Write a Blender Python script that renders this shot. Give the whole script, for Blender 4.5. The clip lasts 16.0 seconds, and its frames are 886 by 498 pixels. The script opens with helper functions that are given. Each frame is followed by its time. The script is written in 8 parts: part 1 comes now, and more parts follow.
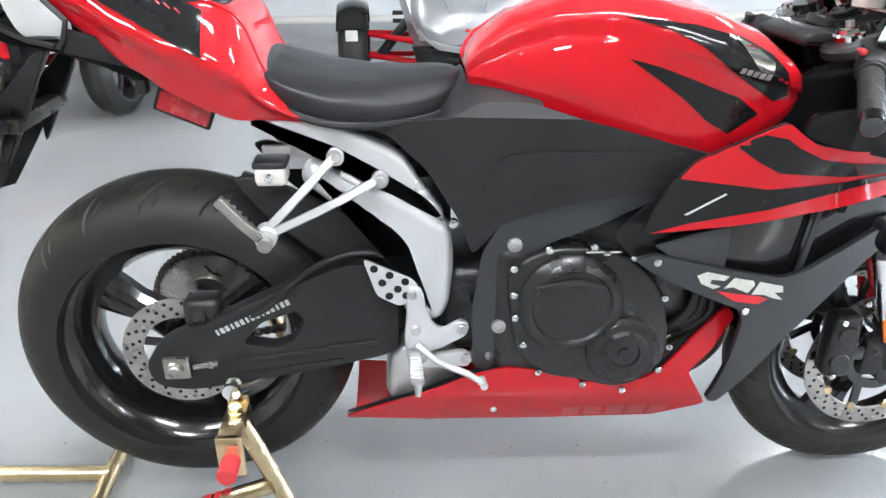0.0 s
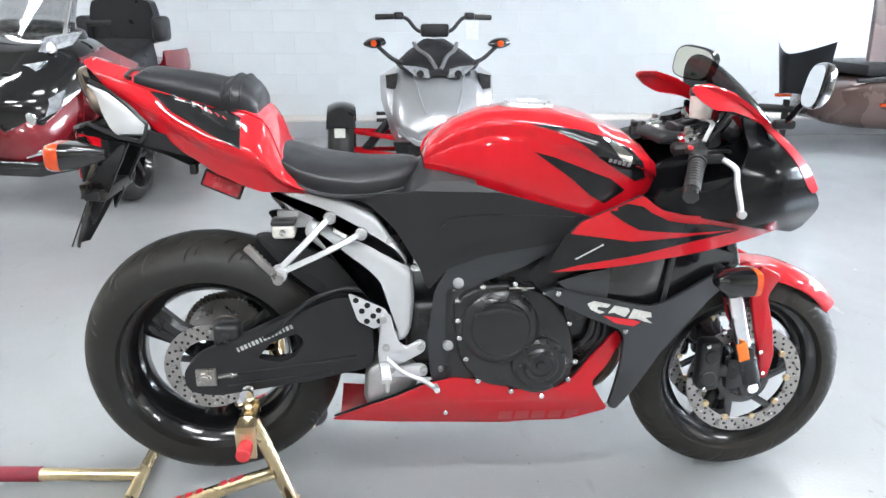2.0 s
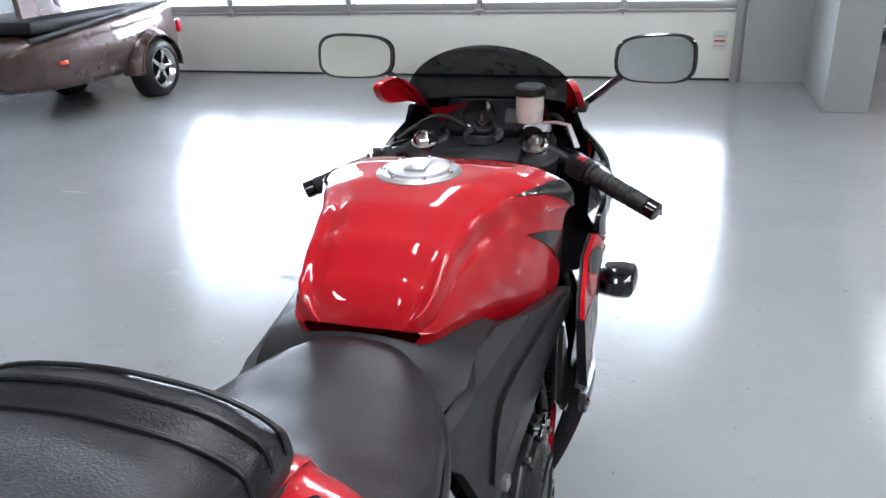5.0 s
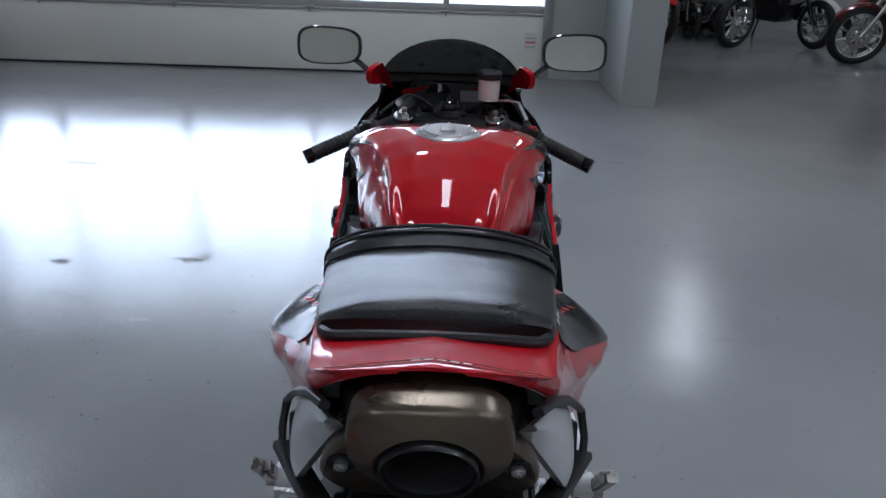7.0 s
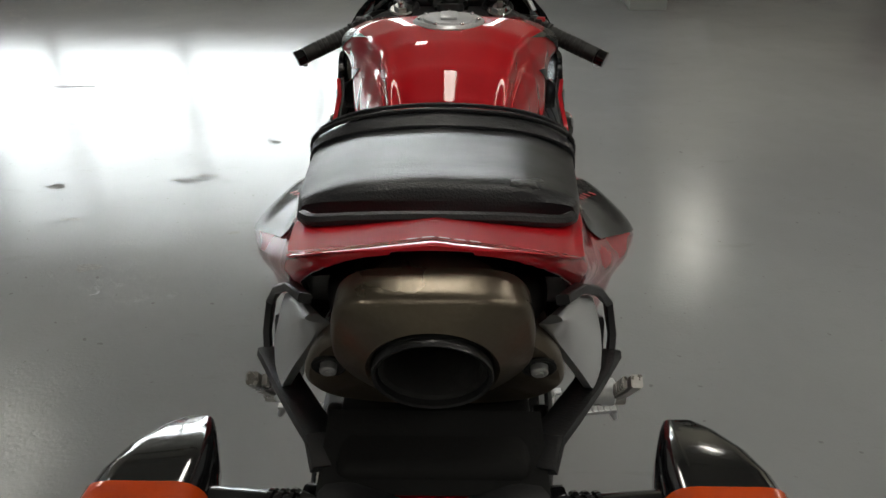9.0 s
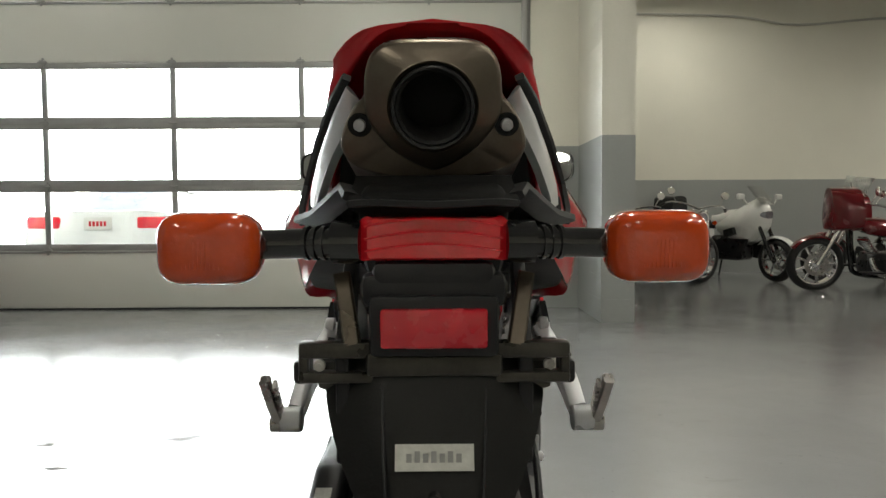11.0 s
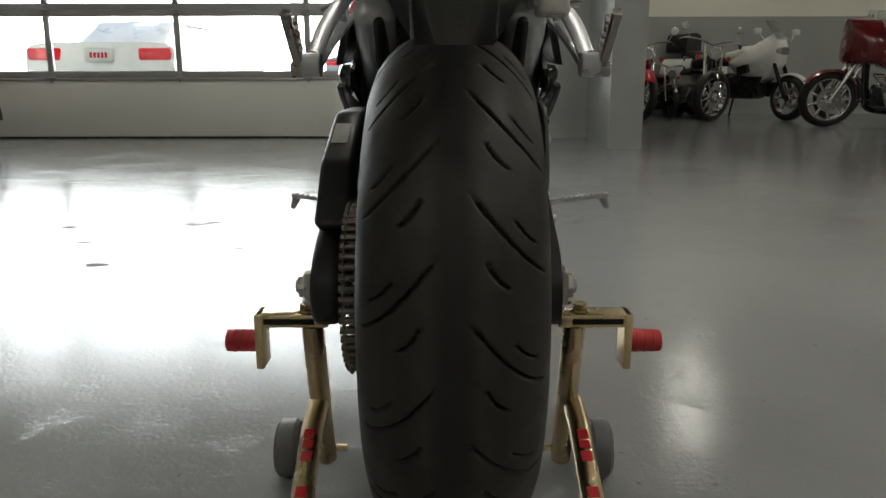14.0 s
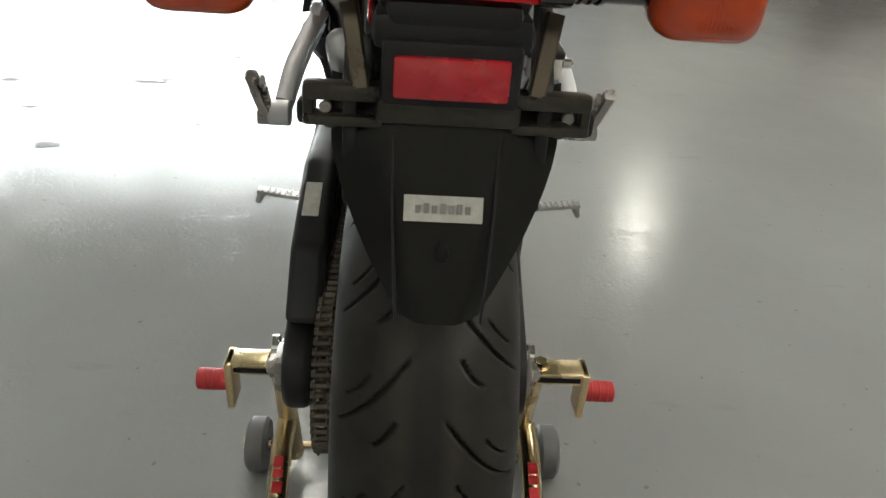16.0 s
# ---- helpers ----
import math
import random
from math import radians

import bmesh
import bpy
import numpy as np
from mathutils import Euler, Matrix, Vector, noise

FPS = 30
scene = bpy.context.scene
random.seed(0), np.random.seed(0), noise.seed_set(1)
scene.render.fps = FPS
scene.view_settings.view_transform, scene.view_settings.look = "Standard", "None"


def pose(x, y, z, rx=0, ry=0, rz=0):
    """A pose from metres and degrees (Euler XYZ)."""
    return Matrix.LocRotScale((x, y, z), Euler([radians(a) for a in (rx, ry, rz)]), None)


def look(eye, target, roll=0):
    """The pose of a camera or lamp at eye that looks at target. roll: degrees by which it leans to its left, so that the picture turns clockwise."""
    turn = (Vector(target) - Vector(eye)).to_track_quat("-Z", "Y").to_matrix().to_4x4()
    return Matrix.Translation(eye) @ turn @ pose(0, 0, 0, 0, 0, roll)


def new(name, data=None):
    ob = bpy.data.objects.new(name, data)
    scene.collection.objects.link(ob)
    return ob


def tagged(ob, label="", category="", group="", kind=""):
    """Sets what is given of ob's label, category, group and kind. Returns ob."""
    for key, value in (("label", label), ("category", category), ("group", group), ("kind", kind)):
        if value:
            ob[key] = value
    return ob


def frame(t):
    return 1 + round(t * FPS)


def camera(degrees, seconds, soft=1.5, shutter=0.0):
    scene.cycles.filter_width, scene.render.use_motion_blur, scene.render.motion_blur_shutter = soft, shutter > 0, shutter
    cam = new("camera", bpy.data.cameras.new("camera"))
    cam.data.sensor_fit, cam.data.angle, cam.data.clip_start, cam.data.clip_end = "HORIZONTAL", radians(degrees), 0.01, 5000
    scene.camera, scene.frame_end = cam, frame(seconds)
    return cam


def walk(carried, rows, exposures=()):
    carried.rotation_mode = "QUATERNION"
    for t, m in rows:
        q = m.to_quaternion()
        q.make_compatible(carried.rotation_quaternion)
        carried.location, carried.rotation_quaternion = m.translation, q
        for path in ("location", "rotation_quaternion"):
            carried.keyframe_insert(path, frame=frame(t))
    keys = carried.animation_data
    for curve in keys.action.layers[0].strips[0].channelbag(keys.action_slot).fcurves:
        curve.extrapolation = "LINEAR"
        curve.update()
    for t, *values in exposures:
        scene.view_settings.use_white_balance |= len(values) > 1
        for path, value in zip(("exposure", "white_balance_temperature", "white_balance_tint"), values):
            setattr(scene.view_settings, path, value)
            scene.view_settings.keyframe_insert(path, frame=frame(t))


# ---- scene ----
cam = camera(61.2, 16.0)
PATH = [
    (0, (1.297, 0.411, 1.15), (-0.51, 0.519, 0.299), -0.2),
    (0.5, (1.541, 0.505, 1.176), (-0.302, 0.651, 0.412), 1.7),
    (1, (1.699, 0.479, 1.215), (-0.167, 0.64, 0.512), 0.9),
    (1.5, (1.758, 0.446, 1.233), (-0.127, 0.589, 0.581), -0.0),
    (2, (1.784, 0.43, 1.236), (-0.111, 0.586, 0.614), 0.4),
    (2.5, (1.784, 0.426, 1.233), (-0.119, 0.59, 0.638), 0.4),
    (3, (1.696, 0.398, 1.259), (-0.187, 0.65, 0.634), -1.5),
    (3.3, (1.507, 0.361, 1.275), (-0.319, 0.813, 0.597), -3.0),
    (3.5, (1.339, 0.332, 1.277), (-0.423, 0.96, 0.567), -1.7),
    (3.7, (1.148, 0.306, 1.287), (-0.492, 1.147, 0.510), -2.1),
    (4, (0.900, 0.182, 1.315), (-0.486, 1.337, 0.452), -1.5),
    (4.2, (0.773, 0.055, 1.315), (-0.441, 1.402, 0.471), -1.2),
    (4.5, (0.614, -0.107, 1.344), (-0.347, 1.386, 0.423), -3.4),
    (4.7, (0.495, -0.152, 1.335), (-0.280, 1.503, 0.521), -3.1),
    (6.8, (0.005, -0.609, 1.393), (-0.013, 1.229, 0.605), 1.9),
    (7, (0.008, -0.629, 1.384), (-0.006, 1.201, 0.578), 1.8),
    (7.5, (0.007, -0.667, 1.358), (0.02, 1.18, 0.591), 1.1),
    (8, (0.002, -0.673, 1.331), (0.012, 1.146, 0.498), 1.1),
    (8.5, (-0.003, -0.63, 1.318), (0.014, 1.141, 0.39), 0.8),
    (9, (0.012, -0.559, 1.312), (-0.019, 1.178, 0.321), -0.2),
    (9.5, (0.015, -0.562, 1.297), (-0.04, 1.173, 0.304), -1.6),
    (9.7, (0.003, -0.587, 1.264), (-0.004, 1.183, 0.333), -0.5),
    (11.8, (0.006, -0.944, 0.835), (0.023, 1.049, 1.003), -0.1),
    (12, (0.006, -0.949, 0.823), (0.026, 1.045, 0.979), 0.1),
    (12.5, (0.001, -0.947, 0.787), (0.018, 1.051, 0.86), -0.0),
    (13, (-0.001, -0.936, 0.75), (-0.007, 1.064, 0.694), -0.0),
    (13.5, (-0.003, -0.937, 0.705), (-0.017, 1.047, 0.45), -0.4),
    (14, (-0.007, -0.94, 0.659), (-0.015, 1.005, 0.197), -0.1),
    (14.5, (-0.011, -0.928, 0.628), (0.004, 0.97, -0.003), -0.4),
    (15, (0.0, -0.901, 0.625), (0.017, 1.001, 0.006), -0.7),
    (15.5, (-0.014, -0.798, 0.709), (0.039, 1.035, -0.09), 0.9),
    (16, (-0.032, -0.792, 1.029), (0.081, 0.942, 0.038), 4.3),
]
walk(cam, [(t, look(eye, target, roll)) for t, eye, target, roll in PATH],
     exposures=[(0, 2.88, 5850, 11), (3.0, 2.82, 5850, 11), (4.0, 2.74, 5800, 12), (4.7, 2.24, 5750, 13), (6.8, 0.78, 5350, 15), (7.5, 0.66, 5800, 11), (8.5, 0.5, 6600, 8), (9.0, 0.57, 6650, 8), (9.7, 0.5, 6700, 8), (11.8, 1.5, 6800, 6), (12.5, 1.42, 6800, 6), (13.0, 1.15, 6750, 6), (14.0, 0.58, 6700, 7), (14.5, 0.74, 6700, 7), (15.0, 1.03, 6700, 7), (15.5, 1.2, 6700, 6), (16, 1.4, 6700, 6)])

# ---- world and light ----
world = bpy.data.worlds.new("world")
scene.world = world
world.use_nodes = True
wn = world.node_tree
bg = wn.nodes["Background"]
sky = wn.nodes.new("ShaderNodeTexSky")
sky.sky_type = "NISHITA"
sky.sun_disc = False
sky.sun_elevation = radians(34)
sky.sun_rotation = radians(20)
wn.links.new(sky.outputs[0], bg.inputs[0])
bg.inputs[1].default_value = 0.15
sun_data = bpy.data.lights.new("sun", "SUN")
sun_data.energy = 1.2
sun_data.angle = radians(12)
sun_data.color = (1.0, 0.97, 0.92)
sun = new("sun", sun_data)
sun.matrix_world = look((0, 30, 40), (4, 0, 0))


def area_light(name, m, sx, sy, watts, color):
    data = bpy.data.lights.new(name, "AREA")
    data.shape, data.size, data.size_y, data.energy, data.color = "RECTANGLE", sx, sy, watts, color
    ob = new(name, data)
    ob.matrix_world = m
    return ob


# ---- materials ----
def material(name, color, rough=0.5, metal=0.0, coat=0.0, var=0.15, scale=9.0, bump=0.0, fine=180.0, rvar=0.1,
             coat_rough=0.04, spec=0.5):
    """A surface with colour varied at two scales, uneven gloss and a fine relief."""
    m = bpy.data.materials.new(name)
    m.use_nodes = True
    t = m.node_tree
    n, l = t.nodes, t.links
    b = n["Principled BSDF"]
    b.inputs["Metallic"].default_value = metal
    b.inputs["Coat Weight"].default_value = coat
    b.inputs["Coat Roughness"].default_value = coat_rough
    b.inputs["Specular IOR Level"].default_value = spec
    co = n.new("ShaderNodeTexCoord")
    big = n.new("ShaderNodeTexNoise")
    big.inputs["Scale"].default_value = scale
    big.inputs["Detail"].default_value = 5
    small = n.new("ShaderNodeTexNoise")
    small.inputs["Scale"].default_value = fine
    small.inputs["Detail"].default_value = 3
    l.new(co.outputs["Object"], big.inputs["Vector"])
    l.new(co.outputs["Object"], small.inputs["Vector"])
    add = n.new("ShaderNodeMath")
    add.operation = "MULTIPLY_ADD"
    l.new(small.outputs["Fac"], add.inputs[0])
    add.inputs[1].default_value = 0.4
    l.new(big.outputs["Fac"], add.inputs[2])
    ramp = n.new("ShaderNodeMapRange")
    ramp.inputs["From Min"].default_value, ramp.inputs["From Max"].default_value = 0.35, 1.05
    ramp.inputs["To Min"].default_value, ramp.inputs["To Max"].default_value = 1 - var, 1 + var
    l.new(add.outputs[0], ramp.inputs["Value"])
    mix = n.new("ShaderNodeMix")
    mix.data_type, mix.blend_type = "RGBA", "MULTIPLY"
    mix.inputs["Factor"].default_value = 1
    mix.inputs[6].default_value = (*color, 1)
    l.new(ramp.outputs[0], mix.inputs[7])
    l.new(mix.outputs[2], b.inputs["Base Color"])
    rr = n.new("ShaderNodeMapRange")
    rr.inputs["From Min"].default_value, rr.inputs["From Max"].default_value = 0.3, 0.7
    rr.inputs["To Min"].default_value, rr.inputs["To Max"].default_value = max(0.02, rough - rvar), min(1, rough + rvar)
    l.new(big.outputs["Fac"], rr.inputs["Value"])
    l.new(rr.outputs[0], b.inputs["Roughness"])
    if bump:
        bp = n.new("ShaderNodeBump")
        bp.inputs["Strength"].default_value = bump
        bp.inputs["Distance"].default_value = 0.002
        l.new(small.outputs["Fac"], bp.inputs["Height"])
        l.new(bp.outputs[0], b.inputs["Normal"])
    return m


def lamp_material(name, color, strength):
    m = bpy.data.materials.new(name)
    m.use_nodes = True
    b = m.node_tree.nodes["Principled BSDF"]
    b.inputs["Base Color"].default_value = (0.8, 0.8, 0.8, 1)
    b.inputs["Emission Color"].default_value = (*color, 1)
    b.inputs["Emission Strength"].default_value = strength
    return m


def glass_material(name, color, rough=0.02, alpha=1.0):
    m = bpy.data.materials.new(name)
    m.use_nodes = True
    b = m.node_tree.nodes["Principled BSDF"]
    b.inputs["Base Color"].default_value = (*color, 1)
    b.inputs["Roughness"].default_value = rough
    b.inputs["Transmission Weight"].default_value = 1.0
    b.inputs["IOR"].default_value = 1.45
    b.inputs["Alpha"].default_value = alpha
    return m


RED = material("red_paint", (0.47, 0.003, 0.010), 0.5, 0, 1.0, 0.05, 3, rvar=0.04, coat_rough=0.02, spec=0.1)
DARK_RED = material("dark_red_paint", (0.15, 0.004, 0.009), 0.25, 0.2, 1.0, 0.1, 4, rvar=0.05)
GLOSS_BLACK = material("gloss_black_paint", (0.008, 0.008, 0.009), 0.12, 0, 0.8, 0.2, 6, rvar=0.05)
DECAL_BLACK = material("black_decal", (0.011, 0.011, 0.012), 0.2, 0, 0.3, 0.15, 8, rvar=0.04, coat_rough=0.03, spec=0.2)
# Inner cowl parts use it too, so their enclosed shade is in the colour.
COWL_BLACK = material("black_cowl_paint", (0.006, 0.006, 0.007), 0.16, 0, 0.1, 0.2, 7, rvar=0.04, spec=0.22)
MATT_BLACK = material("black_plastic", (0.017, 0.017, 0.0185), 0.44, 0, 0, 0.2, 12, 0.15, 420, spec=0.33)
GREY_BLACK = material("grey_black_satin", (0.026, 0.0275, 0.031), 0.38, 0, 0.15, 0.12, 7, 0.08, 300)
ENGINE_BLACK = material("black_engine_paint", (0.016, 0.016, 0.017), 0.32, 0.1, 0.1, 0.25, 14, 0.15, 260)
VINYL = material("black_seat_vinyl", (0.015, 0.015, 0.0175), 0.36, 0, 0, 0.2, 9, 0.3, 520, spec=0.36)
RUBBER = material("tyre_rubber", (0.017, 0.0165, 0.016), 0.5, 0, 0, 0.3, 22, 0.12, 500, spec=0.4)
RIM_BLACK = material("black_wheel_paint", (0.009, 0.009, 0.01), 0.2, 0.2, 0.6, 0.2, 9, rvar=0.06)
SILVER = material("silver_paint", (0.62, 0.63, 0.65), 0.36, 0.55, 0.2, 0.07, 8, 0.05, 350)
ALLOY = material("cast_alloy", (0.52, 0.52, 0.53), 0.42, 0.85, 0, 0.2, 30, 0.15, 240)
STEEL = material("brushed_steel", (0.42, 0.4, 0.38), 0.32, 1.0, 0, 0.2, 40, 0.1, 300)
CHROME = material("chrome", (0.78, 0.78, 0.79), 0.1, 1.0, 0, 0.05, 10, rvar=0.05)
GOLD = material("gold_zinc_plate", (0.66, 0.53, 0.32), 0.3, 1.0, 0, 0.35, 7, 0.08, 220, rvar=0.1)
CHAIN = material("oily_chain_steel", (0.13, 0.115, 0.095), 0.34, 0.9, 0, 0.3, 60)
RED_RUBBER = material("red_rubber", (0.5, 0.03, 0.035), 0.5, 0, 0, 0.15, 20)
DARK_RED_GRIP = material("dark_red_grip", (0.2, 0.015, 0.03), 0.6, 0, 0, 0.25, 30, 0.3, 150)
TITAN = material("dark_bronze_metal", (0.15, 0.124, 0.095), 0.36, 0.85, 0, 0.15, 12, 0.1, 300)
DULL_METAL = material("dull_bracket_metal", (0.06, 0.0558, 0.048), 0.34, 0.6, 0, 0.4, 30, 0.15, 200)
# Mudguard plastic, a lighter grey-black than black_plastic.
GUARD_GREY = material("light_black_plastic", (0.0294, 0.0294, 0.028), 0.42, 0, 0, 0.22, 14, 0.12, 420, spec=0.4)
# Darker copy of black_plastic, with the shade under the tail in its colour.
INNER_BLACK = material("shaded_black_plastic", (0.009, 0.009, 0.009), 0.6, 0, 0, 0.25, 14, 0.15, 300, spec=0.15)
# Soot in the exhaust; elsewhere a black standing in for shade inside openings.
SOOT_SHADE = material("soot_and_shade_black", (0.006, 0.006, 0.006), 0.85, 0, 0, 0.3, 40, 0.4, 200)
AMBER = material("amber_lens", (0.54, 0.056, 0.007), 0.14, 0, 0.9, 0.12, 60, 0.35, 130)
AMBER_INNER = material("amber_reflector", (0.9, 0.2, 0.015), 0.2, 0.1, 0.8, 0.1, 80, 0.3, 160)
RED_LENS = material("red_lens", (0.72, 0.008, 0.018), 0.12, 0, 0.9, 0.15, 70, 0.3, 160)
RED_REFLEX = material("red_reflector", (0.5, 0.012, 0.025), 0.25, 0, 0.7, 0.06, 60, 0.08, 300)
WHITE_LABEL = material("white_label", (0.58, 0.58, 0.54), 0.5, 0, 0, 0.2, 90, 0.2, 200)
INK = material("grey_ink", (0.36, 0.36, 0.35), 0.6)
PALE_INK = material("silver_ink", (0.55, 0.55, 0.55), 0.4, 0.3)
BELLY_INK = material("dull_red_ink", (0.42, 0.004, 0.01), 0.4, 0, 0.6)
TEXT_RED = material("red_lettering", (0.6, 0.02, 0.03), 0.35)
MIRROR = material("mirror_glass", (0.88, 0.9, 0.9), 0.02, 1.0, 0, 0.01, 5, rvar=0.01)
GREY_PLASTIC = material("grey_plastic", (0.13, 0.13, 0.135), 0.45, 0, 0, 0.1, 12, 0.1, 300)
SCREEN = material("tinted_screen", (0.004, 0.004, 0.005), 0.06, 0, 0, 0.1, 5, rvar=0.02, spec=0.3)
SCREEN.node_tree.nodes["Principled BSDF"].inputs["Alpha"].default_value = 0.94
CLEAR = glass_material("clear_plastic", (0.95, 0.96, 0.97), 0.02)
PANE = glass_material("window_glass", (0.97, 0.985, 0.98), 0.0)
MILKY = material("milky_plastic", (0.68, 0.66, 0.62), 0.3, 0, 0.2, 0.08, 30)
SPY_SILVER = material("pearl_silver_paint", (0.36, 0.37, 0.385), 0.34, 0.5, 0.9, 0.08, 5, rvar=0.05)
BROWN = material("brown_metallic_paint", (0.085, 0.05, 0.045), 0.28, 0.35, 1.0, 0.12, 4, rvar=0.05)
WHITE_PAINT = material("white_paint", (0.74, 0.74, 0.72), 0.3, 0, 0.8, 0.06, 4, rvar=0.05)
OVERCAST = lamp_material("overcast_sky", (0.93, 0.97, 1.0), 6.5)
WALL_BLUE = material("pale_grey_wall_paint", (0.52, 0.545, 0.565), 0.5, 0, 0, 0.05, 1.2, 0.25, 60)
WALL_CREAM = material("cream_wall_paint", (0.77, 0.75, 0.66), 0.55, 0, 0, 0.06, 1.1, 0.25, 60)
WALL_GREY = material("grey_wall_paint", (0.33, 0.345, 0.335), 0.5, 0, 0, 0.08, 1.3, 0.25, 60)
DOOR_PAINT = material("cream_door_panel", (0.68, 0.68, 0.63), 0.42, 0, 0, 0.05, 0.9, 0.1, 90)
DOOR_METAL = material("door_aluminium", (0.36, 0.36, 0.35), 0.45, 0.4, 0, 0.12, 6, 0.1, 120)
CEILING = material("ceiling_paint", (0.42, 0.41, 0.37), 0.7, 0, 0, 0.12, 0.8, 0.2, 40)
BEAM = material("beam_paint", (0.5, 0.49, 0.45), 0.6, 0, 0, 0.1, 2)
KERB = material("kerb_concrete", (0.6, 0.58, 0.55), 0.55, 0, 0, 0.1, 3, 0.25, 50)
# Kerb face in a darker grey than the ledge on top.
KERB_FACE = material("kerb_face_grey", (0.36, 0.37, 0.39), 0.5, 0, 0, 0.1, 3, 0.2, 60)
SNOW = material("pale_forecourt", (0.62, 0.62, 0.62), 0.8, 0, 0, 0.12, 0.6, 0.3, 20)
LIGHT_TUBE = lamp_material("fluorescent_tube", (1.0, 0.98, 0.9), 4.5)
HEAD_LENS = material("headlamp_lens", (0.50, 0.52, 0.56), 0.08, 0.6, 1.0, 0.55, 34, rvar=0.05)


def floor_material():
    m = bpy.data.materials.new("painted_floor")
    m.use_nodes = True
    t = m.node_tree
    n, l = t.nodes, t.links
    b = n["Principled BSDF"]
    co = n.new("ShaderNodeTexCoord")

    def noise_tex(scale, detail, rough=0.55):
        x = n.new("ShaderNodeTexNoise")
        x.inputs["Scale"].default_value, x.inputs["Detail"].default_value = scale, detail
        x.inputs["Roughness"].default_value = rough
        l.new(co.outputs["Object"], x.inputs["Vector"])
        return x

    def remap(src, a, b_, c, d):
        r = n.new("ShaderNodeMapRange")
        r.inputs["From Min"].default_value, r.inputs["From Max"].default_value = a, b_
        r.inputs["To Min"].default_value, r.inputs["To Max"].default_value = c, d
        l.new(src, r.inputs["Value"])
        return r.outputs[0]

    def mixed(fac, a, c):
        x = n.new("ShaderNodeMix")
        x.data_type = "RGBA"
        l.new(fac, x.inputs["Factor"])
        for i, v in ((6, a), (7, c)):
            if isinstance(v, tuple):
                x.inputs[i].default_value = (*v, 1)
            else:
                l.new(v, x.inputs[i])
        return x.outputs[2]

    cloud, mid, grit = noise_tex(0.7, 4), noise_tex(5.5, 4, 0.5), noise_tex(85, 2, 0.6)
    scuff = noise_tex(1.6, 5, 0.6)
    base = mixed(remap(cloud.outputs["Fac"], 0.35, 0.7, 0, 1), (0.225, 0.228, 0.232), (0.275, 0.28, 0.283))
    base = mixed(remap(mid.outputs["Fac"], 0.45, 0.8, 0, 0.22), base, (0.2, 0.2, 0.2))
    stretch = n.new("ShaderNodeMapping")
    stretch.inputs["Scale"].default_value = (2.4, 8.0, 1.0)
    l.new(co.outputs["Object"], stretch.inputs["Vector"])
    drag = n.new("ShaderNodeTexNoise")
    drag.inputs["Scale"].default_value, drag.inputs["Detail"].default_value, drag.inputs["Roughness"].default_value = 1.0, 7, 0.62
    l.new(stretch.outputs[0], drag.inputs["Vector"])
    base = mixed(remap(drag.outputs["Fac"], 0.62, 0.74, 0, 0.3), base, (0.13, 0.125, 0.115))
    speck = noise_tex(38, 1)
    base = mixed(remap(speck.outputs["Fac"], 0.74, 0.78, 0, 0.5), base, (0.1, 0.095, 0.09))
    l.new(base, b.inputs["Base Color"])
    worn = n.new("ShaderNodeMath")
    l.new(remap(scuff.outputs["Fac"], 0.3, 0.75, 0.11, 0.19), worn.inputs[0])
    l.new(remap(drag.outputs["Fac"], 0.52, 0.7, 0, 0.05), worn.inputs[1])
    l.new(worn.outputs[0], b.inputs["Roughness"])
    b.inputs["Specular IOR Level"].default_value = 0.42
    bp = n.new("ShaderNodeBump")
    bp.inputs["Strength"].default_value, bp.inputs["Distance"].default_value = 0.5, 0.0013
    hsum = n.new("ShaderNodeMath")
    hsum.operation = "MULTIPLY_ADD"
    l.new(grit.outputs["Fac"], hsum.inputs[0])
    hsum.inputs[1].default_value = 0.9
    l.new(mid.outputs["Fac"], hsum.inputs[2])
    dent = n.new("ShaderNodeMath")
    dent.operation = "MULTIPLY_ADD"
    l.new(remap(noise_tex(11, 6, 0.7).outputs["Fac"], 0.56, 0.66, 0, 1), dent.inputs[0])
    dent.inputs[1].default_value = -0.45
    l.new(hsum.outputs[0], dent.inputs[2])
    l.new(dent.outputs[0], bp.inputs["Height"])
    l.new(bp.outputs[0], b.inputs["Normal"])
    return m


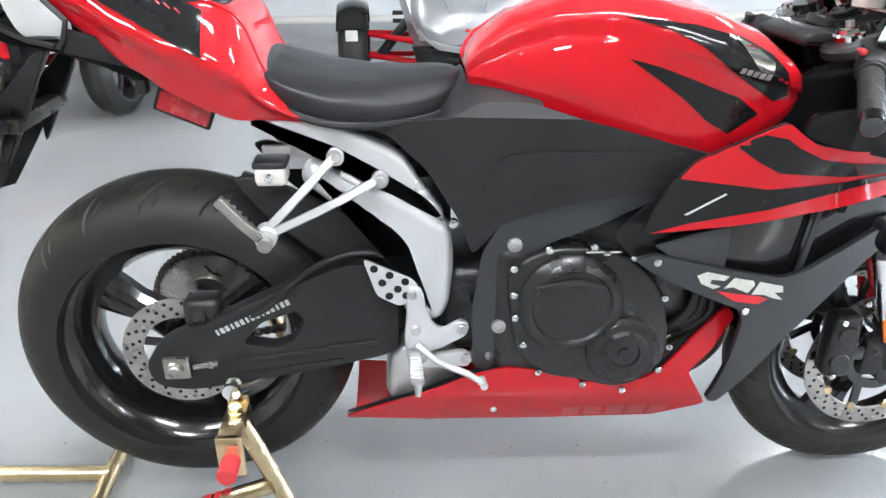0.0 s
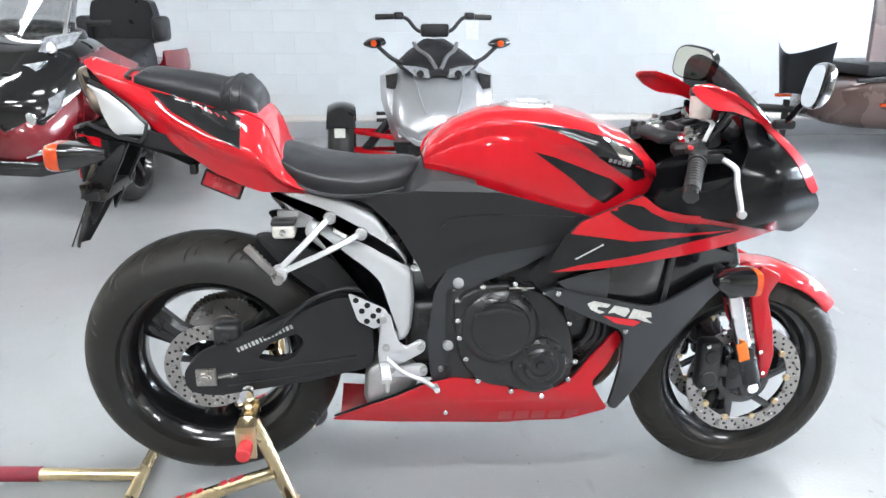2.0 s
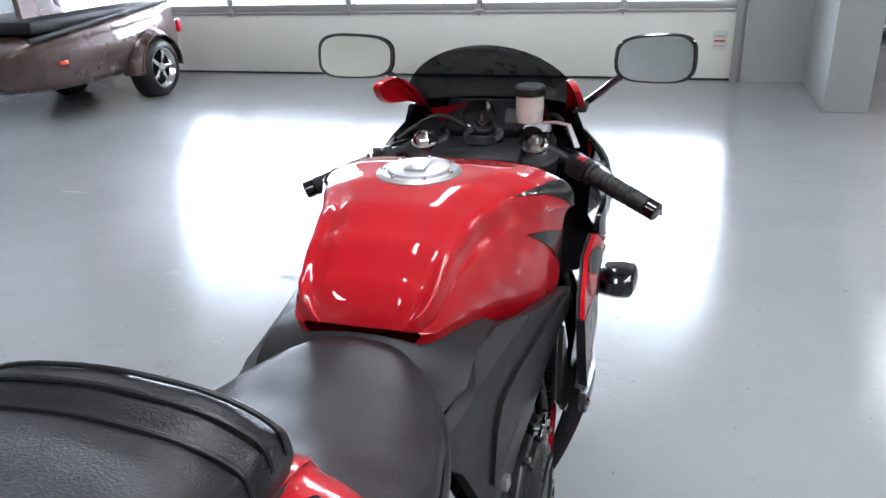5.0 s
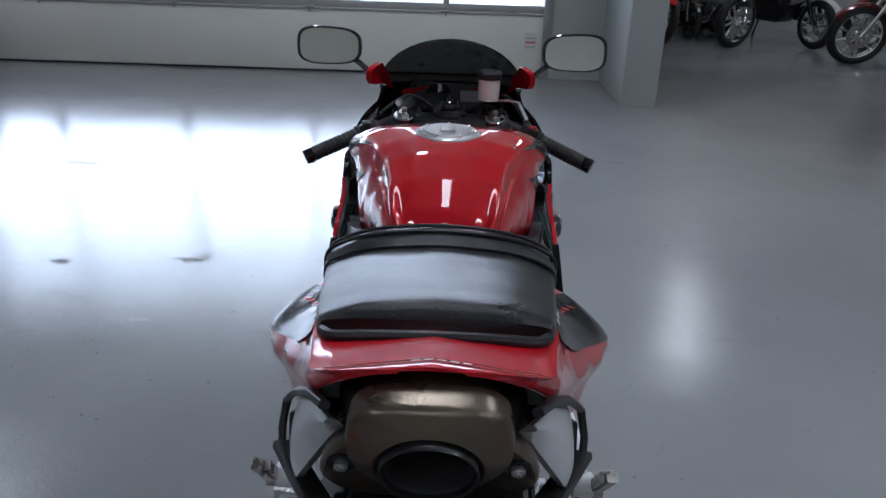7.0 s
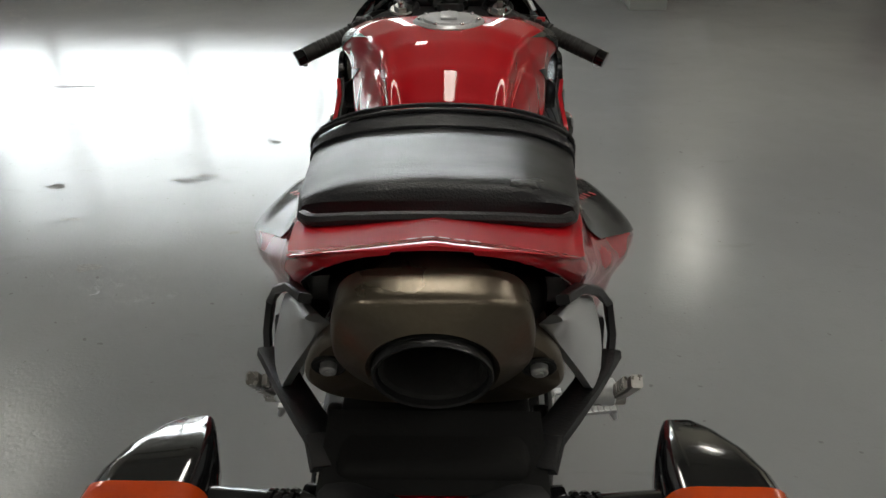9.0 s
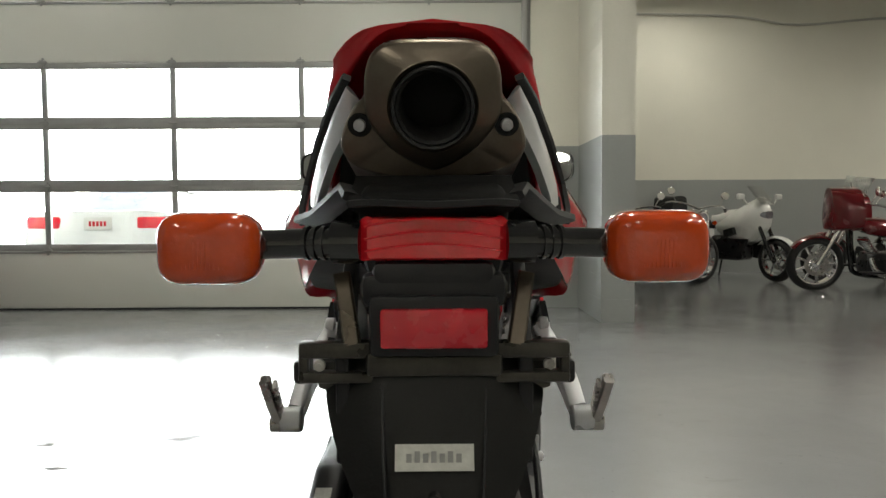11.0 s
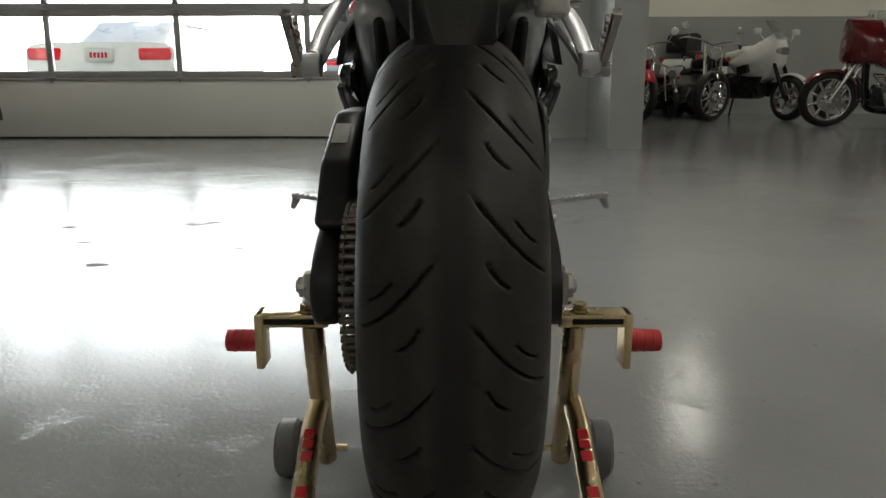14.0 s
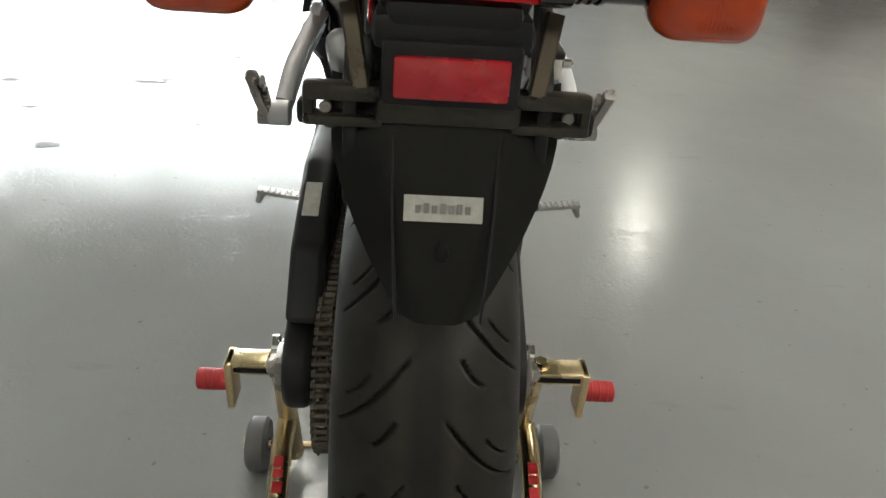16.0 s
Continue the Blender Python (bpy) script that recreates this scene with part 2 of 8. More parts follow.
def worn_rubber(name, half):
    """Tyre rubber with dusty brown bands scrubbed round the tread."""
    m = material(name, (0.014, 0.0136, 0.013), 0.52, 0, 0, 0.3, 22, 0.12, 500, spec=0.32)
    n, l = m.node_tree.nodes, m.node_tree.links
    b = n["Principled BSDF"]
    old = b.inputs["Base Color"].links[0].from_socket
    co = n.new("ShaderNodeTexCoord")
    sep = n.new("ShaderNodeSeparateXYZ")
    l.new(co.outputs["Object"], sep.inputs[0])
    side = n.new("ShaderNodeMath")
    side.operation = "ABSOLUTE"
    l.new(sep.outputs[0], side.inputs[0])
    band = n.new("ShaderNodeValToRGB")
    band.color_ramp.elements[0].position, band.color_ramp.elements[0].color = 0.10, (0.0, 0.0, 0.0, 1)
    band.color_ramp.elements[1].position, band.color_ramp.elements[1].color = 0.95, (0.1, 0.1, 0.1, 1)
    for at, v in ((0.26, 0.9), (0.45, 0.35), (0.70, 0.55)):
        e = band.color_ramp.elements.new(at)
        e.color = (v, v, v, 1)
    wide = n.new("ShaderNodeMath")
    wide.operation = "DIVIDE"
    l.new(side.outputs[0], wide.inputs[0])
    wide.inputs[1].default_value = half
    l.new(wide.outputs[0], band.inputs[0])
    dirt = n.new("ShaderNodeTexNoise")
    dirt.inputs["Scale"].default_value, dirt.inputs["Detail"].default_value = 45, 6
    l.new(co.outputs["Object"], dirt.inputs["Vector"])
    fac = n.new("ShaderNodeMath")
    fac.operation = "MULTIPLY"
    l.new(band.outputs[0], fac.inputs[0])
    l.new(dirt.outputs["Fac"], fac.inputs[1])
    mix = n.new("ShaderNodeMix")
    mix.data_type = "RGBA"
    l.new(fac.outputs[0], mix.inputs["Factor"])
    l.new(old, mix.inputs[6])
    mix.inputs[7].default_value = (0.058, 0.051, 0.040, 1)
    l.new(mix.outputs[2], b.inputs["Base Color"])
    return m


WORN_TYRE = worn_rubber("worn_tyre_rubber", 0.098)
FLOOR = floor_material()


# ---- mesh helpers ----
from mathutils.bvhtree import BVHTree


def V(*a):
    return Vector(a)


def mesh_of(bm, name, mat, angle=35):
    me = bpy.data.meshes.new(name)
    bmesh.ops.recalc_face_normals(bm, faces=bm.faces[:])
    bm.to_mesh(me)
    bm.free()
    me.materials.append(mat)
    me.shade_smooth()
    me.set_sharp_from_angle(angle=radians(angle))
    return me


def part(name, bm, mat, parent=None, label="", angle=35):
    ob = new(name, mesh_of(bm, name, mat, angle))
    if parent is not None:
        ob.parent = parent
        ob.matrix_parent_inverse = parent.matrix_world.inverted()
    if label:
        ob["label"] = label
    return ob


def thing(name, label, category, at=(0, 0, 0), group=""):
    ob = new(name)
    ob.empty_display_size = 0.1
    ob.location = at
    bpy.context.view_layer.update()
    return tagged(ob, label, category, group)


def structure(name, bm, mat, label, category, angle=35):
    return tagged(part(name, bm, mat, None, "", angle), label, category, kind="structure")


def joined(*bms):
    out = bmesh.new()
    for b in bms:
        me = bpy.data.meshes.new("tmp")
        b.to_mesh(me)
        b.free()
        out.from_mesh(me)
        bpy.data.meshes.remove(me)
    return out


def moved(bm, m):
    bmesh.ops.transform(bm, matrix=m, verts=bm.verts[:])
    return bm


def mirrored(bm):
    out = bm.copy()
    for v in out.verts:
        v.co.x = -v.co.x
    bmesh.ops.reverse_faces(out, faces=out.faces[:])
    return out


def box(sx, sy, sz, at=(0, 0, 0), bevel=0.0, seg=2):
    bm = bmesh.new()
    bmesh.ops.create_cube(bm, size=1, matrix=Matrix.Translation(at) @ Matrix.Diagonal((sx, sy, sz, 1)))
    if bevel:
        bmesh.ops.bevel(bm, geom=bm.edges[:], offset=bevel, segments=seg, profile=0.5, affect="EDGES")
    return bm


def span(x0, x1, y0, y1, z0, z1, bevel=0.0, seg=2):
    return box(x1 - x0, y1 - y0, z1 - z0, ((x0 + x1) / 2, (y0 + y1) / 2, (z0 + z1) / 2), bevel, seg)


def curve(points, n=6, closed=False):
    """A smooth line through points, n steps between each two."""
    p = [Vector(q) for q in points]
    out = []
    k = len(p)
    for i in range(k if closed else k - 1):
        a = p[(i - 1) % k] if closed or i else p[0]
        b, c = p[i], p[(i + 1) % k]
        d = p[(i + 2) % k] if closed or i + 2 < k else p[k - 1]
        for j in range(n):
            t = j / n
            out.append(0.5 * (2 * b + (c - a) * t + (2 * a - 5 * b + 4 * c - d) * t * t + (3 * b - a - 3 * c + d) * t**3))
    if not closed:
        out.append(p[-1])
    return out


def loft(rings, caps=True, closed=True):
    bm = bmesh.new()
    rows = [[bm.verts.new(q) for q in r] for r in rings]
    k = len(rows[0])
    for a, b in zip(rows, rows[1:]):
        for i in range(k if closed else k - 1):
            j = (i + 1) % k
            bm.faces.new((a[i], a[j], b[j], b[i]))
    if caps and closed:
        bm.faces.new(rows[0][::-1])
        bm.faces.new(rows[-1])
    return bm


def tube(points, r, n=10, squash=1.0, caps=True):
    """A round bar along points; r is one radius or one for each point."""
    p = [Vector(q) for q in points]
    rs = r if isinstance(r, (list, tuple)) else [r] * len(p)
    rings, side = [], None
    for i, q in enumerate(p):
        d = (p[min(i + 1, len(p) - 1)] - p[max(i - 1, 0)]).normalized()
        if side is None:
            side = d.orthogonal().normalized()
        side = (side - d * side.dot(d)).normalized()
        up = d.cross(side)
        rings.append([q + rs[i] * (math.cos(a) * side + squash * math.sin(a) * up) for a in (2 * math.pi * j / n for j in range(n))])
    return loft(rings, caps)


def bar(points, w, h, up=(0, 0, 1)):
    """A flat bar of width w and height h along points."""
    p = [Vector(q) for q in points]
    rings = []
    for i, q in enumerate(p):
        d = (p[min(i + 1, len(p) - 1)] - p[max(i - 1, 0)]).normalized()
        s = d.cross(Vector(up)).normalized()
        u = s.cross(d).normalized()
        c = 0.25
        rings.append([q + s * w / 2 * a + u * h / 2 * b for a, b in
                      ((1, 1 - c), (1 - c, 1), (-1 + c, 1), (-1, 1 - c), (-1, -1 + c), (-1 + c, -1), (1 - c, -1), (1, -1 + c))])
    return loft(rings)


def lathe(profile, n=48, at=(0, 0, 0), turn=None):
    """Profile of (radius, along x) pairs spun round the x axis; closed profile ring."""
    rings = []
    for i in range(n):
        a = 2 * math.pi * i / n
        rings.append([V(x, r * math.cos(a), r * math.sin(a)) for r, x in profile])
    bm = bmesh.new()
    rows = [[bm.verts.new(q) for q in r] for r in rings]
    k = len(profile)
    for i in range(n):
        a, b = rows[i], rows[(i + 1) % n]
        for j in range(k):
            h = (j + 1) % k
            try:
                bm.faces.new((a[j], b[j], b[h], a[h]))
            except ValueError:
                pass
    bmesh.ops.remove_doubles(bm, verts=bm.verts[:], dist=1e-6)
    m = Matrix.Translation(at)
    return moved(bm, m @ turn if turn else m)


def disc(r, depth, at=(0, 0, 0), turn=None, n=24, chamfer=0.12):
    """A short round bar along x, with softened rims."""
    c = min(chamfer * r, depth * 0.35)
    return lathe([(0, -depth / 2), (r - c, -depth / 2), (r, -depth / 2 + c), (r, depth / 2 - c), (r - c, depth / 2), (0, depth / 2)], n, at, turn)


def slab(outline, x0, x1, bevel=0.004, seg=2):
    """An outline in (y, z) made thick from x0 to x1, with rounded rims."""
    bm = bmesh.new()
    a = [bm.verts.new((x0, y, z)) for y, z in outline]
    b = [bm.verts.new((x1, y, z)) for y, z in outline]
    k = len(a)
    bm.faces.new(a)
    bm.faces.new(b[::-1])
    for i in range(k):
        j = (i + 1) % k
        bm.faces.new((a[i], b[i], b[j], a[j]))
    bmesh.ops.recalc_face_normals(bm, faces=bm.faces[:])
    if bevel:
        rim = [e for e in bm.edges if abs(e.verts[0].co.x - e.verts[1].co.x) < 1e-6]
        bmesh.ops.bevel(bm, geom=rim, offset=bevel, segments=seg, profile=0.5, affect="EDGES")
    return bm


def soft(points, n=5):
    """A closed outline in two numbers, rounded through its points."""
    return [(q.x, q.y) for q in curve([(a, b, 0) for a, b in points], n, True)]


def rounded(points, r=0.01, n=4):
    """A closed outline in two numbers with its corners rounded off."""
    out, k = [], len(points)
    for i in range(k):
        p = Vector((*points[i], 0))
        a, b = Vector((*points[i - 1], 0)) - p, Vector((*points[(i + 1) % k], 0)) - p
        ra, rb = min(r, a.length * 0.45), min(r, b.length * 0.45)
        s, e = p + a.normalized() * ra, p + b.normalized() * rb
        for j in range(n + 1):
            t = j / n
            q = (1 - t) ** 2 * s + 2 * t * (1 - t) * p + t * t * e
            out.append((q.x, q.y))
    return out


def gridded(outline, step):
    """A flat outline in (y, z), cut into small cells."""
    bm = bmesh.new()
    bm.faces.new([bm.verts.new((0, y, z)) for y, z in outline])
    for axis in (1, 2):
        vals = [p[axis - 1] for p in outline]
        lo, hi = min(vals), max(vals)
        for i in range(1, int((hi - lo) / step) + 1):
            co = [0, 0, 0]
            co[axis] = lo + i * step - 0.37 * step
            no = [0, 0, 0]
            no[axis] = 1
            bmesh.ops.bisect_plane(bm, geom=bm.verts[:] + bm.edges[:] + bm.faces[:], plane_co=co, plane_no=no, dist=1e-6)
    return bm


def skin(outline, f, thick=0.005, step=0.02):
    """A curved panel: an outline in (y, z) laid on x = f(y, z), with thickness inwards and a rounded rim."""
    bm = gridded(outline, step)
    for v in bm.verts:
        v.co.x = f(v.co.y, v.co.z)
    front = bm.faces[:]
    rim = [e for e in bm.edges if len(e.link_faces) == 1]
    got = bmesh.ops.extrude_edge_only(bm, edges=rim)
    fresh = [g for g in got["geom"] if isinstance(g, bmesh.types.BMVert)]
    mid = sum((v.co for v in fresh), Vector()) / len(fresh)
    for v in fresh:
        v.co.x -= thick * (1 if v.co.x > 0 else -1)
        inward = mid - v.co
        inward.x = 0
        v.co += inward.normalized() * thick * 0.25
    return bm


def on_surface(outline, tree, step=0.012, off=0.0012, side=1, axis=0):
    """A decal: an outline laid on the surface that a ray along the axis meets from outside. axis 0: outline in (y, z); 2: in (x, y), from above; 1: in (x, z), from behind."""
    bm = gridded(outline, step)
    dead = []
    for v in bm.verts:
        a, b = v.co.y, v.co.z
        if axis == 0:
            org, way = V(2 * side, a, b), V(-side, 0, 0)
        elif axis == 2:
            org, way = V(a, b, 3), V(0, 0, -1)
        else:
            org, way = V(a, -3, b), V(0, 1, 0)
        hit, normal, _, _ = tree.ray_cast(org, way)
        if hit is None:
            dead.append(v)
        else:
            if normal.dot(way) > 0:
                normal = -normal
            v.co = hit + normal * off
    bmesh.ops.delete(bm, geom=dead, context="VERTS")
    return bm


def tree_of(*obs):
    bm = bmesh.new()
    for ob in obs:
        bm.from_mesh(ob.data)
    t = BVHTree.FromBMesh(bm)
    bm.free()
    return t


def lerp_table(table, y):
    """Values between rows of a small table whose first column rises."""
    if y <= table[0][0]:
        return table[0][1:]
    for a, b in zip(table, table[1:]):
        if y <= b[0]:
            t = (y - a[0]) / (b[0] - a[0])
            t = t * t * (3 - 2 * t) * 0.35 + t * 0.65
            return [p + (q - p) * t for p, q in zip(a[1:], b[1:])]
    return table[-1][1:]


RX90 = pose(0, 0, 0, 90, 0, 0)
AX_Z = pose(0, 0, 0, 0, -90, 0)
AX_Y = pose(0, 0, 0, 0, 0, 90)


def along(d):
    """The turn that lays the x axis along d."""
    return Vector((1, 0, 0)).rotation_difference(Vector(d)).to_matrix().to_4x4()


def bolt(at, d=(1, 0, 0), r=0.006, h=0.006):
    return joined(disc(r, h, at, along(d), 10), disc(r * 0.5, h * 1.5, at, along(d), 6))


def lerp_line(points, n):
    """n places evenly along a broken line in two numbers."""
    out = []
    for i in range(n):
        t = i / (n - 1) * (len(points) - 1)
        k = min(int(t), len(points) - 2)
        out.append(tuple(a + (b - a) * (t - k) for a, b in zip(points[k], points[k + 1])))
    return out


def slab_hole(outer, holes, x0, x1):
    """An outline in (y, z) with openings through it, made thick from x0 to x1."""
    bm = bmesh.new()
    edges = []
    for loop in [outer] + holes:
        vs = [bm.verts.new((x0, y, z)) for y, z in loop]
        edges += [bm.edges.new((vs[i], vs[(i + 1) % len(vs)])) for i in range(len(vs))]
    bmesh.ops.triangle_fill(bm, use_beauty=True, use_dissolve=False, edges=edges)
    got = bmesh.ops.extrude_face_region(bm, geom=bm.faces[:])
    for g in got["geom"]:
        if isinstance(g, bmesh.types.BMVert):
            g.co.x = x1
    bmesh.ops.recalc_face_normals(bm, faces=bm.faces[:])
    rim = [e for e in bm.edges if len(e.link_faces) == 2 and abs(e.verts[0].co.x - e.verts[1].co.x) < 1e-6 and abs(e.link_faces[0].normal.x - e.link_faces[1].normal.x) > 0.5]
    bmesh.ops.bevel(bm, geom=rim, offset=0.008, segments=3, profile=0.5, affect="EDGES", clamp_overlap=True)
    return bm


# ---- the building ----
WALL_X, DOOR_Y, BACK_Y, CEIL = -5.85, 6.68, 11.0, 4.6
DOOR_X0, DOOR_X1, DOOR_TOP = -5.2, 0.83, 3.72
EAST, SOUTH = 12.0, -7.0

structure("floor", span(WALL_X - 0.2, EAST, SOUTH, BACK_Y, -0.12, 0), FLOOR,
          "glossy grey painted concrete floor with scuffs and chips", "floor")
structure("ground", span(-300, 300, -300, 600, -0.4, -0.14), SNOW, "pale overcast forecourt outside the overhead door", "ground")
structure("backdrop", span(-32, 32, 34, 34.1, -0.3, 16), OVERCAST, "bright white overcast sky", "sky")
structure("ceiling", span(WALL_X - 0.2, EAST + 0.2, SOUTH - 0.2, BACK_Y + 0.2, CEIL, CEIL + 0.15), CEILING,
          "grey-white painted metal deck ceiling", "ceiling")

# west wall with its concrete kerb
west = structure("wall_west", span(WALL_X - 0.2, WALL_X - 0.004, SOUTH, DOOR_Y + 0.2, 0, CEIL), WALL_BLUE, "pale grey painted block wall with shallow mortar joints", "wall")
structure("kerb", joined(span(WALL_X - 0.01, -5.5, SOUTH, DOOR_Y, 0.155, 0.17, 0.004)), KERB, "pale concrete ledge along the block wall", "kerb")
structure("kerb_face", span(-5.86, -5.49, SOUTH, DOOR_Y, 0, 0.155, 0.003), KERB_FACE, "grey kerb face under the ledge, darker than its top", "kerb")

# north wall round the overhead door
structure("wall_north", joined(span(WALL_X - 0.2, DOOR_X0, DOOR_Y, DOOR_Y + 0.25, 0, CEIL),
                               span(DOOR_X1, 1.4, DOOR_Y, DOOR_Y + 0.25, 0, CEIL),
                               span(DOOR_X0, DOOR_X1, DOOR_Y, DOOR_Y + 0.25, DOOR_TOP, CEIL)), WALL_CREAM,
          "cream painted block wall round the overhead door", "wall")
PX0, PX1, PY = 1.40, 1.69, 5.61
for name, z0, z1, mat, label in (("pillar_lower", 0, 1.62, WALL_GREY, "grey painted lower part of the block pillar"),
                                 ("pillar_upper", 1.62, CEIL, WALL_CREAM, "cream painted upper part of the block pillar")):
    structure(name, joined(*[span(PX0 + 0.002, PX1 - 0.002, PY + 0.002, BACK_Y, z0, z1)] +
                           [span(PX0, PX1, PY, PY + 0.6, z0 + i * 0.203 + 0.002, min(z1, z0 + (i + 1) * 0.203 - 0.002))
                            for i in range(int((z1 - z0) / 0.203) + 1) if z0 + i * 0.203 + 0.02 < z1]), mat, label, "pillar")
structure("wall_north_lower", span(PX1, EAST, BACK_Y - 0.01, BACK_Y + 0.2, 0, 1.46), WALL_GREY, "grey painted lower band of the far showroom wall", "wall")
structure("wall_north_upper", span(PX1, EAST, BACK_Y, BACK_Y + 0.2, 1.46, CEIL), WALL_CREAM, "cream painted upper part of the far showroom wall", "wall")
structure("wall_return", span(DOOR_X1 + 0.09, PX0, DOOR_Y - 0.006, DOOR_Y, 0, 1.62), WALL_GREY, "grey painted lower wall beside the door", "wall")
structure("wall_east", span(EAST, EAST + 0.2, SOUTH, BACK_Y, 0, CEIL), WALL_CREAM, "cream showroom wall", "wall")
structure("wall_south", span(WALL_X - 0.2, EAST, SOUTH - 0.2, SOUTH, 0, CEIL), WALL_CREAM, "cream showroom wall", "wall")

# ceiling joists and beams
for i in range(9):
    y = SOUTH + 1.2 + i * 2.0
    structure("ceiling_joist", joined(span(PX1 + 0.05, EAST, y, y + 0.07, CEIL - 0.1, CEIL),
                                      span(WALL_X, PX0, y, y + 0.07, CEIL - 0.1, CEIL)), BEAM, "painted steel ceiling joist", "joist")
structure("ceiling_beam", span(5.2, 5.42, SOUTH, BACK_Y, CEIL - 0.34, CEIL - 0.1, 0.01), BEAM, "painted steel ceiling beam", "beam")
structure("ceiling_brace", bar([(5.3, 9.2, CEIL - 0.33), (8.6, 10.9, CEIL - 0.2)], 0.1, 0.1), BEAM, "painted diagonal steel brace", "brace")
hoop = [V(6.35 + 0.19 * math.cos(a), 9.6, CEIL - 0.36 + 0.19 * math.sin(a)) for a in np.linspace(0, 2 * math.pi, 33)]
tagged(part("cable_coil", joined(tube(hoop, 0.012, 6), tube([V(6.35, 9.6, CEIL - 0.17), V(6.35, 9.6, CEIL)], 0.004, 6)), MATT_BLACK),
       "black cable coil hanging from the ceiling", "cable")
conduit = tube(curve([(2.2, BACK_Y - 0.05, 4.05), (4.5, BACK_Y - 0.05, 4.0), (5.6, BACK_Y - 0.05, 3.86), (7.2, BACK_Y - 0.05, 3.95), (9, BACK_Y - 0.05, 3.7)], 5), 0.018, 6)
structure("conduit", conduit, BEAM, "painted conduit along the far wall", "conduit")
unit = thing("wall_heater", "white box unit on the block pillar", "heater", (1.7, 5.9, 3.35))
part("body", span(1.692, 1.85, 5.75, 6.15, 3.22, 3.42, 0.02, 3), WHITE_PAINT, unit)
part("outlet", span(1.72, 1.83, 5.73, 5.752, 3.24, 3.27, 0.003), MATT_BLACK, unit)

# pipe and bracket on the west wall
pipe = thing("wall_pipe", "pale painted pipe with brackets on the block wall", "pipe", (WALL_X, -0.5, 1.2))
part("pipe", tube([(WALL_X + 0.035, -3.4, 1.27), (WALL_X + 0.035, -0.12, 1.325), (WALL_X + 0.035, -0.10, 1.6)], 0.014, 8), WALL_BLUE, pipe)
for y, z in ((-2.95, 1.275), (-0.74, 1.30), (-0.14, 1.33)):
    part("bracket", span(WALL_X, WALL_X + 0.06, y - 0.05, y + 0.05, z - 0.045, z + 0.045, 0.01), WALL_BLUE, pipe)

# overhead door: sections, panes, hinges, rails
door = tagged(new("door_1"), "cream sectional overhead door with three rows of glass panes", "overhead door", kind="structure")
door.location = (0, DOOR_Y, 0)
bpy.context.view_layer.update()
SEC = [0.015, 0.60, 1.245, 1.87, 2.47, 3.07, DOOR_TOP]
COLS = [DOOR_X0, -3.93, -2.65, -1.37, -0.09, DOOR_X1]
yd0, yd1 = DOOR_Y + 0.02, DOOR_Y + 0.06
for i, (z0, z1) in enumerate(zip(SEC, SEC[1:])):
    if i in (1, 2, 3):
        for z, h in ((z0 + 0.03, 0.034), (z1 - 0.03, 0.03)):
            part("rail", span(DOOR_X0, DOOR_X1, yd0, yd1, z - h, z + h, 0.004), DOOR_METAL, door)
        for x in COLS[1:-1]:
            part("mullion", span(x - 0.028, x + 0.028, yd0 - 0.003, yd1 + 0.003, z0 + 0.06, z1 - 0.06, 0.004), DOOR_METAL, door)
        for a, b in zip(COLS, COLS[1:]):
            p = part("pane", span(a + 0.0285, b - 0.0285, yd0 + 0.018, yd0 + 0.024, z0 + 0.06, z1 - 0.06), PANE, door)
            p.visible_shadow = False
    else:
        part("panel", span(DOOR_X0, DOOR_X1, yd0, yd1, z0 + 0.003, z1 - 0.003, 0.006), DOOR_PAINT, door)
        part("lip", span(DOOR_X0, DOOR_X1, yd0 - 0.012, yd0 + 0.002, z1 - 0.028, z1 - 0.006, 0.003), DOOR_METAL, door)
hinge_mesh = None
for z in SEC[1:-1]:
    for x in COLS[1:-1]:
        if hinge_mesh is None:
            h = part("hinge", joined(box(0.07, 0.012, 0.045, (0, 0, 0), 0.003), tube([(-0.045, -0.012, 0), (0.045, -0.012, 0)], 0.009, 8),
                                     box(0.02, 0.014, 0.09, (0, 0.002, 0), 0.003)), DOOR_METAL, None)
            hinge_mesh = h.data
        else:
            h = new("hinge", hinge_mesh)
        h.location = (x, yd0 - 0.012, z)
        h.parent = door
        h.matrix_parent_inverse = door.matrix_world.inverted()
part("seal", span(DOOR_X0, DOOR_X1, yd0 + 0.002, yd1 - 0.002, 0.0, 0.017), MATT_BLACK, door)
structure("door_track", joined(span(DOOR_X1 - 0.005, DOOR_X1 + 0.05, DOOR_Y - 0.07, DOOR_Y - 0.002, 0, DOOR_TOP, 0.004),
                               span(DOOR_X1 + 0.05, DOOR_X1 + 0.085, DOOR_Y - 0.012, DOOR_Y - 0.002, 0, DOOR_TOP, 0.003)), DOOR_METAL,
          "galvanised steel door track", "door track")
spring = thing("door_spring", "black torsion spring shaft above the overhead door", "spring", (-2, DOOR_Y - 0.12, 3.98))
part("shaft", tube([(DOOR_X0, DOOR_Y - 0.14, 3.93), (DOOR_X1, DOOR_Y - 0.14, 3.93)], 0.016, 8), STEEL, spring)
for x0, x1 in ((-3.94, -2.46), (-1.72, -0.26)):
    coil = []
    turns = 60
    for i in range(turns * 10 + 1):
        a = 2 * math.pi * i / 10
        coil.append(V(x0 + (x1 - x0) * i / (turns * 10), DOOR_Y - 0.14 + 0.05 * math.cos(a), 3.93 + 0.05 * math.sin(a)))
    part("coil", tube(coil, 0.009, 5), MATT_BLACK, spring)
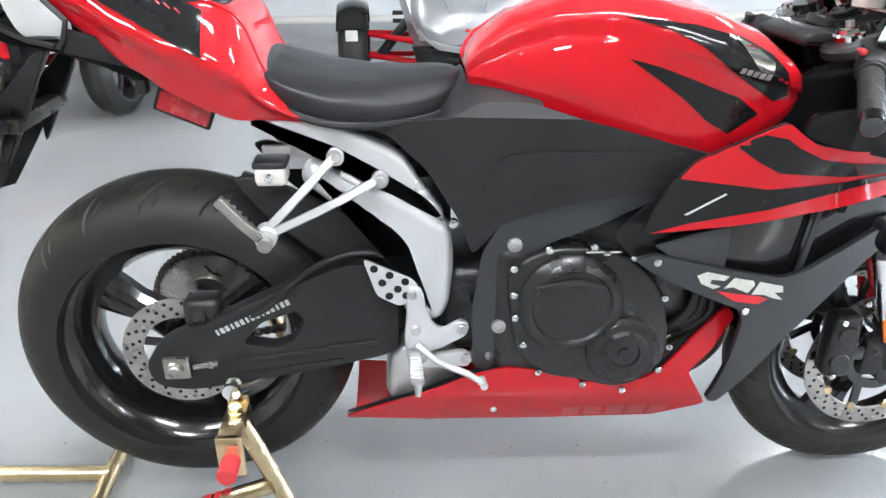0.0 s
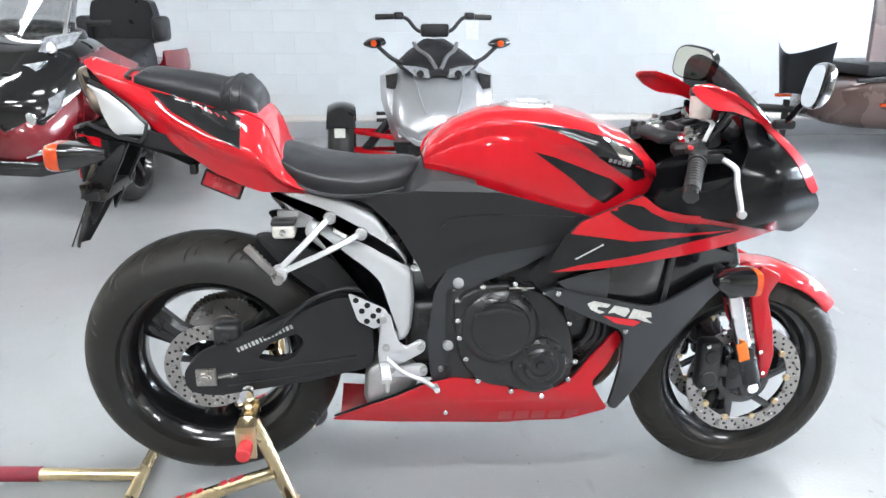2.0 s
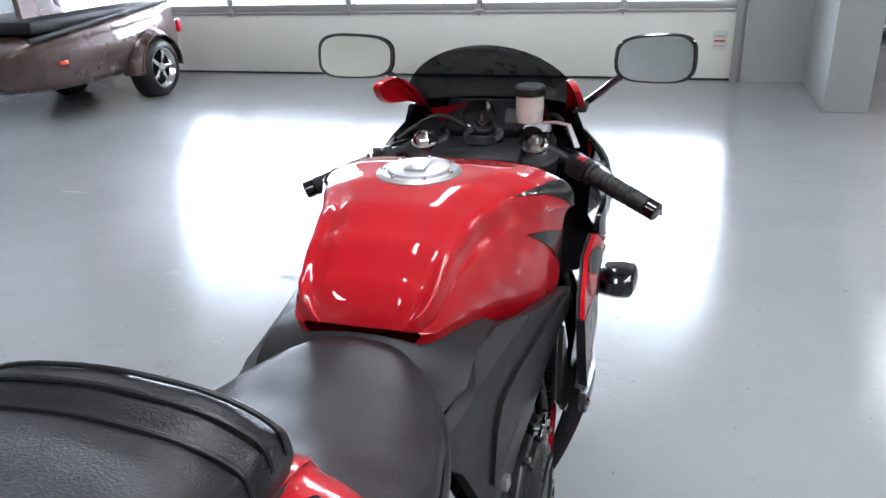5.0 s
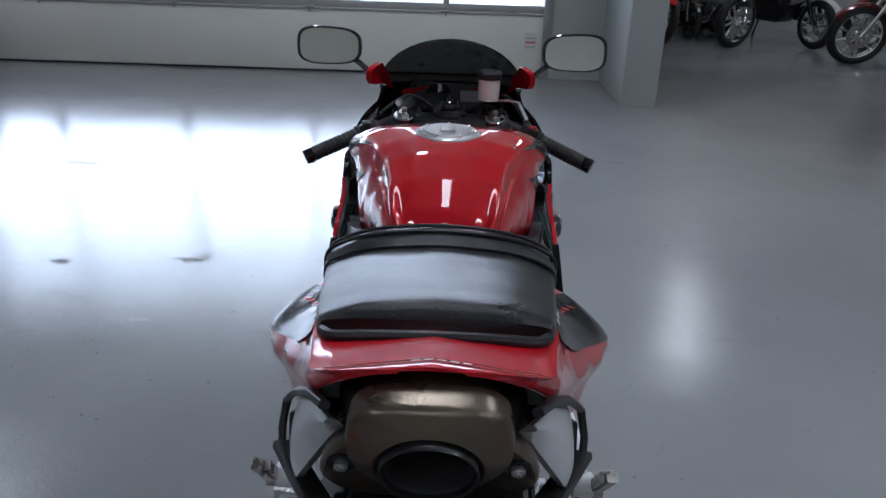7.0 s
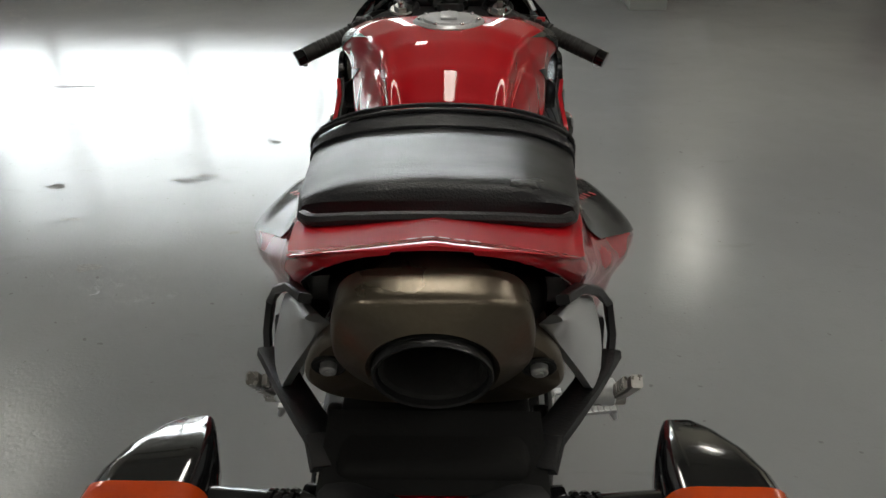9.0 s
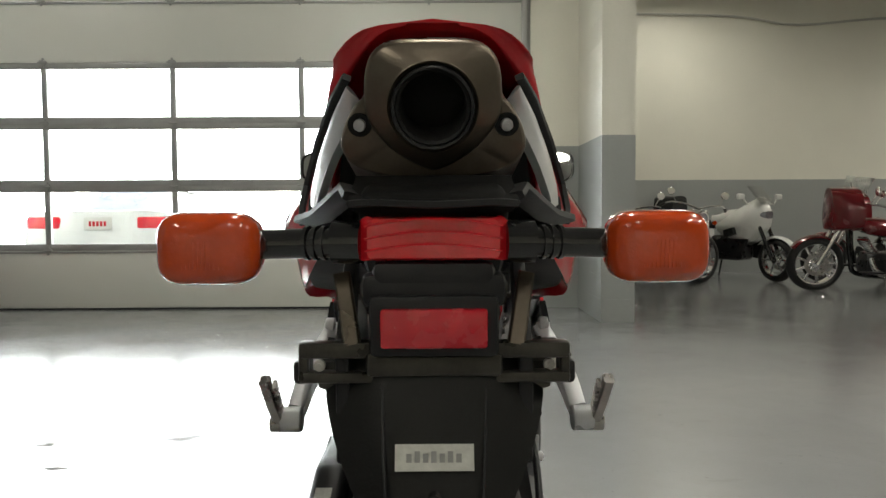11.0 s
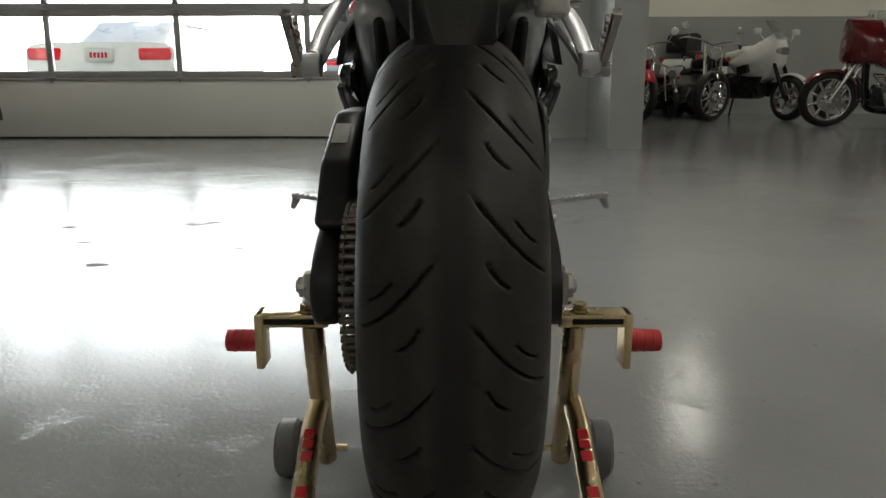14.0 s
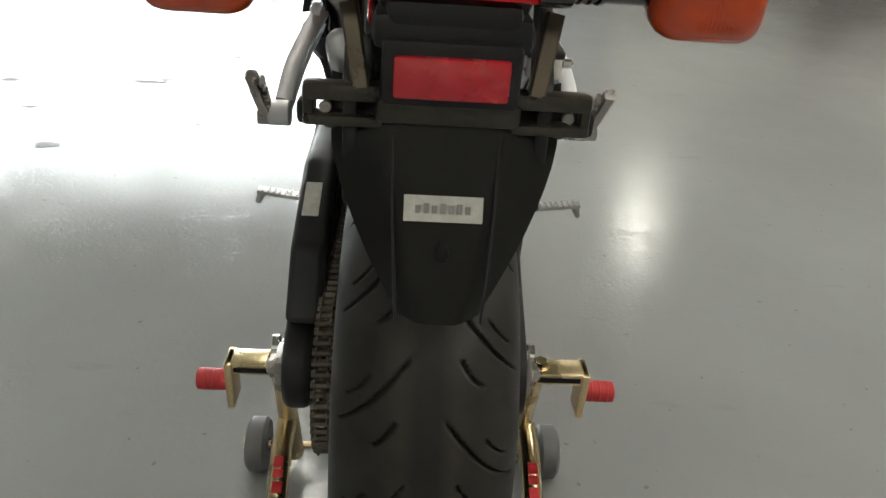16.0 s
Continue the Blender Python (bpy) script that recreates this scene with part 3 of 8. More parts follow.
for x in (-2.42, -1.75):
    part("bracket", joined(span(x - 0.03, x + 0.03, DOOR_Y - 0.2, DOOR_Y, 3.86, 4.0, 0.006), tube([(x, DOOR_Y - 0.14, 3.87), (x, DOOR_Y - 0.14, 3.74)], 0.022, 8)), GOLD, spring)
poster = thing("door_notice", "small faded paper notices taped to the door edge", "notice", (0.72, DOOR_Y, 0.3))
part("paper", span(0.66, 0.78, yd0 - 0.0022, yd0 - 0.0004, 0.26, 0.42), WHITE_LABEL, poster)
for k in range(3):
    part("print", span(0.675, 0.765, yd0 - 0.0034, yd0 - 0.0022, 0.285 + 0.04 * k, 0.3 + 0.04 * k), RED_REFLEX if k == 1 else INK, poster)

# fluorescent fixtures
def fixture(x, y, z, watts, turn=90):
    f = thing("fluorescent_light", "white twin-tube fluorescent fixture under the ceiling", "ceiling light", (x, y, z), "ceiling lights")
    part("housing", moved(joined(span(-0.75, 0.75, -0.2, 0.2, 0.0, 0.06, 0.015)), pose(x, y, z, 0, 0, turn)), WHITE_PAINT, f)
    for s in (-1, 1):
        part("tube", moved(span(-0.72, 0.72, s * 0.1 - 0.075, s * 0.1 + 0.075, -0.025, -0.001, 0.01), pose(x, y, z, 0, 0, turn)), LIGHT_TUBE, f)
    for u in (-0.5, 0.5):
        part("hanger", moved(tube([(u, 0, 0.05), (u, 0, CEIL - z)], 0.005, 6), pose(x, y, z, 0, 0, turn)), STEEL, f)
    area_light("fixture_glow", Matrix.Translation((x, y, z - 0.04)) @ pose(0, 0, 0, 0, 0, turn), 1.4, 0.36, watts, (1.0, 0.97, 0.9))


# Fixtures out of view, spread to balance the light; (-0.6, 4.0), (-4.4, 4.6) brighten the door.
for x, y, w in ((-3.0, -3.5, 13), (0.0, -3.8, 3), (0.0, 0.6, 9), (-0.6, 4.0, 16), (-4.4, 4.6, 6), (2.6, -2.2, 12), (2.6, 1.0, 12), (5.2, -0.6, 24)):
    fixture(x, y, 4.1, w)
fixture(3.58, 9.35, 4.2, 10)
fixture(9.3, 9.6, 3.35, 16, 0)
# Unseen fixture added to brighten the far hall.
fixture(7.2, 6.0, 4.2, 30)


# scuffs and chips in the floor paint
def scuff(x, y, w, d, seed):
    rnd = random.Random(seed)
    ring = []
    for i in range(14):
        a = 2 * math.pi * i / 14
        k = 0.45 + 0.65 * rnd.random()
        ring.append((x + w * k * math.cos(a), y + d * k * math.sin(a)))
    bm = bmesh.new()
    bm.faces.new([bm.verts.new((px, py, 0.0012)) for px, py in ring])
    tagged(part("floor_chip", bm, CHIP), "dark chip in the grey floor paint", "floor chip", "chips in the floor")


CHIP = material("bare_concrete_chip", (0.15, 0.145, 0.14), 0.5, 0, 0, 0.3, 60, 0.4, 120)
for i, (x, y, w, d) in enumerate(((-1.235, 1.60, 0.05, 0.035), (-1.11, 2.31, 0.09, 0.03), (-1.05, 2.36, 0.05, 0.02), (-1.65, 2.25, 0.06, 0.03), (-0.83, 2.75, 0.04, 0.02), (-0.8, 1.85, 0.03, 0.012), (-2.2, 3.6, 0.16, 0.02), (-1.3, 3.9, 0.1, 0.015), (-2.9, 3.1, 0.12, 0.02), (-1.53, 2.75, 0.02, 0.012), (1.5, 1.3, 0.012, 0.012), (-1.45, 1.95, 0.05, 0.015))):
    scuff(x, y, w, d, i)


# ---- the motorcycle ----
AXLE, AXLE_F = V(0, 0, 0.387), V(0, 1.372, 0.297)
bike = thing("motorcycle", "red and black sport motorcycle with silver frame on a paddock stand", "motorcycle", (0, 0.6, 0))


def both(name, bm, mat, parent=None, label=""):
    m = mirrored(bm)
    a = part(name, bm, mat, parent or bike, label)
    b = part(name, m, mat, parent or bike, label)
    return a, b


# -- wheels
def tyre_bm(at, r, rim_r, half, n=120, k=40, groove=None):
    """A tyre as a closed ring; groove(s, v) gives the depth of the tread pattern."""
    crown = r - rim_r
    sect = []
    for i in range(k + 1):
        a = math.pi * (i / k) - math.pi / 2
        x = half * math.copysign(abs(math.sin(a)) ** 0.92, math.sin(a))
        h = abs(math.cos(a)) ** 0.84
        sect.append((rim_r + crown * h if i not in (0, k) else rim_r, x * (0.78 if i in (0, k) else 1)))
    verts, faces = [], []
    arc = [0.0]
    for p, q in zip(sect, sect[1:]):
        arc.append(arc[-1] + math.hypot(q[0] - p[0], q[1] - p[1]))
    mid = arc[-1] / 2
    for i in range(n):
        a = 2 * math.pi * i / n
        for j, (rr, x) in enumerate(sect):
            d = groove(a * r, arc[j] - mid) if groove else 0
            rr -= d
            verts.append((at[0] + x, at[1] + rr * math.cos(a), at[2] + rr * math.sin(a)))
    w = k + 1
    for i in range(n):
        b = (i + 1) % n
        for j in range(k):
            faces.append((i * w + j, b * w + j, b * w + j + 1, i * w + j + 1))
        faces.append((i * w + k, b * w + k, b * w, i * w))
    me = bpy.data.meshes.new("tyre")
    me.from_pydata(verts, [], faces)
    bm = bmesh.new()
    bm.from_mesh(me)
    bpy.data.meshes.remove(me)
    return bm


def tread(length, pitches):
    """Curved sipes that sweep from near the crown to the shoulder, offset from side to side."""
    pitch = length / pitches
    strokes = ((0.012, 0.104, 0.072, 0.0, 0.0023), (0.028, 0.054, 0.026, 0.55, 0.0021), (0.056, 0.088, 0.020, 0.20, 0.0019))

    def depth(s, v):
        best = 0.0
        u = abs(v)
        ph = s / pitch + (0.5 if v < 0 else 0.0)
        for v0, v1, sweep, shift, wide in strokes:
            if not v0 <= u <= v1:
                continue
            t = (u - v0) / (v1 - v0)
            line = shift + sweep * (1 - (1 - t) ** 1.8) / pitch
            off = (ph - line) % 1.0
            off = min(off, 1 - off) * pitch
            slope = sweep * 1.8 * (1 - t) ** 0.8 / (v1 - v0)
            off /= math.sqrt(1 + slope * slope)
            taper = min(1, t * 8, (1 - t) * 8)
            best = max(best, 0.006 * taper * max(0.0, min(1.0, (wide - off) / 0.0014)))
        return best

    return depth


def wheel(name, at, r, rim_r, half, spokes, twist, groove_n, label, n, k):
    rim = [(rim_r + 0.004, -half * 0.8), (rim_r + 0.012, -half * 0.83), (rim_r + 0.012, -half * 0.7), (rim_r - 0.012, -half * 0.55),
           (rim_r - 0.03, -half * 0.2), (rim_r - 0.03, half * 0.2), (rim_r - 0.012, half * 0.55), (rim_r + 0.012, half * 0.7),
           (rim_r + 0.012, half * 0.83), (rim_r + 0.004, half * 0.8), (rim_r - 0.02, half * 0.62), (rim_r - 0.042, half * 0.2),
           (rim_r - 0.042, -half * 0.2), (rim_r - 0.02, -half * 0.62)]
    bits = [lathe(rim, 72, at), lathe([(0.012, -0.075), (0.038, -0.075), (0.045, -0.03), (0.05, 0), (0.045, 0.03), (0.038, 0.075), (0.012, 0.075)], 32, at)]
    arms = []
    for i in range(spokes):
        a = twist + 2 * math.pi * i / spokes
        for s in ((-1, 1) if spokes == 3 else (0,)):
            pts = []
            for t in np.linspace(0, 1, 7):
                rr = 0.035 + (rim_r - 0.06) * t
                b = a + s * (0.10 - 0.05 * t)
                pts.append(V(at[0] + 0.012 * (1 - t), at[1] + rr * math.cos(b), at[2] + rr * math.sin(b)))
            axis = V(0, math.cos(a), math.sin(a))
            rings = []
            for q, t in zip(pts, np.linspace(0, 1, 7)):
                side = V(1, 0, 0)
                cross = axis.cross(side).normalized()
                w, h = 0.026 - 0.006 * t, 0.020 + 0.014 * abs(2 * t - 0.9)
                rings.append([q + side * w * c1 + cross * h * c2 for c1, c2 in ((1, 0.5), (0.5, 1), (-0.5, 1), (-1, 0.5), (-1, -0.5), (-0.5, -1), (0.5, -1), (1, -0.5))])
            arms.append(loft(rings))
    w = part(name, joined(*bits), RIM_BLACK, bike, label)
    for b in arms:
        part("spoke", b, RIM_BLACK, w)
    groove = tread(2 * math.pi * r, groove_n)
    part("tyre", tyre_bm(at, r, rim_r, half, n, k, groove), WORN_TYRE, w, "worn black rubber tyre with curved tread grooves", 60)
    return w


rear = wheel("rear_wheel", AXLE, 0.320, 0.218, 0.098, 3, 0.5, 17, "gloss black three-spoke rear wheel", 1300, 110)
front = wheel("front_wheel", AXLE_F, 0.291, 0.215, 0.058, 3, 0.2, 20, "gloss black three-spoke front wheel", 420, 44)


def brake_disc(at, r0, r1, holes, name="brake_disc", parent=None):
    bm = lathe([(r0, -0.0025), (r1, -0.0025), (r1, 0.0025), (r0, 0.0025)], 72, at)
    d = part(name, bm, STEEL, parent, "drilled steel brake disc")
    # Black discs on both faces stand in for the shade of drilled holes.
    dots = []
    for row, rr in enumerate(np.linspace(r0 + 0.008, r1 - 0.008, 3)):
        for i in range(holes):
            a = 2 * math.pi * (i + row * 0.33) / holes
            for s in (-1, 1):
                dots.append(disc(0.0038, 0.0016, (at[0] + s * 0.0026, at[1] + rr * math.cos(a), at[2] + rr * math.sin(a)), None, 8))
    part("hole", joined(*dots), SOOT_SHADE, d)
    return d


rd = brake_disc(AXLE + V(0.088, 0, 0), 0.072, 0.110, 20, parent=rear)
part("disc_carrier", joined(*[bar([AXLE + V(0.086, 0.03 * math.cos(a), 0.03 * math.sin(a)), AXLE + V(0.087, 0.078 * math.cos(a + 0.3), 0.078 * math.sin(a + 0.3))], 0.006, 0.016, (0, -math.sin(a), math.cos(a)))
                              for a in np.linspace(0, 2 * math.pi, 6)[:-1]]), RIM_BLACK, rear)
for s in (-1, 1):
    fd = brake_disc(AXLE_F + V(0.072 * s, 0, 0), 0.118, 0.155, 26, parent=front)
    part("disc_carrier", joined(lathe([(0.05, -0.003), (0.07, -0.003), (0.07, 0.003), (0.05, 0.003)], 40, AXLE_F + V(0.07 * s, 0, 0)),
                                *[bar([AXLE_F + V(0.07 * s, 0.06 * math.cos(a), 0.06 * math.sin(a)), AXLE_F + V(0.071 * s, 0.116 * math.cos(a + 0.25), 0.116 * math.sin(a + 0.25))], 0.006, 0.018, (0, -math.sin(a), math.cos(a)))
                                  for a in np.linspace(0, 2 * math.pi, 7)[:-1]]), RIM_BLACK, front)
    for a in np.linspace(0, 2 * math.pi, 11)[:-1]:
        part("disc_bobbin", disc(0.009, 0.009, AXLE_F + V(0.073 * s, 0.118 * math.cos(a), 0.118 * math.sin(a)), None, 12), GOLD, front, "gold brake disc button")

# sprocket and chain, on the left
teeth = []
for i in range(84):
    a = 2 * math.pi * i / 84
    rr = 0.106 if i % 2 else 0.099
    teeth.append((AXLE.y + rr * math.cos(a), AXLE.z + rr * math.sin(a)))
part("sprocket", joined(slab(teeth, -0.122, -0.116, 0), lathe([(0.03, -0.003), (0.05, -0.003), (0.05, 0.012), (0.03, 0.012)], 32, AXLE + V(-0.119, 0, 0))), STEEL, rear, "steel rear sprocket")
links = []
for k in range(44):
    a = math.pi / 2 + math.pi * k / 26 if k <= 26 else None
    if a is None:
        break
    for dx in (-0.127, -0.112):
        links.append(box(0.003, 0.011, 0.016, (dx, AXLE.y + 0.106 * math.cos(a), AXLE.z + 0.106 * math.sin(a)), 0.002, 1))
    links.append(tube([(-0.132, AXLE.y + 0.106 * math.cos(a), AXLE.z + 0.106 * math.sin(a)), (-0.107, AXLE.y + 0.106 * math.cos(a), AXLE.z + 0.106 * math.sin(a))], 0.005, 8))
for s, z0, z1 in ((1, 0.106, 0.05), (-1, -0.106, -0.045)):
    for k in range(30):
        t = k / 29
        y, z = 0.47 * t, AXLE.z + z0 + (z1 - z0) * t + 0.02 * t
        links.append(joined(box(0.003, 0.015, 0.012, (-0.127, y, z), 0.002, 1), box(0.003, 0.015, 0.012, (-0.112, y, z), 0.002, 1),
                            tube([(-0.13, y, z), (-0.109, y, z)], 0.005, 6)))
part("drive_chain", joined(*links), CHAIN, bike, "steel drive chain")

# -- swingarm
arm = rounded([(-0.055, 0.395), (-0.02, 0.438), (0.07, 0.474), (0.20, 0.535), (0.33, 0.585), (0.40, 0.55), (0.40, 0.40), (0.26, 0.368), (0.02, 0.332), (-0.045, 0.345)], 0.03)
sw = [part("swingarm", slab_hole(arm, [rounded([(0.122, 0.428), (0.158, 0.470), (0.222, 0.492), (0.236, 0.470), (0.212, 0.430), (0.178, 0.416)], 0.010)], 0.104, 0.138), MATT_BLACK, bike, "matt black swingarm"), part("swingarm", slab(arm, -0.178, -0.139, 0.012, 3), MATT_BLACK, bike, "matt black swingarm")]
part("swingarm_rib", joined(bar([(0.139, 0.02, 0.385), (0.1395, 0.16, 0.398), (0.139, 0.36, 0.425)], 0.006, 0.010), bar([(0.139, 0.05, 0.355), (0.139, 0.30, 0.385)], 0.004, 0.012)), MATT_BLACK, sw[0])
part("swingarm_bridge", span(-0.11, 0.11, 0.33, 0.42, 0.42, 0.54, 0.02, 3), MATT_BLACK, bike)
a0, a1 = V(0.1395, 0.076, 0.452), V(0.1395, 0.212, 0.512)
d = (a1 - a0).normalized()
bars_txt = []
for k in range(15):
    q = a0 + (a1 - a0) * (k + 0.5) / 15
    bars_txt.append(moved(box(0.001, 0.0066 if k % 3 else 0.004, 0.011), Matrix.Translation(q) @ along((1, 0, 0)) @ Matrix.Rotation(math.atan2(d.z, d.y), 4, "X")))
part("marking", joined(*bars_txt), PALE_INK, sw[0], "unreadable pale lettering on the swingarm")
for s, o in ((1, sw[0]), (-1, sw[1])):
    dx = 0 if s > 0 else -0.040
    part("axle_block", moved(joined(span(min(s * 0.138, s * 0.15), max(s * 0.138, s * 0.15), -0.022, 0.026, 0.365, 0.409, 0.004),
                              disc(0.016, 0.012, (s * 0.152, 0, 0.387), None, 6, 0.05), disc(0.010, 0.018, (s * 0.153, 0, 0.387), None, 16)), pose(dx, 0, 0)), STEEL, o, "steel axle block and nut")
    part("chain_adjuster", moved(joined(tube([(s * 0.144, 0.03, 0.387), (s * 0.144, 0.075, 0.393)], 0.005, 8), disc(0.008, 0.008, (s * 0.144, 0.062, 0.392), AX_Y, 6)), pose(dx, 0, 0)), CHROME, o)
    part("stand_spool", lathe([(0, 0.136 * s), (0.014, 0.136 * s), (0.014, 0.143 * s), (0.009, 0.146 * s), (0.009, 0.160 * s), (0.016, 0.163 * s), (0.016, 0.172 * s), (0, 0.172 * s)], 20, (dx, 0.097, 0.347)), CHROME, o, "bright metal stand spool")
# chain guard and hugger
part("chain_guard", slab(rounded([(-0.02, 0.47), (0.05, 0.545), (0.2, 0.60), (0.36, 0.60), (0.34, 0.575), (0.2, 0.57), (0.07, 0.515), (0.01, 0.455)], 0.01), -0.174, -0.128, 0.010, 3), MATT_BLACK, bike, "black plastic chain guard")
part("guard_label", moved(joined(box(0.022, 0.062, 0.0012, (0, 0, 0), 0)), pose(-0.154, 0.125, 0.5745, 20, 0, 0)), WHITE_LABEL, bike, "white label on the chain guard")
hug = []
for i in range(15):
    a = radians(22 + 46 * i / 14)
    rr = 0.338
    w = 0.085 - 0.02 * (1 - i / 14) ** 2
    hug.append([V(x * w, AXLE.y + (rr - 0.035 * x * x) * math.cos(a), AXLE.z + (rr - 0.035 * x * x) * math.sin(a)) for x in np.linspace(-1, 1, 9)] +
               [V(x * w * 0.96, AXLE.y + (rr - 0.005 - 0.035 * x * x) * math.cos(a), AXLE.z + (rr - 0.005 - 0.035 * x * x) * math.sin(a)) for x in np.linspace(1, -1, 9)])
part("rear_hugger", loft(hug), MATT_BLACK, bike, "black plastic rear hugger")
# rear brake caliper and hose
part("rear_caliper", joined(span(0.075, 0.125, 0.02, 0.085, 0.455, 0.51, 0.012, 3), span(0.08, 0.13, 0.06, 0.12, 0.44, 0.48, 0.01), disc(0.012, 0.06, (0.1, 0.05, 0.48))), ENGINE_BLACK, bike, "black rear brake caliper")
part("brake_hose", tube(curve([(0.125, 0.11, 0.47), (0.142, 0.17, 0.50), (0.148, 0.25, 0.575), (0.146, 0.33, 0.605), (0.14, 0.40, 0.59), (0.135, 0.44, 0.55)], 6), 0.0055, 8), MATT_BLACK, bike)

# -- silver rear frame
frame_out = rounded([(0.165, 0.842), (0.297, 0.835), (0.334, 0.817), (0.414, 0.772), (0.440, 0.732), (0.486, 0.665), (0.474, 0.650), (0.450, 0.687), (0.371, 0.741), (0.298, 0.784), (0.207, 0.815)], 0.02)
both("frame", slab(frame_out, 0.098, 0.142, 0.012, 4), SILVER, label="silver painted cast frame")
spar_low = rounded([(0.265, 0.776), (0.335, 0.732), (0.39, 0.718), (0.45, 0.680), (0.496, 0.645), (0.499, 0.57), (0.490, 0.49), (0.470, 0.462), (0.412, 0.475), (0.402, 0.575), (0.406, 0.602), (0.380, 0.636), (0.318, 0.674), (0.245, 0.735)], 0.02)
both("lower_spar", slab(spar_low, 0.085, 0.150, 0.022, 4), SILVER, label="bright silver lower frame spar")
for s in (-1, 1):
    part("bolt", bolt((s * 0.147, 0.497, 0.656), (s, 0, 0), 0.008, 0.012), CHROME, bike)
part("subframe", joined(span(-0.07, 0.07, 0.24, 0.46, 0.79, 0.83, 0.02), span(-0.08, 0.08, 0.42, 0.5, 0.45, 0.72, 0.03), span(-0.115, 0.115, 0.52, 0.95, 0.62, 0.83, 0.03)), ENGINE_BLACK, bike)
hug_side = rounded([(0.131, 0.728), (0.161, 0.735), (0.224, 0.712), (0.325, 0.658), (0.39, 0.597), (0.426, 0.538), (0.401, 0.494), (0.321, 0.541), (0.244, 0.6), (0.182, 0.658)], 0.012)
both("inner_fender", slab(hug_side, 0.094, 0.108, 0.006, 3), MATT_BLACK, label="black plastic inner rear fender")
part("mid_pipe", tube(curve([(0.055, 0.02, 0.955), (0.075, 0.18, 0.87), (0.085, 0.29, 0.775), (0.075, 0.38, 0.70), (0.04, 0.42, 0.55)], 6), 0.029, 16), STEEL, bike, "dull steel exhaust mid pipe")
both("rail_web", slab(rounded([(0.20, 0.818), (0.298, 0.790), (0.371, 0.748), (0.458, 0.69), (0.44, 0.672), (0.39, 0.712), (0.335, 0.726), (0.25, 0.765)], 0.01), 0.092, 0.099, 0.002), STEEL, label="dull steel web under the frame rail")
both("subframe_gusset", slab(rounded([(0.17, 0.838), (0.235, 0.815), (0.262, 0.775), (0.24, 0.768), (0.205, 0.80)], 0.01), 0.085, 0.094, 0.003), ALLOY, label="bare alloy subframe gusset")
part("shock", joined(tube([(0, 0.40, 0.45), (0, 0.36, 0.75)], 0.035, 16)), STEEL, bike)


# -- black side covers and frame spars
def f_cover(y, z):
    return 0.133 + 0.075 * max(0, min(1, (y - 0.33) / 0.55)) ** 1.2 - 0.9 * max(0, z - 0.838) - 0.02 * max(0, 0.5 - z)


cover = [(0.30, 0.838), (0.40, 0.828), (0.49, 0.834), (0.54, 0.858), (0.62, 0.858), (0.74, 0.826), (0.85, 0.797), (0.91, 0.782), (0.885, 0.748),
         (0.80, 0.72), (0.66, 0.69), (0.575, 0.655), (0.53, 0.60), (0.508, 0.66), (0.452, 0.752), (0.395, 0.806)]
both("side_cover", skin(rounded(cover, 0.012), f_cover, 0.02, 0.02), MATT_BLACK, label="matt black side cover below the tank")
panel_in = [(0.535, 0.66), (0.552, 0.745), (0.575, 0.775), (0.63, 0.785), (0.75, 0.79), (0.86, 0.788), (0.75, 0.752), (0.64, 0.72), (0.57, 0.685)]
both("cover_inset", skin(rounded(panel_in, 0.012), lambda y, z: f_cover(y, z) + 0.006, 0.010, 0.02), MATT_BLACK)


def spar(y, z):
    return 0.148 + 0.045 * max(0, min(1, (y - 0.55) / 0.33)) + 0.006


spar_out = [(0.905, 0.775), (0.80, 0.752), (0.68, 0.716), (0.585, 0.672), (0.545, 0.60), (0.528, 0.48), (0.535, 0.38), (0.565, 0.345), (0.60, 0.355), (0.60, 0.47), (0.612, 0.585), (0.66, 0.625), (0.74, 0.66), (0.82, 0.705), (0.88, 0.745)]
both("frame_spar", skin(rounded(spar_out, 0.015), spar, 0.03, 0.02), GREY_BLACK, label="satin black frame spar cover")
for y, z, r in ((0.60, 0.62, 0.0125), (0.577, 0.462, 0.0125), (0.56, 0.40, 0.006)):
    part("frame_bolt", joined(lathe([(0.005, 0), (r, 0), (r, 0.009), (0.005, 0.012)], 20, (0.158, y, z)), disc(r * 0.45, 0.02, (0.158, y, z), None, 6)), ALLOY, bike)

# -- engine
eng = part("engine", span(-0.17, 0.165, 0.56, 0.86, 0.30, 0.62, 0.03, 3), ENGINE_BLACK, bike, "black painted engine block")
part("cylinder_head", span(-0.16, 0.15, 0.66, 0.95, 0.45, 0.74, 0.03, 3), ENGINE_BLACK, eng)
part("gearbox", span(-0.12, 0.12, 0.48, 0.6, 0.38, 0.56, 0.03, 3), ENGINE_BLACK, eng)
case = soft([(0.592, 0.575), (0.65, 0.614), (0.72, 0.618), (0.79, 0.602), (0.858, 0.53), (0.88, 0.42), (0.86, 0.365), (0.80, 0.335), (0.73, 0.352), (0.66, 0.37), (0.61, 0.42), (0.593, 0.50)], 5)
part("engine_case", slab(case, 0.15, 0.182, 0.008, 3), ENGINE_BLACK, eng)
part("clutch_cover", lathe([(0, 0), (0.092, 0), (0.092, 0.012), (0.083, 0.022), (0.070, 0.027), (0.066, 0.022), (0.02, 0.026), (0, 0.026)], 48, (0.178, 0.697, 0.517)), ENGINE_BLACK, eng, "round black clutch cover")
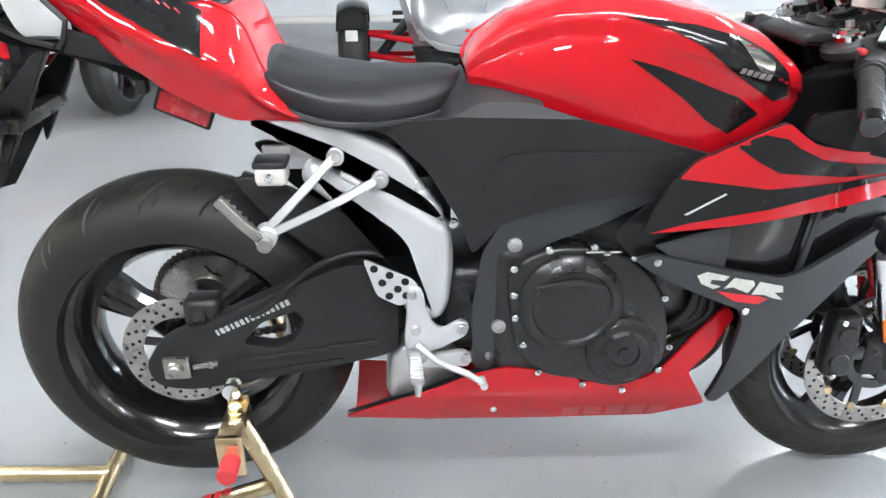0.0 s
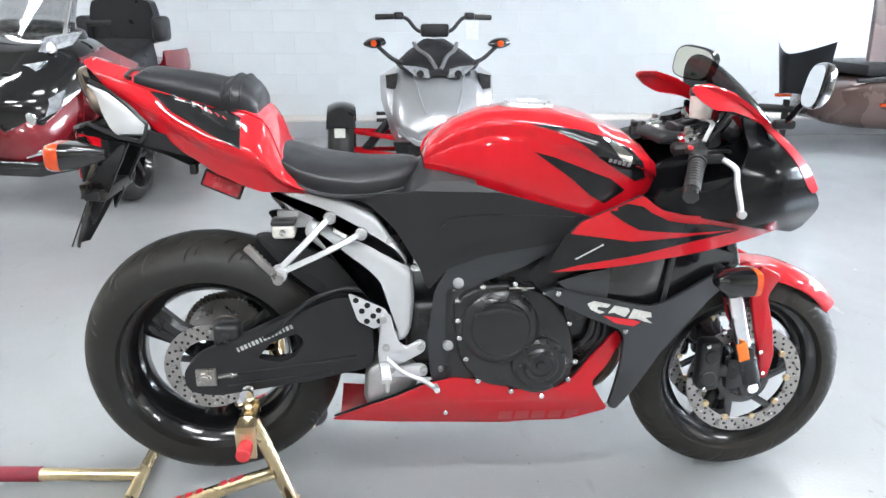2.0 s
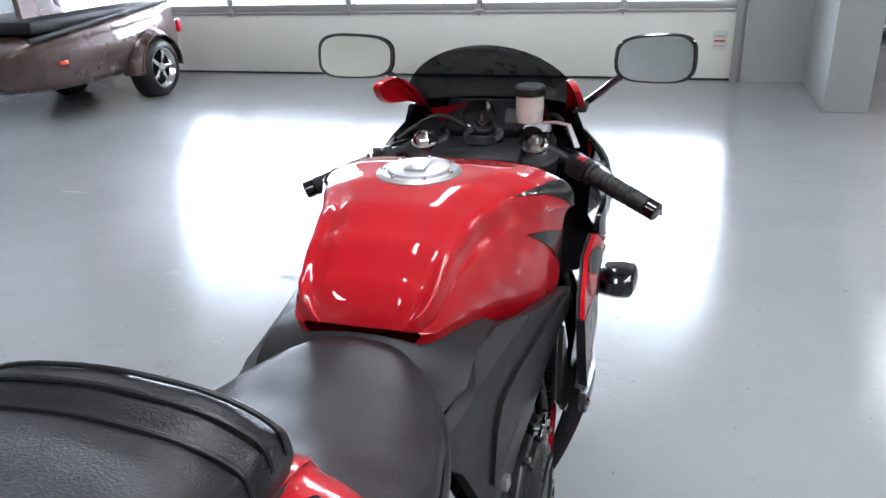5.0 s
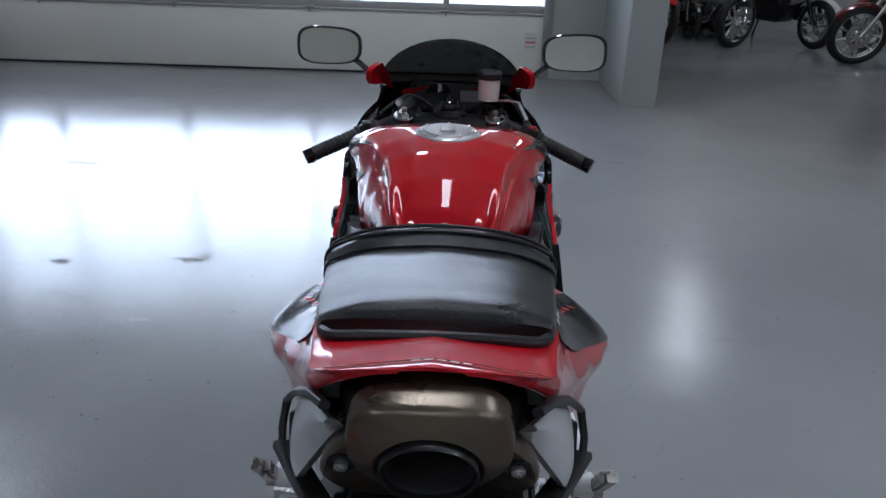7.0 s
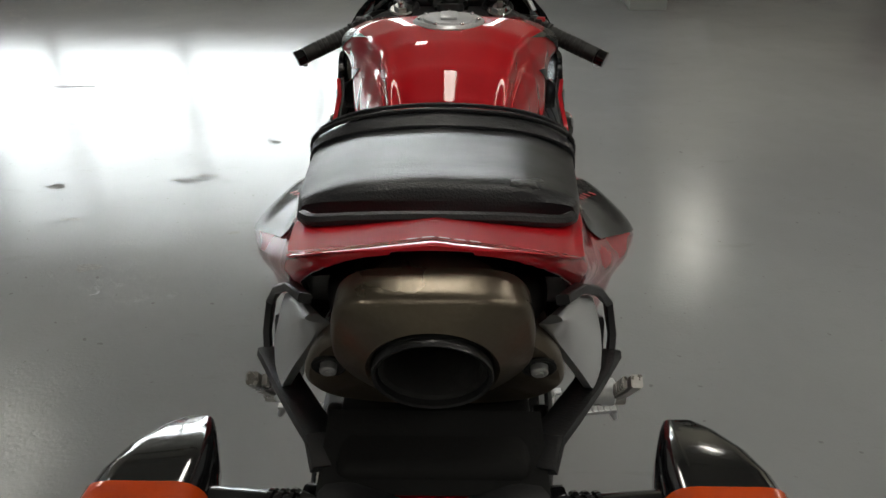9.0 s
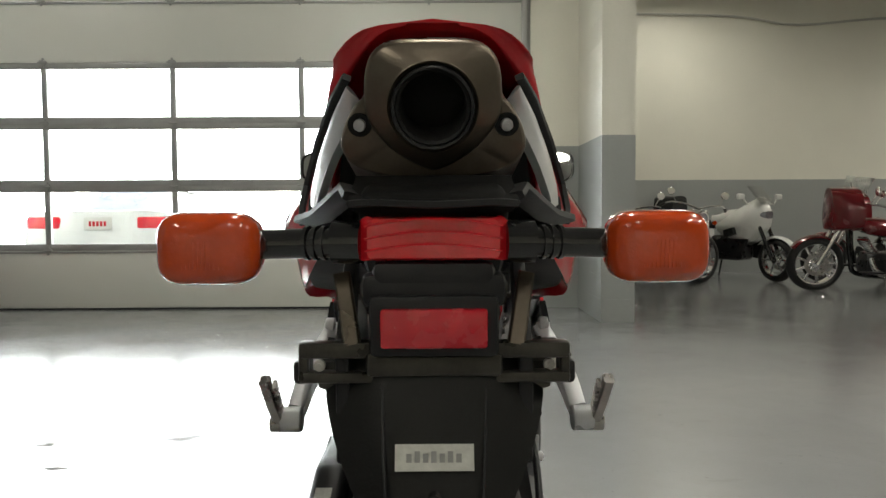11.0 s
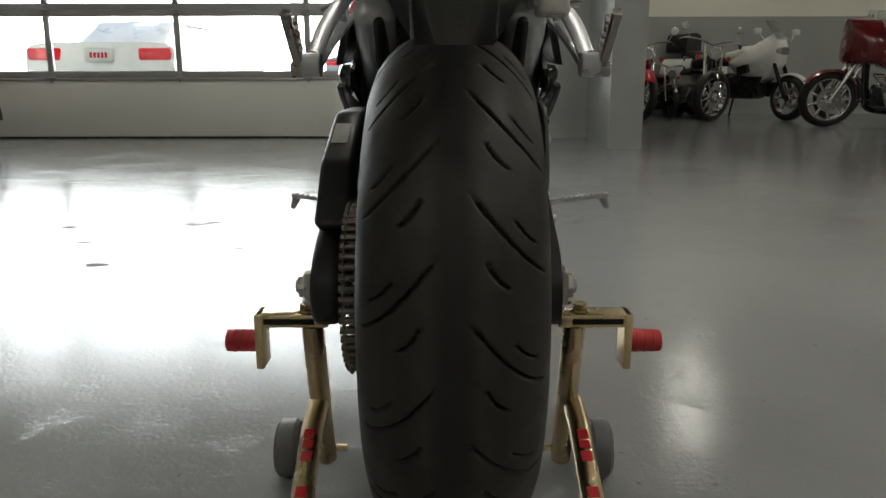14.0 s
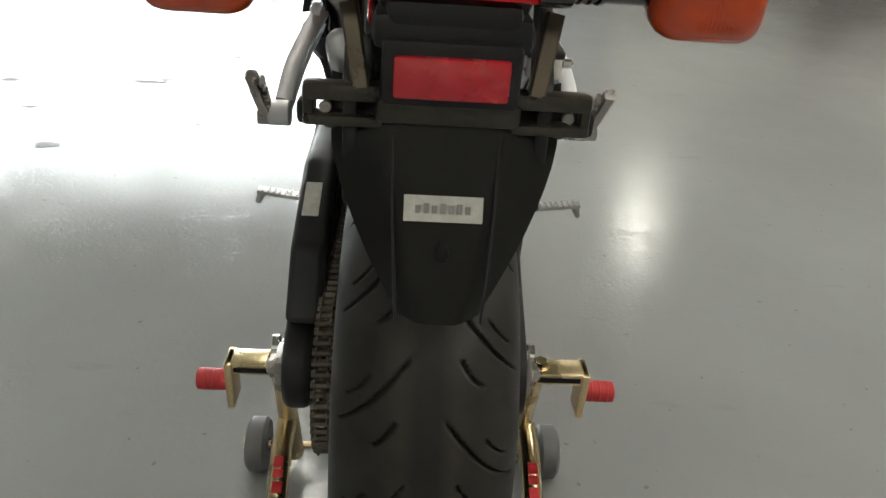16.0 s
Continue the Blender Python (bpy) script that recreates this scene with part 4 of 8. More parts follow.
part("clutch_step", slab([(0.63 + 0.0, 0.56), (0.70, 0.575), (0.752, 0.56), (0.74, 0.553), (0.70, 0.562), (0.64, 0.55)], 0.2, 0.208, 0.002), ENGINE_BLACK, eng)
part("pulser_cover", lathe([(0, 0), (0.066, 0), (0.066, 0.01), (0.058, 0.016), (0.044, 0.016), (0.038, 0.021), (0.028, 0.021), (0.026, 0.017), (0.012, 0.017), (0.010, 0.022), (0, 0.022)], 40, (0.180, 0.797, 0.418)), ENGINE_BLACK, eng, "round black ignition cover")
for y, z in ((0.597, 0.585), (0.598, 0.535), (0.602, 0.49), (0.618, 0.435), (0.648, 0.376), (0.73, 0.346), (0.805, 0.33), (0.868, 0.372), (0.882, 0.42), (0.862, 0.52), (0.8, 0.60), (0.73, 0.622), (0.655, 0.618)):
    part("bolt", bolt((0.184, y, z), (1, 0, 0), 0.0065, 0.008), CHROME, eng)
part("clutch_cable", joined(tube([(0.19, 0.715, 0.615), (0.19, 0.775, 0.614)], 0.003, 6), disc(0.006, 0.012, (0.19, 0.75, 0.614), AX_Y, 8)), CHROME, eng)
for i in range(3):
    part("oil_line", tube(curve([(0.14, 0.86 + 0.02 * i, 0.42), (0.16, 0.92 + 0.02 * i, 0.48), (0.15, 0.93, 0.6)], 5), 0.008, 8), ENGINE_BLACK, eng)
part("radiator", joined(span(-0.17, 0.17, 1.02, 1.06, 0.42, 0.70, 0.01), *[span(-0.165, 0.165, 1.015, 1.065, 0.43 + 0.012 * i, 0.433 + 0.012 * i) for i in range(22)]), MATT_BLACK, bike, "black radiator core")
for x in (-0.12, -0.04, 0.04, 0.12):
    part("header_pipe", tube(curve([(x, 0.95, 0.5), (x, 1.0, 0.42), (x * 0.8, 0.95, 0.32), (x * 0.5, 0.8, 0.28), (x * 0.3, 0.55, 0.3)], 5), 0.019, 10), TITAN, bike)
part("exhaust_chamber", joined(slab(rounded([(0.385, 0.40), (0.37, 0.30), (0.40, 0.272), (0.46, 0.268), (0.50, 0.30), (0.51, 0.40), (0.45, 0.42)], 0.03), 0.03, 0.135, 0.02, 3)), ALLOY, bike, "dull alloy exhaust chamber")


# -- belly pan and lower fairing
def f_belly(y, z):
    return 0.09 + 0.075 * max(0.0, min(1.0, (z - 0.205) / 0.12)) ** 0.6 + 0.02 * (y - 0.3)


belly = [(0.292, 0.256), (0.37, 0.296), (0.459, 0.334), (0.514, 0.359), (0.589, 0.379), (0.699, 0.365), (0.734, 0.344), (0.845, 0.346), (0.881, 0.368), (0.93, 0.435), (0.98, 0.498), (0.996, 0.475), (0.963, 0.404), (0.928, 0.359), (0.979, 0.271), (0.883, 0.23), (0.666, 0.23), (0.452, 0.239)]
bl = both("belly_pan", skin(rounded(belly, 0.01), f_belly, 0.006, 0.02), RED, label="glossy red belly pan")
part("belly_floor", loft([[V(-0.09 - 0.02 * (y - 0.3), y, z), V(-0.05, y, z - 0.018), V(0.05, y, z - 0.018), V(0.09 + 0.02 * (y - 0.3), y, z), V(0.05, y, z - 0.01), V(-0.05, y, z - 0.01)] for y, z in ((0.31, 0.236), (0.5, 0.216), (0.735, 0.208), (0.93, 0.222), (1.0, 0.245))]), RED, bike)
tb = tree_of(bl[0])
txt = [on_surface([(0.708 + 0.042 * k, 0.241), (0.741 + 0.042 * k, 0.241), (0.741 + 0.042 * k, 0.272), (0.708 + 0.042 * k, 0.272)], tb) for k in range(5)]
part("lettering", joined(*txt), BELLY_INK, bl[0], "dark red lettering shapes on the belly pan")
for y, z in [(0.574, 0.273), (0.545, 0.353)]:
    part("bolt", bolt((f_belly(y, z) + 0.002, y, z), (1, 0, 0), 0.006, 0.004), CHROME, bl[0])


def f_fair(y, z):
    w = 0.252 - 0.55 * max(0.0, y - 0.95) ** 1.6
    k = max(0.0, min(1.0, (1.1 - y) / 0.15))
    lean = -0.13 * max(0.0, z - 0.62) * k + 0.25 * min(0.08, max(0.0, z - 0.72)) * (1 - k)
    return max(0.05, w + lean - 1.0 * max(0.0, z - 0.82) ** 2 - 0.75 * max(0.0, 0.64 - z) ** 2)


lower = [(0.779, 0.626), (0.813, 0.635), (0.916, 0.609), (1.035, 0.58), (1.077, 0.588), (1.164, 0.624), (1.219, 0.642), (1.288, 0.643), (1.265, 0.622), (1.196, 0.577), (1.136, 0.514), (1.082, 0.441), (1.044, 0.345), (1.009, 0.257), (0.984, 0.273), (0.985, 0.403), (0.981, 0.501), (0.967, 0.526), (0.888, 0.562), (0.821, 0.597)]
lf = both("lower_fairing", skin(rounded(lower, 0.01), f_fair, 0.008, 0.02), GREY_BLACK, label="satin dark grey lower fairing")
mid_out = [(0.862, 0.783), (0.931, 0.811), (0.995, 0.843), (1.015, 0.826), (1.039, 0.81), (1.083, 0.802), (1.179, 0.787), (1.293, 0.757), (1.408, 0.728), (1.322, 0.717), (1.188, 0.706), (1.05, 0.696), (0.921, 0.681), (0.79, 0.673), (0.811, 0.716), (0.834, 0.753)]
mf = both("side_fairing", skin(rounded(mid_out, 0.008), lambda y, z: f_fair(y, z) + 0.006, 0.008, 0.018), RED, label="glossy red side fairing with black graphics")
both("fairing_liner", skin(rounded(mid_out, 0.008), lambda y, z: f_fair(y, z) - 0.004, 0.004, 0.03), MATT_BLACK)
both("fairing_liner", skin(rounded(lower, 0.01), lambda y, z: f_fair(y, z) - 0.009, 0.004, 0.03), MATT_BLACK)
both("belly_liner", skin(rounded(belly, 0.01), lambda y, z: f_belly(y, z) - 0.016, 0.004, 0.03), MATT_BLACK)
under = [(0.82, 0.647), (1.037, 0.693), (1.168, 0.705), (1.275, 0.668), (1.264, 0.629), (1.183, 0.602), (1.093, 0.566), (0.928, 0.587), (0.82, 0.618)]
both("fairing_vent", skin(rounded(under, 0.006), lambda y, z: f_fair(y, z) - 0.03, 0.01, 0.02), GLOSS_BLACK, label="black air vent in the fairing")
both("vent_panel", skin([(0.815, 0.644), (0.874, 0.662), (0.936, 0.674), (0.931, 0.605), (0.836, 0.629)], lambda y, z: f_fair(y, z) - 0.012, 0.006, 0.02), GREY_BLACK, label="dark grey panel in the fairing opening")
both("vent_strut", skin([(1.089, 0.708), (1.097, 0.708), (1.079, 0.58), (1.067, 0.581)], lambda y, z: f_fair(y, z) - 0.016, 0.006, 0.02), GREY_BLACK)
tm = tree_of(mf[0])
tml = tree_of(mf[1])
dec1 = [(0.92, 0.807), (0.963, 0.824), (0.995, 0.819), (1.013, 0.806), (1.052, 0.788), (1.159, 0.771), (1.247, 0.747), (1.121, 0.755), (0.99, 0.766), (0.958, 0.782)]
dec2 = [(0.836, 0.757), (0.975, 0.74), (1.126, 0.748), (1.247, 0.744), (1.115, 0.733), (0.99, 0.709), (0.856, 0.689), (0.8, 0.679), (0.813, 0.716)]
for o, t, s in ((mf[0], tm, 1), (mf[1], tml, -1)):
    part("black_stripe", on_surface(dec1, t, 0.008, 0.0018, side=s), DECAL_BLACK, o)
    part("pale_stripe", on_surface([(0.847, 0.703), (0.852, 0.702), (0.913, 0.733), (0.91, 0.735)], t, 0.006, 0.003, side=s), PALE_INK, o)
both("fairing_panel", skin([(0.829, 0.760), (0.975, 0.74), (1.126, 0.748), (1.247, 0.744), (1.115, 0.733), (0.99, 0.709), (0.856, 0.689), (0.792, 0.674), (0.783, 0.672), (0.804, 0.718)], lambda y, z: f_fair(y, z) + 0.0079, 0.014, 0.012), DECAL_BLACK, label="black lower panel of the side fairing")
both("fairing_tail", skin(rounded([(0.853, 0.741), (0.824, 0.722), (0.767, 0.674), (0.751, 0.656), (0.779, 0.622), (0.822, 0.612), (0.845, 0.658)], 0.01), lambda y, z: f_fair(y, z) - 0.030, 0.008, 0.02), DECAL_BLACK, label="dark panel behind the side fairing")
tl, tll = tree_of(lf[0]), tree_of(lf[1])
letters = [[(0.883, 0.597), (0.898, 0.604), (0.937, 0.594), (0.931, 0.586), (0.908, 0.589), (0.907, 0.582), (0.926, 0.575), (0.914, 0.571), (0.892, 0.582)], [(0.932, 0.571), (0.946, 0.591), (0.98, 0.583), (0.984, 0.574), (0.974, 0.56), (0.959, 0.567), (0.947, 0.573)], [(0.982, 0.556), (0.992, 0.58), (1.037, 0.566), (1.041, 0.553), (1.025, 0.554), (1.045, 0.536), (1.022, 0.544), (1.005, 0.553)]]
for o, t, s in ((lf[0], tl, 1), (lf[1], tll, -1)):
    for q in letters:
        part("logo_mark", on_surface(q, t, 0.01, 0.0015, side=s), WHITE_LABEL, o, "white logo shape")
    part("logo_stroke", on_surface([(0.92, 0.567), (0.997, 0.551), (1.015, 0.543), (0.999, 0.534), (0.954, 0.545)], t, 0.01, 0.0015, side=s), TEXT_RED, o, "red logo stroke")
    for y, z in [(0.815, 0.623), (0.98, 0.521)]:
        part("bolt", bolt((s * (f_fair(y, z) + 0.001), y, z), (s, 0, 0), 0.0065, 0.005), CHROME, o)

# -- upper cowl, screen and mirrors
upper = [(1.229, 1.003), (1.286, 0.982), (1.35, 0.903), (1.399, 0.839), (1.432, 0.823), (1.458, 0.77), (1.458, 0.725), (1.413, 0.716), (1.233, 0.766), (1.076, 0.803), (1.016, 0.826), (1.032, 0.857), (1.122, 0.868), (1.204, 0.885), (1.238, 0.941)]
def f_upper(y, z):
    wide = max(0.0, min(1.0, (y - 1.10) / 0.22))
    high = max(0.0, min(1.0, (0.965 - z) / 0.10))
    low = 0.35 + 0.65 * max(0.0, min(1.0, (z - 0.73) / 0.06))
    return f_fair(y, z) + 0.003 + 0.066 * wide * wide * (3 - 2 * wide) * high * (2 - high) * low


uc = both("upper_cowl", skin(rounded(upper, 0.012), f_upper, 0.01, 0.018), COWL_BLACK, label="gloss black upper cowl side")
both("cowl_liner", skin(rounded(upper, 0.012), lambda y, z: f_upper(y, z) - 0.006, 0.004, 0.02), COWL_BLACK)
strip = [(1.097, 1.062), (1.121, 1.038), (1.153, 1.02), (1.21, 1.013), (1.285, 0.987), (1.349, 0.91), (1.393, 0.844), (1.414, 0.826), (1.433, 0.833), (1.392, 0.89), (1.357, 0.936), (1.298, 0.971), (1.219, 1.034), (1.147, 1.074), (1.105, 1.072)]
both("cowl_edge", skin(rounded(strip, 0.008), lambda y, z: f_upper(y, z) + 0.002, 0.012, 0.016), RED, label="glossy red cowl edge")
duct = [(0.975, 0.80), (1.02, 0.862), (1.07, 0.905), (1.16, 0.925), (1.27, 0.945), (1.33, 0.93), (1.34, 0.79), (1.2, 0.765), (1.05, 0.77)]
both("inner_duct", skin(rounded(duct, 0.02), lambda y, z: 0.152 + 0.03 * max(0.0, y - 1.15), 0.03, 0.03), COWL_BLACK, label="black inner duct beside the forks")
nose = []
for k in range(9):
    t = k / 8
    zc = 0.745 + 0.25 * t
    yc = 1.425 - 0.02 * t - 0.12 * t * t
    w = 0.12
    nose.append([V(w * x, yc - 0.06 * x * x, zc) for x in np.linspace(-1, 1, 13)])
part("nose", loft(nose, False, False), RED, bike, "glossy red nose between the headlamps")
part("cowl_inner", loft([[V(w * x, y + 0.05 * (1 - x * x), z) for x in np.linspace(-1, 1, 9)] for y, z, w in ((1.22, 0.74, 0.2), (1.26, 0.84, 0.2), (1.30, 0.93, 0.185), (1.28, 1.0, 0.16))], False, False), COWL_BLACK, bike, "black inner cowl")
scr = []
for k in range(11):
    t = k / 10
    yc, zc = 1.19 + 0.185 * t, 1.126 - 0.115 * t - 0.07 * t * t
    w = 0.168 - 0.04 * t
    drop = 0.085 - 0.015 * t
    scr.append([V(w * math.sin(a) / math.sin(1.2), yc + 0.05 * (1 - math.cos(a)), zc - drop * (1 - math.cos(a)) / (1 - math.cos(1.2))) for a in np.linspace(-1.2, 1.2, 17)])
for s in (-1, 1):
    outer = [V(s * f_upper(y, z), y, z) for y, z in lerp_line([(1.105, 1.072), (1.147, 1.074), (1.219, 1.034), (1.298, 0.971), (1.357, 0.936), (1.391, 0.89)], 11)]
    inner = [scr[i][0 if s < 0 else 16] for i in range(11)]
    part("cowl_shoulder", loft([[a, a * 0.5 + b * 0.5 + V(0, 0, 0.010), b + V(0, 0, 0.002), b - V(0, 0, 0.01), a * 0.5 + b * 0.5 - V(0, 0, 0.002), a - V(0, 0, 0.012)] for a, b in zip(outer, inner)]), RED, bike, "glossy red shoulder beside the screen")
    # black inner panel between the tank, the yoke and the fairing
    rows = []
    for y in np.linspace(0.93, 1.24, 9):
        fx = f_fair(y, 0.80) - 0.012
        rows.append([V(s * 0.125, y, 0.80), V(s * (0.5 * fx + 0.07), y, 0.795), V(s * fx, y, 0.80)])
    part("inner_panel", loft(rows, False, False), COWL_BLACK, bike, "black inner fairing panel")
ws = loft(scr, False, False)
bmesh.ops.solidify(ws, geom=ws.faces[:], thickness=0.0025)
part("windscreen", ws, SCREEN, bike, "dark tinted windscreen")
for s in (-1, 1):
    hou = []
    c = V(s * 0.308, 1.300, 1.084)
    for dy, g in ((0.0, 1.0), (0.004, 1.04), (0.018, 0.97), (0.030, 0.72), (0.036, 0.35)):
        ring = []
        for i in range(28):
            a = 2 * math.pi * i / 28
            ex = math.copysign(abs(math.cos(a)) ** 0.62, math.cos(a)) * 0.075 * g
            ez = math.copysign(abs(math.sin(a)) ** 0.62, math.sin(a)) * 0.044 * g
            ring.append(c + V(ex + s * 0.0, dy - s * ex * 0.34 + ez * 0.2, ez + s * ex * 0.10 * (1 if ez > 0 else 0.45) - abs(ez) * 0.0))
        hou.append(ring)
    mh = part("mirror", loft(hou), GLOSS_BLACK, bike, "black rear-view mirror on a stalk")
    part("mirror_glass", loft([[c + (q - c) * 0.93 + V(0, -0.002, 0) for q in hou[0]], [c + (q - c) * 0.93 + V(0, -0.0005, 0) for q in hou[0]]]), MIRROR, mh)
    part("mirror_stalk", tube(curve([(s * 0.285, 1.325, 1.062), (s * 0.245, 1.325, 1.045), (s * 0.205, 1.325, 1.012), (s * 0.17, 1.33, 0.985)], 5), [0.010] * 2 + [0.0075] * 14, 10), GLOSS_BLACK, mh)
    part("mirror_base", joined(box(0.024, 0.05, 0.022, (s * 0.172, 1.325, 0.985), 0.008)), MATT_BLACK, mh)
    # front indicator
    sg = part("front_indicator", loft([[V(s * 0.264, 1.215, 0.65) + V(s * x * g, dy, z * g) for x, z in soft([(-0.035, -0.022), (0.035, -0.026), (0.035, 0.026), (-0.035, 0.022)], 4)] for dy, g in ((-0.045, 0.45), (-0.03, 0.85), (0.0, 1.0), (0.03, 1.0))]), GLOSS_BLACK, bike, "black front indicator pod")
    part("lens", loft([[V(s * 0.264, 1.215, 0.65) + V(s * x * g, dy, z * g) for x, z in soft([(-0.035, -0.022), (0.035, -0.026), (0.035, 0.026), (-0.035, 0.022)], 4)] for dy, g in ((0.03, 1.01), (0.045, 0.95), (0.055, 0.6))]), AMBER, sg)
    part("stem", tube([(s * 0.20, 1.20, 0.66), (s * 0.26, 1.21, 0.652)], 0.011, 10), MATT_BLACK, sg)

# -- forks, calipers, front fender
for s in (-1, 1):
    top, low = V(s * 0.105, 1.17, 0.975), V(s * 0.105, 1.355, 0.36)
    ax = (low - top).normalized()
    fk = part("fork", tube([top, top + ax * 0.44], 0.027, 18), GLOSS_BLACK, bike, "black front fork leg with bright slider")
    part("slider", tube([top + ax * 0.43, low], 0.021, 18), CHROME, fk)
    part("fork_foot", joined(tube([low + ax * -0.05, low + ax * 0.05], 0.028, 14), disc(0.03, 0.045, AXLE_F + V(s * 0.098, -0.005, 0), None, 20), span(min(s * 0.09, s * 0.12), max(s * 0.09, s * 0.12), 1.30, 1.385, 0.29, 0.38, 0.012)), ENGINE_BLACK, fk)
    part("axle_nut", disc(0.015, 0.012, AXLE_F + V(s * 0.123, 0, 0), None, 16), CHROME, fk)
    cal = part("front_caliper", joined(span(min(s * 0.075, s * 0.125), max(s * 0.075, s * 0.125), 1.225, 1.285, 0.29, 0.43, 0.016, 3), disc(0.02, 0.06, (s * 0.1, 1.255, 0.39)), disc(0.02, 0.06, (s * 0.1, 1.25, 0.33)), bar([(s * 0.1, 1.26, 0.34), (s * 0.1, 1.34, 0.34)], 0.03, 0.03)), ENGINE_BLACK, bike, "black radial brake caliper")
    for y, z in ((1.24, 0.42), (1.24, 0.30), (1.275, 0.46)):
        part("bolt", bolt((s * 0.127, y, z), (s, 0, 0), 0.006, 0.008), CHROME, cal)
    part("front_reflector", joined(moved(box(0.008, 0.028, 0.05, (0, 0, 0), 0.003), pose(s * 0.133, 1.328, 0.405, 16, 0, 0))), AMBER_INNER, bike, "amber side reflector")
fen = []
for i in range(19):
    a = radians(37 + 82 * i / 18)
    w = 0.066 - 0.03 * max(0, 0.25 - i / 18) / 0.25
    rr = 0.318
    prof = [V(x * w, AXLE_F.y + (rr - 0.04 * x**4) * math.cos(a), AXLE_F.z + (rr - 0.04 * x**4) * math.sin(a)) for x in np.linspace(-1, 1, 13)]
    inn = [V(x * w * 0.97, AXLE_F.y + (rr - 0.004 - 0.04 * x**4) * math.cos(a), AXLE_F.z + (rr - 0.004 - 0.04 * x**4) * math.sin(a)) for x in np.linspace(1, -1, 13)]
    fen.append(prof + inn)
ff = part("front_fender", loft(fen), RED, bike, "glossy red front fender")
for s in (-1, 1):
    for out in ([(1.27, 0.60), (1.34, 0.635), (1.36, 0.585), (1.325, 0.545), (1.345, 0.50), (1.325, 0.44), (1.30, 0.48), (1.285, 0.53)],
                [(1.37, 0.62), (1.43, 0.59), (1.40, 0.535), (1.425, 0.45), (1.44, 0.37), (1.43, 0.305), (1.405, 0.30), (1.40, 0.36), (1.375, 0.45), (1.355, 0.53)]):
        part("fender_leg", slab(rounded(out, 0.015), min(s * 0.07, s * 0.086), max(s * 0.07, s * 0.086), 0.005, 3), RED, ff)
    for y, z in ((1.415, 0.32), (1.40, 0.38)):
        part("bolt", bolt((s * 0.088, y, z), (s, 0, 0), 0.006, 0.005), CHROME, ff)


# -- tank
TANK = [  # y, top, shoulder height, shoulder half-width, waist half-width, bottom
    (0.524, 0.896, 0.890, 0.066, 0.074, 0.880), (0.532, 0.916, 0.905, 0.084, 0.090, 0.876), (0.55, 0.940, 0.924, 0.094, 0.100, 0.871), (0.60, 0.978, 0.952, 0.101, 0.115, 0.858),
    (0.67, 1.003, 0.972, 0.114, 0.136, 0.838), (0.74, 1.011, 0.978, 0.140, 0.158, 0.818), (0.82, 1.009, 0.968, 0.179, 0.180, 0.796),
    (0.90, 0.993, 0.948, 0.208, 0.188, 0.776), (0.98, 0.963, 0.922, 0.195, 0.178, 0.80), (1.02, 0.938, 0.902, 0.180, 0.165, 0.828), (1.045, 0.912, 0.888, 0.160, 0.152, 0.842), (1.058, 0.885, 0.872, 0.140, 0.136, 0.850)]


def tank_ring(y):
    zt, zs, ws_, ww, zb = lerp_table(TANK, y)
    half = [(0, zb - 0.02), (ww * 0.85, zb - 0.015), (ww, zb + 0.01), (ww * 1.0 + 0.002, zb + 0.40 * (zs - zb)), (0.5 * ws_ + 0.5 * ww - 0.001, zb + 0.76 * (zs - zb)), (ws_ + 0.001, zs - 0.018), (ws_ * 0.955, zs + 0.010), (ws_ * 0.76, zt - 0.012), (ws_ * 0.5, zt - 0.003), (0, zt)]
    line = curve([(a, y, b) for a, b in half], 5)
    return line + [V(-q.x, q.y, q.z) for q in line[-2:0:-1]]


tank = part("fuel_tank", loft([tank_ring(y) for y in np.linspace(0.524, 1.058, 64)]), RED, bike, "glossy red fuel tank with black graphics", 50)
tt = tree_of(tank)
st1 = [(0.755, 0.985), (0.805, 0.982), (0.856, 0.976), (0.922, 0.960), (0.972, 0.935), (1.004, 0.905), (1.018, 0.868), (0.993, 0.861), (0.954, 0.885), (0.909, 0.915), (0.862, 0.950), (0.815, 0.972)]
st2 = [(0.765, 0.926), (0.810, 0.916), (0.871, 0.894), (0.933, 0.870), (0.970, 0.842), (0.923, 0.813), (0.887, 0.834), (0.849, 0.868), (0.805, 0.899)]
wing = [(0.910, 0.960), (0.946, 0.943), (0.976, 0.922), (0.975, 0.908), (0.955, 0.910), (0.948, 0.917), (0.935, 0.932)]
for s in (-1, 1):
    part("black_stripe", on_surface(st1, tt, 0.006, 0.0022, side=s), DECAL_BLACK, tank)
    part("black_stripe", on_surface(st2, tt, 0.006, 0.0022, side=s), DECAL_BLACK, tank)
    part("wing_emblem", on_surface(wing, tt, 0.006, 0.0036, side=s), CHROME, tank, "silver wing-shaped emblem")
    part("emblem_bars", joined(*[on_surface([(0.922 + 0.011 * k, 0.912 - 0.003 * k), (0.930 + 0.011 * k, 0.910 - 0.003 * k), (0.930 + 0.011 * k, 0.918 - 0.003 * k), (0.922 + 0.011 * k, 0.920 - 0.003 * k)], tt, 0.006, 0.0036, side=s) for k in range(5)]), PALE_INK, tank, "plain silver bars of lettering")
cap = part("fuel_cap", lathe([(0, 0), (0.062, 0), (0.062, 0.004), (0.056, 0.008), (0.046, 0.006), (0.044, 0.010), (0.012, 0.012), (0, 0.012)], 48, (0, 0.775, 1.006), pose(0, 0, 0, 0, -90, 0)), ALLOY, tank, "silver round fuel cap")
